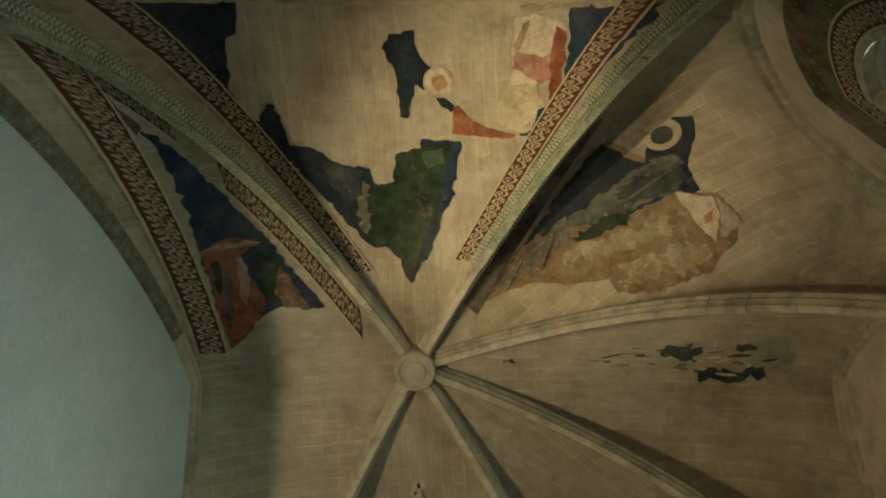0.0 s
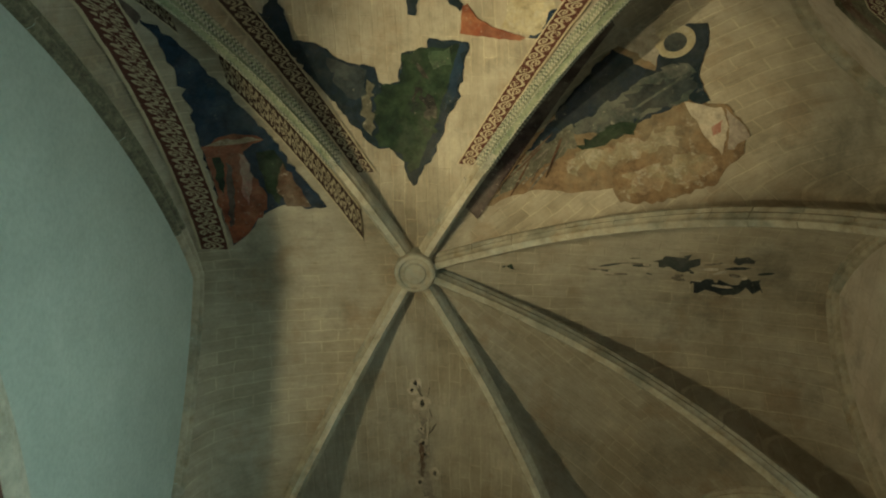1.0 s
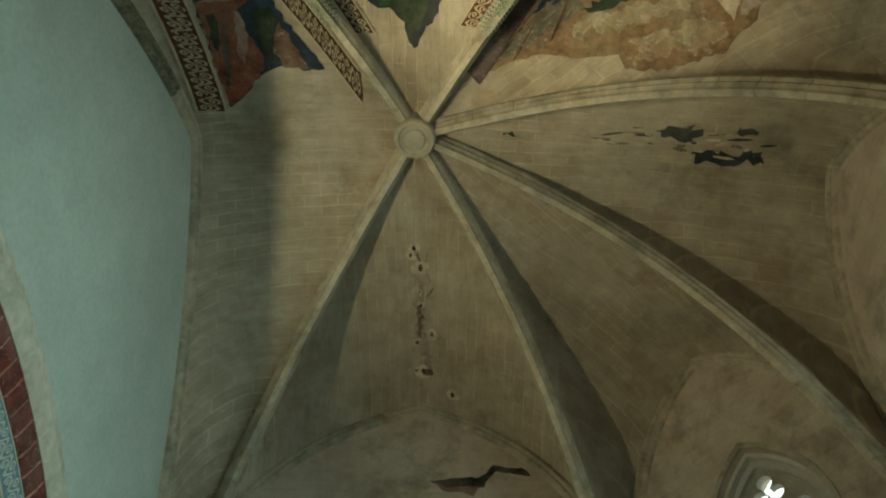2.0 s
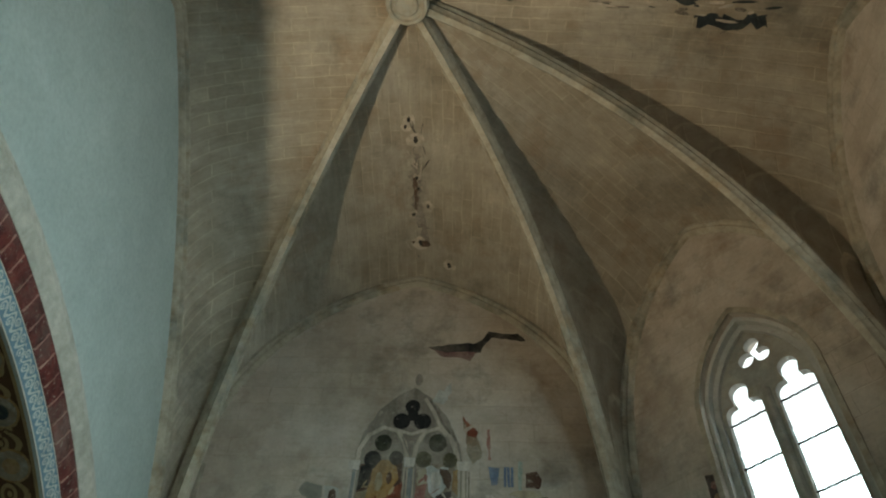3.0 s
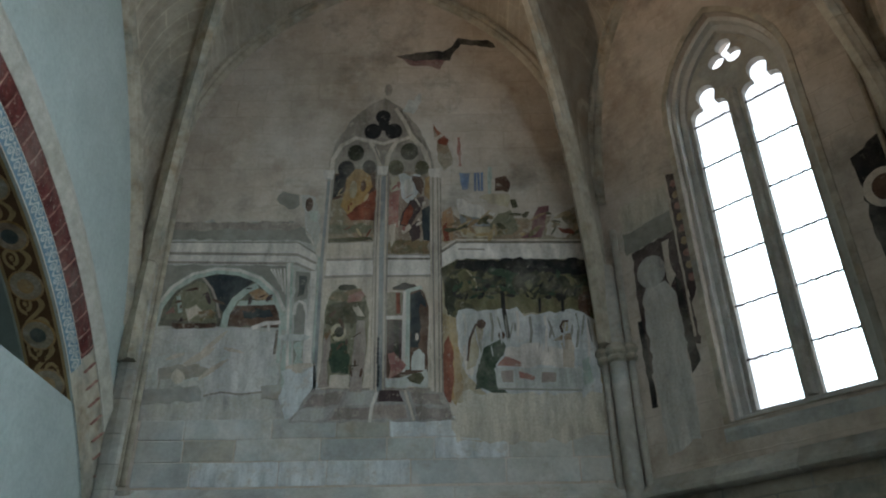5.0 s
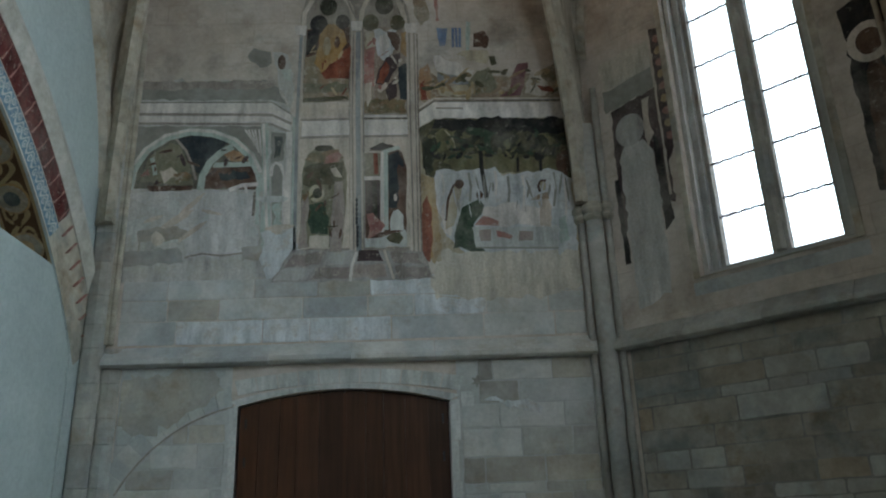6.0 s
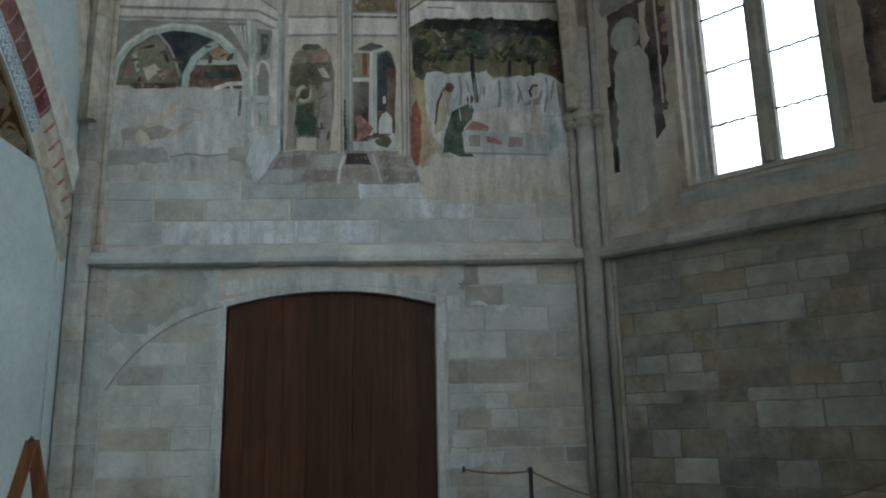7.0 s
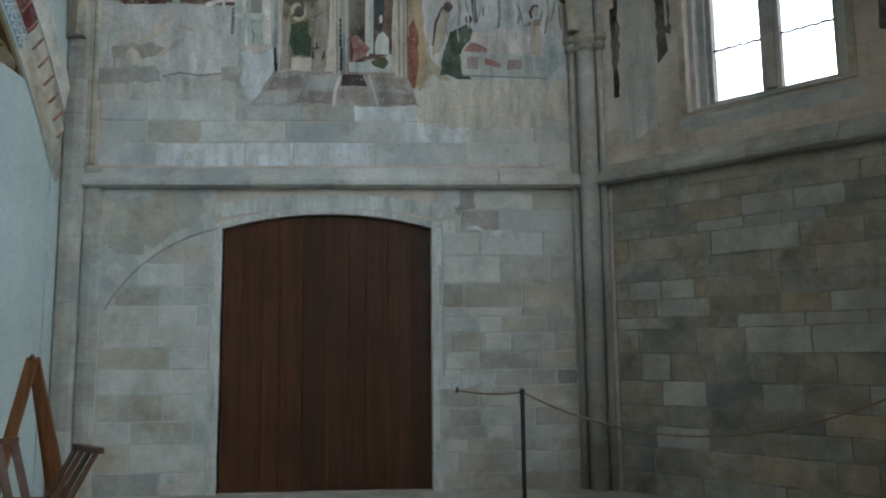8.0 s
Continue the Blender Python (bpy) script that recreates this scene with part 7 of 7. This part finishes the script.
flat(fs, [(-0.59, 9.80), (-0.2, 9.88), (0.1, 9.88), (0.24, 9.98), (0.34, 10.16), (0.55, 10.1), (0.78, 10.12), (0.90, 9.95), (0.6, 10.0), (0.38, 10.03), (0.26, 9.85), (0.22, 9.7), (0.0, 9.72), (-0.3, 9.7)], BLACK, 4, "painted_streak", 0.012, 1)
flat(fs, [(-0.59, 9.80), (-0.2, 9.86), (0.1, 9.84), (0.2, 9.72), (0.05, 9.52), (-0.1, 9.6), (-0.35, 9.62)], MAROON_PINK, 3, "painted_streak", 0.016, 2)

# painted standing panel beside the window, and its pair
mark = thing("wall_mark", "dark star-shaped mark beside a small pale block", "mark")
flat(mark, [(0.6 + 0.075 * (0.45 + 0.55 * (k % 2)) * math.cos(0.52 * k), 3.03 + 0.075 * (0.45 + 0.55 * (k % 2)) * math.sin(0.52 * k)) for k in range(12)], GREYSTAIN, 6, "mark", 0.006, 3)
flat(mark, rect(0.42, 0.55, 2.76, 2.92), PALE, 8, "pale_block", 0.004, 4)
fp = thing("wall_fresco", "dark panel with a pale standing silhouette beside the window", "fresco")
W = dict(pl=P_WIN, dx=0.14)
flat(fp, [(0.2, 4.6), (0.24, 6.2), (0.86, 6.28), (0.9, 4.8), (0.7, 4.9)], MAROON, 1, "painted_field", 0.01, 1, **W)
flat(fp, [(0.16, 6.2), (0.84, 6.28), (0.84, 6.55), (0.16, 6.5)], GREYSTAIN, 2, "painted_field", 0.01, 2, **W)
flat(fp, [(0.16, 6.5), (0.84, 6.55), (0.84, 6.95), (0.16, 6.9)], TAN_PLASTER, 1, "painted_field", 0.015, 3, **W)
flat(fp, [(0.30, 3.7), (0.28, 5.5), (0.36, 5.68), (0.62, 5.68), (0.72, 5.5), (0.74, 4.4), (0.7, 3.8)], PLASTER_GREY, 3, "painted_drapery", 0.012, 4, **W)
flat(fp, oval(0.46, 5.86, 0.19, 0.21, 22), PAVING_LIGHT, 5, "painted_disc", 0.005, 5, **W)
flat(fp, [(0.66, 5.55), (0.76, 5.7), (0.72, 5.95), (0.76, 6.18), (0.66, 6.18), (0.64, 5.85)], PALE_WARM, 5, "painted_scroll", 0.008, 6, **W)
flat(fp, [(0.2, 4.25), (0.27, 4.25), (0.24, 5.3), (0.18, 5.3)], BLACK, 3, "painted_strip", 0.006, 7, **W)
flat(fp, [(0.74, 4.5), (0.86, 4.62), (0.8, 5.6), (0.74, 5.7)], BLACK, 3, "painted_strip", 0.006, 8, **W)
flat(fp, [(0.86, 5.25), (1.0, 5.5), (1.02, 7.0), (0.88, 7.05)], MAROON, 3, "painted_border", 0.012, 9, **W)
for k in range(9):
    flat(fp, oval(0.95, 5.6 + 0.16 * k, 0.045, 0.05), OCHRE if k % 2 else PINK, 5, "painted_leaf", 0.012, 20 + k, **W)
flat(fp, rect(0.845, 0.87, 4.9, 7.05), PALE_WARM, 6, "painted_fillet", 0.003, 10, **W)
fq = thing("wall_fresco", "dark painted panel with a pale ring beside the window", "fresco")
flat(fq, [(2.86, 4.25), (3.3, 4.25), (3.3, 6.4), (2.88, 6.2)], BLACK, 1, "painted_field", 0.012, 1, **W)
flat(fq, oval(3.08, 5.75, 0.2, 0.22, 22), PALE_WARM, 3, "painted_disc", 0.005, 2, **W)
flat(fq, oval(3.08, 5.75, 0.12, 0.14, 22), BROWN, 5, "painted_disc", 0.005, 3, **W)
flat(fq, robe(3.08, 4.3, 5.6, 0.17, 0.1), BROWN, 2, "painted_drapery", 0.012, 4, **W)

# brushwork over the painted scenes
def on_wall(pl, dx, lift=0.02):
    return lambda x, z, extra: pl.at(x + dx, z, lift + extra)


NORTH = on_wall(P_DOOR, DX)
dabs(NORTH, (0.15, 1.85, 6.64, 6.98), (EARTH, OCHRE, OLIVE), 12, 1, fu, (0.07, 0.025), 0.3)
dabs(NORTH, (0.08, 1.85, 5.74, 6.1), (OLIVE, BLACK, LEAF_GREEN, MEADOW), 26, 3, fr, (0.04, 0.022), 0.4, 1.2)
dabs(NORTH, (0.25, 1.8, 5.0, 5.45), (CURTAIN, GREYSTAIN), 12, 4, fr, (0.10, 0.010), 1.5, 0.2)
dabs(NORTH, (-1.30, -0.88, 6.68, 7.4), (RED_FIG, OCHRE), 5, 7, fg, (0.05, 0.016), 1.2)
dabs(NORTH, (-0.60, -0.18, 6.68, 7.5), (PINK, PALE_WARM), 6, 8, fg, (0.05, 0.015), 1.3)
dabs(NORTH, (-1.30, -0.88, 4.75, 5.6), (OLIVE, BROWN), 8, 9, fg, (0.05, 0.016), 1.4)
dabs(NORTH, (-3.3, -1.95, 5.5, 5.95), (BROWN, MAROON), 7, 11, fl, (0.06, 0.018), 0.5)
dabs(NORTH, (-3.4, -1.6, 4.4, 5.3), (PALE, PALE_WARM), 8, 12, fl, (0.14, 0.05), 0.1)

# ---- things on the floor ----
post = thing("rope_post", "slim black metal rope post with an eye on top", "post", at=(1.13, 7.6, 0))
part("pole", lathe([(0.021, 0.01), (0.021, 1.06), (0.026, 1.065), (0.026, 1.10), (0.008, 1.11)], 12), IRON, post)
part("base", lathe([(0.15, 0.0), (0.15, 0.012), (0.03, 0.022), (0.02, 0.04)], 20), IRON, post)
post2 = copy_thing(post, pose(3.55, 5.6, 0))


def rope_between(a, b, sag, name="rope"):
    pts = []
    for i in range(31):
        f = i / 30
        p = Vector(a).lerp(Vector(b), f)
        p.z -= sag * 4 * f * (1 - f)
        pts.append(p)
    prof = [(0.009 * math.cos(t_), 0.009 * math.sin(t_)) for t_ in np.linspace(0, 2 * math.pi, 8, endpoint=False)]
    return part(name, sweep(pts, [Vector((0, 0, 1))] * 31, prof, True), ROPE)


tagged(rope_between((0.55, 8.44, 1.06), (1.13, 7.6, 1.075), 0.03), "thin brown barrier rope hooked to the wall", "rope", "barrier ropes")
tagged(rope_between((1.13, 7.6, 1.075), (3.52, 5.6, 1.10), 0.34), "thin brown barrier rope sagging between posts", "rope", "barrier ropes")
hook = thing("wall_hook", "small iron hook in the wall holding a rope", "hook")
hb = bmesh.new()
box(hb, (0.535, 8.42, 1.03), (0.565, 8.49, 1.09), bevel=0.004)
part("hook", hb, IRON, hook)


def beam(bm, a, b, w, d):
    """A straight timber from a to b, w wide across and d deep."""
    a, b = Vector(a), Vector(b)
    t = (b - a).normalized()
    side = t.cross(Vector((0, 1, 0))).normalized()
    up = side.cross(t)
    prof = [(-w / 2, -d / 2), (w / 2, -d / 2), (w / 2, d / 2), (-w / 2, d / 2)]
    rings = [[bm.verts.new(p + side * q + up * r) for q, r in prof] for p in (a, b)]
    for j in range(4):
        bm.faces.new((rings[0][j], rings[0][(j + 1) % 4], rings[1][(j + 1) % 4], rings[1][j]))
    bm.faces.new(rings[0]), bm.faces.new(list(reversed(rings[1])))
    bmesh.ops.recalc_face_normals(bm, faces=bm.faces)
    return bm


easel = thing("wooden_easel", "varnished reddish wooden A-shaped stand", "stand", at=(-2.8, 6.0, 0))
part("leg", beam(bmesh.new(), (0.005, 0, 1.46), (-0.33, 0, 0.0), 0.085, 0.03), WOOD_RED, easel)
part("leg", beam(bmesh.new(), (-0.005, 0.032, 1.46), (0.37, 0.032, 0.0), 0.085, 0.03), WOOD_RED, easel)
part("leg", beam(bmesh.new(), (0, 0.05, 1.36), (0, 0.6, 0.0), 0.06, 0.03), WOOD_RED, easel)
part("crossbar", beam(bmesh.new(), (-0.22, 0.014, 0.42), (0.25, 0.014, 0.42), 0.06, 0.02), WOOD_RED, easel)
part("cap", lathe([(0.025, 1.45), (0.02, 1.475), (0.004, 1.495)], 8), WOOD_DARK, easel, "dark pointed tip")


def slat_chair(x, y, rz):
    ch = thing("folding_chair", "dark brown wooden folding chair with slatted back", "chair", "folding chairs", at=(x, y, 0))
    part("top_rail", beam(bmesh.new(), (-0.20, 0.30, 0.89), (0.20, 0.30, 0.89), 0.035, 0.05), WOOD_DARK, ch)
    for q in (-0.17, -0.057, 0.057, 0.17):
        part("back_slat", beam(bmesh.new(), (q, 0.29, 0.88), (q, 0.04, 0.44), 0.055, 0.016), WOOD_DARK, ch)
    for k in range(5):
        part("seat_slat", beam(bmesh.new(), (-0.2, 0.05 - 0.085 * k, 0.45), (0.2, 0.05 - 0.085 * k, 0.45), 0.02, 0.07), WOOD_DARK, ch)
    for q in (-0.19, 0.19):
        part("leg", beam(bmesh.new(), (q, 0.08, 0.5), (q, -0.32, 0.0), 0.03, 0.04), WOOD_DARK, ch)
        part("leg", beam(bmesh.new(), (q * 0.9, -0.28, 0.44), (q * 0.9, 0.14, 0.0), 0.03, 0.04), WOOD_DARK, ch)
    ch.rotation_euler = (0, 0, radians(rz))
    return ch


slat_chair(-2.26, 4.98, -48)
slat_chair(-2.66, 5.45, 52)
socket = bmesh.new()
box(socket, (-2.50, 8.455, 0.13), (-2.42, 8.49, 0.21), bevel=0.006)
tagged(part("wall_socket", socket, WHITEWASH), "small white wall socket low on the wall", "socket")

# ---- limewash and stains on the lower walls ----
wash = thing("limewash_stain", "thin pale limewash runs and tan stains on the lower walls", "stain")
flat(wash, [(-3.2, 3.2), (-2.3, 3.22), (-2.15, 3.0), (-2.5, 2.8), (-2.95, 2.55), (-3.2, 2.6)], LIMEWASH_TAN, 24, "tan_stain", 0.035, 1)
flat(wash, [(0.7, 2.86), (1.25, 2.8), (1.28, 2.66), (0.95, 2.72)], LIME_RUN, 24, "lime_run", 0.03, 2)
flat(wash, [(0.30, 1.05), (0.95, 1.1), (1.05, 1.25), (0.32, 1.22)], LIME_RUN, 24, "lime_run", 0.03, 4)

# ---- wall stones, course by course ----
def block(name, pl, s0, s1, z0, z1, proud, mat, parent, r):
    """A worn stone: an uneven outline with rounded, broken edges."""
    j = lambda a=0.005: r.uniform(-a, a)
    sm, zm, k = (s0 + s1) / 2 + j(0.04), (z0 + z1) / 2, 0.014
    ring = [(s0 + k, z0), (sm, z0 + j()), (s1 - k, z0), (s1, z0 + k), (s1 + j(), zm), (s1, z1 - k), (s1 - k, z1), (sm, z1 + j()), (s0 + k, z1), (s0, z1 - k), (s0 + j(), zm), (s0, z0 + k)]
    ring = [(s + j(0.004), z + j(0.004)) for s, z in ring]
    inner = []
    for s, z in ring:
        d, b = math.hypot(sm - s, zm - z), r.uniform(0.005, 0.016)
        inner.append((s + (sm - s) / d * b, z + (zm - z) / d * b))
    n = len(ring)
    verts = [pl.at(s, z, -0.002) for s, z in ring] + [pl.at(s, z, proud + j(0.0015)) for s, z in inner]
    faces = [(i, (i + 1) % n, n + (i + 1) % n, n + i) for i in range(n)] + [tuple(range(n, 2 * n))]
    return from_lists(name, verts, faces, mat, parent)


def courses(pl, parent, s0, s1, z0, z1, seed, pick, skip, hmin=0.2, hmax=0.36, lmin=0.35, lmax=0.95):
    r = random.Random(seed)
    z = z0
    while z < z1 - 0.08:
        h = min(r.uniform(hmin, hmax), z1 - z)
        if z1 - z - h < 0.1:
            h = z1 - z
        s = s0 - r.uniform(0, 0.4)
        while s < s1 - 0.05:
            e = min(s + r.uniform(lmin, lmax), s1)
            if s1 - e < 0.15:
                e = s1
            a = max(s, s0)
            for p, q in skip(a, e, z, z + h):
                if q - p > 0.09:
                    g = r.uniform(0.001, 0.0045)
                    block("stone", pl, p + g, q - g, z + g, z + h - g, r.uniform(0.0035, 0.009), pick(r, (p + q) / 2, z + h / 2), parent, r)
            s = e
        z += h


def around_door(a, e, z0, z1):
    """Stretches of a course left free by the door, its surround and the blocked arch."""
    cuts = []
    if z0 < 3.22:
        lo, hi = (DOOR[0] - 0.12, DOOR[1] + 0.12) if z1 < 2.92 else (DOOR[0] - 0.15, DOOR[1] + 0.32)
        cuts.append((lo, hi))
    zm = (z0 + z1) / 2 - 1.15
    if 0.7 < zm < 1.94:
        xo = -1.72 + DX - math.sqrt(max(0, 1.95 ** 2 - zm * zm))
        xi = -1.72 + DX - math.sqrt(max(0, 1.70 ** 2 - zm * zm)) if zm < 1.70 else DOOR[0]
        cuts.append((xo, xi))
    spans = [(a, e)]
    for lo, hi in cuts:
        spans = [t for p, q in spans for t in ((p, min(q, lo)), (max(p, hi), q)) if t[1] > t[0]]
    return spans


def pick_north(r, s, z):
    """Limewashed stones; tan towards the apse corner and under the ledge, barer and greyer near the floor."""
    if z < 0.75:
        return r.choice((LIMEWASHED, ASHLAR, LIMEWASH_TAN, LIMEWASHED))
    if s > 4.9 and z < 2.6:
        return r.choice((LIMEWASH_TAN, LIMEWASH_TAN, ASHLAR, LIMEWASHED))
    if z > 2.5 and s < 1.5:
        return r.choice((LIMEWASH_TAN, LIMEWASHED, LIMEWASH_TAN))
    return r.choice((LIMEWASHED, LIMEWASHED, LIMEWASHED, LIMEWASHED, LIMEWASHED, LIMEWASH_TAN, LIMEWASHED, ASHLAR))


slab("joint_bed", P_DOOR, [(0.45, 0.0), (DOOR[0] - 0.08, 0.0), (DOOR[0] - 0.08, 3.28), (0.45, 3.28)], [], -0.003, 0.002, MORTAR, wall_north)
slab("joint_bed", P_DOOR, [(DOOR[1] + 0.08, 0.0), (5.62, 0.0), (5.62, 3.28), (DOOR[1] + 0.08, 3.28)], [], -0.003, 0.002, MORTAR, wall_north)
slab("joint_bed", P_WIN, [(0.26, 0.0), (P_WIN.len - 0.33, 0.0), (P_WIN.len - 0.33, 3.28), (0.26, 3.28)], [], -0.003, 0.002, MORTAR_DARK, walls[0])
courses(P_DOOR, wall_north, 0.46, DOOR[0] - 0.05, 0.0, 3.27, 11, pick_north, around_door, 0.19, 0.3)
courses(P_DOOR, wall_north, DOOR[1] + 0.05, 5.61, 0.0, 1.95, 17, pick_north, around_door, 0.12, 0.24, 0.22, 0.7)
courses(P_DOOR, wall_north, DOOR[1] + 0.05, 5.61, 1.95, 3.27, 18, pick_north, around_door, 0.24, 0.38, 0.4, 0.9)
courses(P_DOOR, wall_north, DOOR[0] - 0.05, DOOR[1] + 0.05, 3.0, 3.27, 19, pick_north, around_door, 0.26, 0.3)
courses(P_DOOR, wall_north, 0.36, 5.61, 3.53, 4.28, 12, lambda r, s, z: r.choice((LIMEWASHED, LIMEWASHED, LIMEWASHED, LIME_RUN, LIMEWASH_TAN)), lambda a, e, z0, z1: [(a, e)], 0.24, 0.3, 0.5, 1.1)
pick_apse = lambda r, s, z: r.choice((ASHLAR_DARK, ASHLAR_TAN, ASHLAR_TAN, ASHLAR, ASHLAR_TAN, ASHLAR, ASHLAR_WARM))
whole = lambda a, e, z0, z1: [(a, e)]
courses(P_WIN, walls[0], 0.27, P_WIN.len - 0.34, 0.0, 1.8, 13, pick_apse, whole, 0.19, 0.3, 0.3, 0.8)
courses(P_WIN, walls[0], 0.27, P_WIN.len - 0.34, 1.8, 2.75, 14, pick_apse, whole, 0.17, 0.27, 0.35, 0.95)
courses(P_WIN, walls[0], 0.27, P_WIN.len - 0.34, 2.75, 3.27, 15, pick_apse, whole, 0.13, 0.2, 0.3, 0.9)
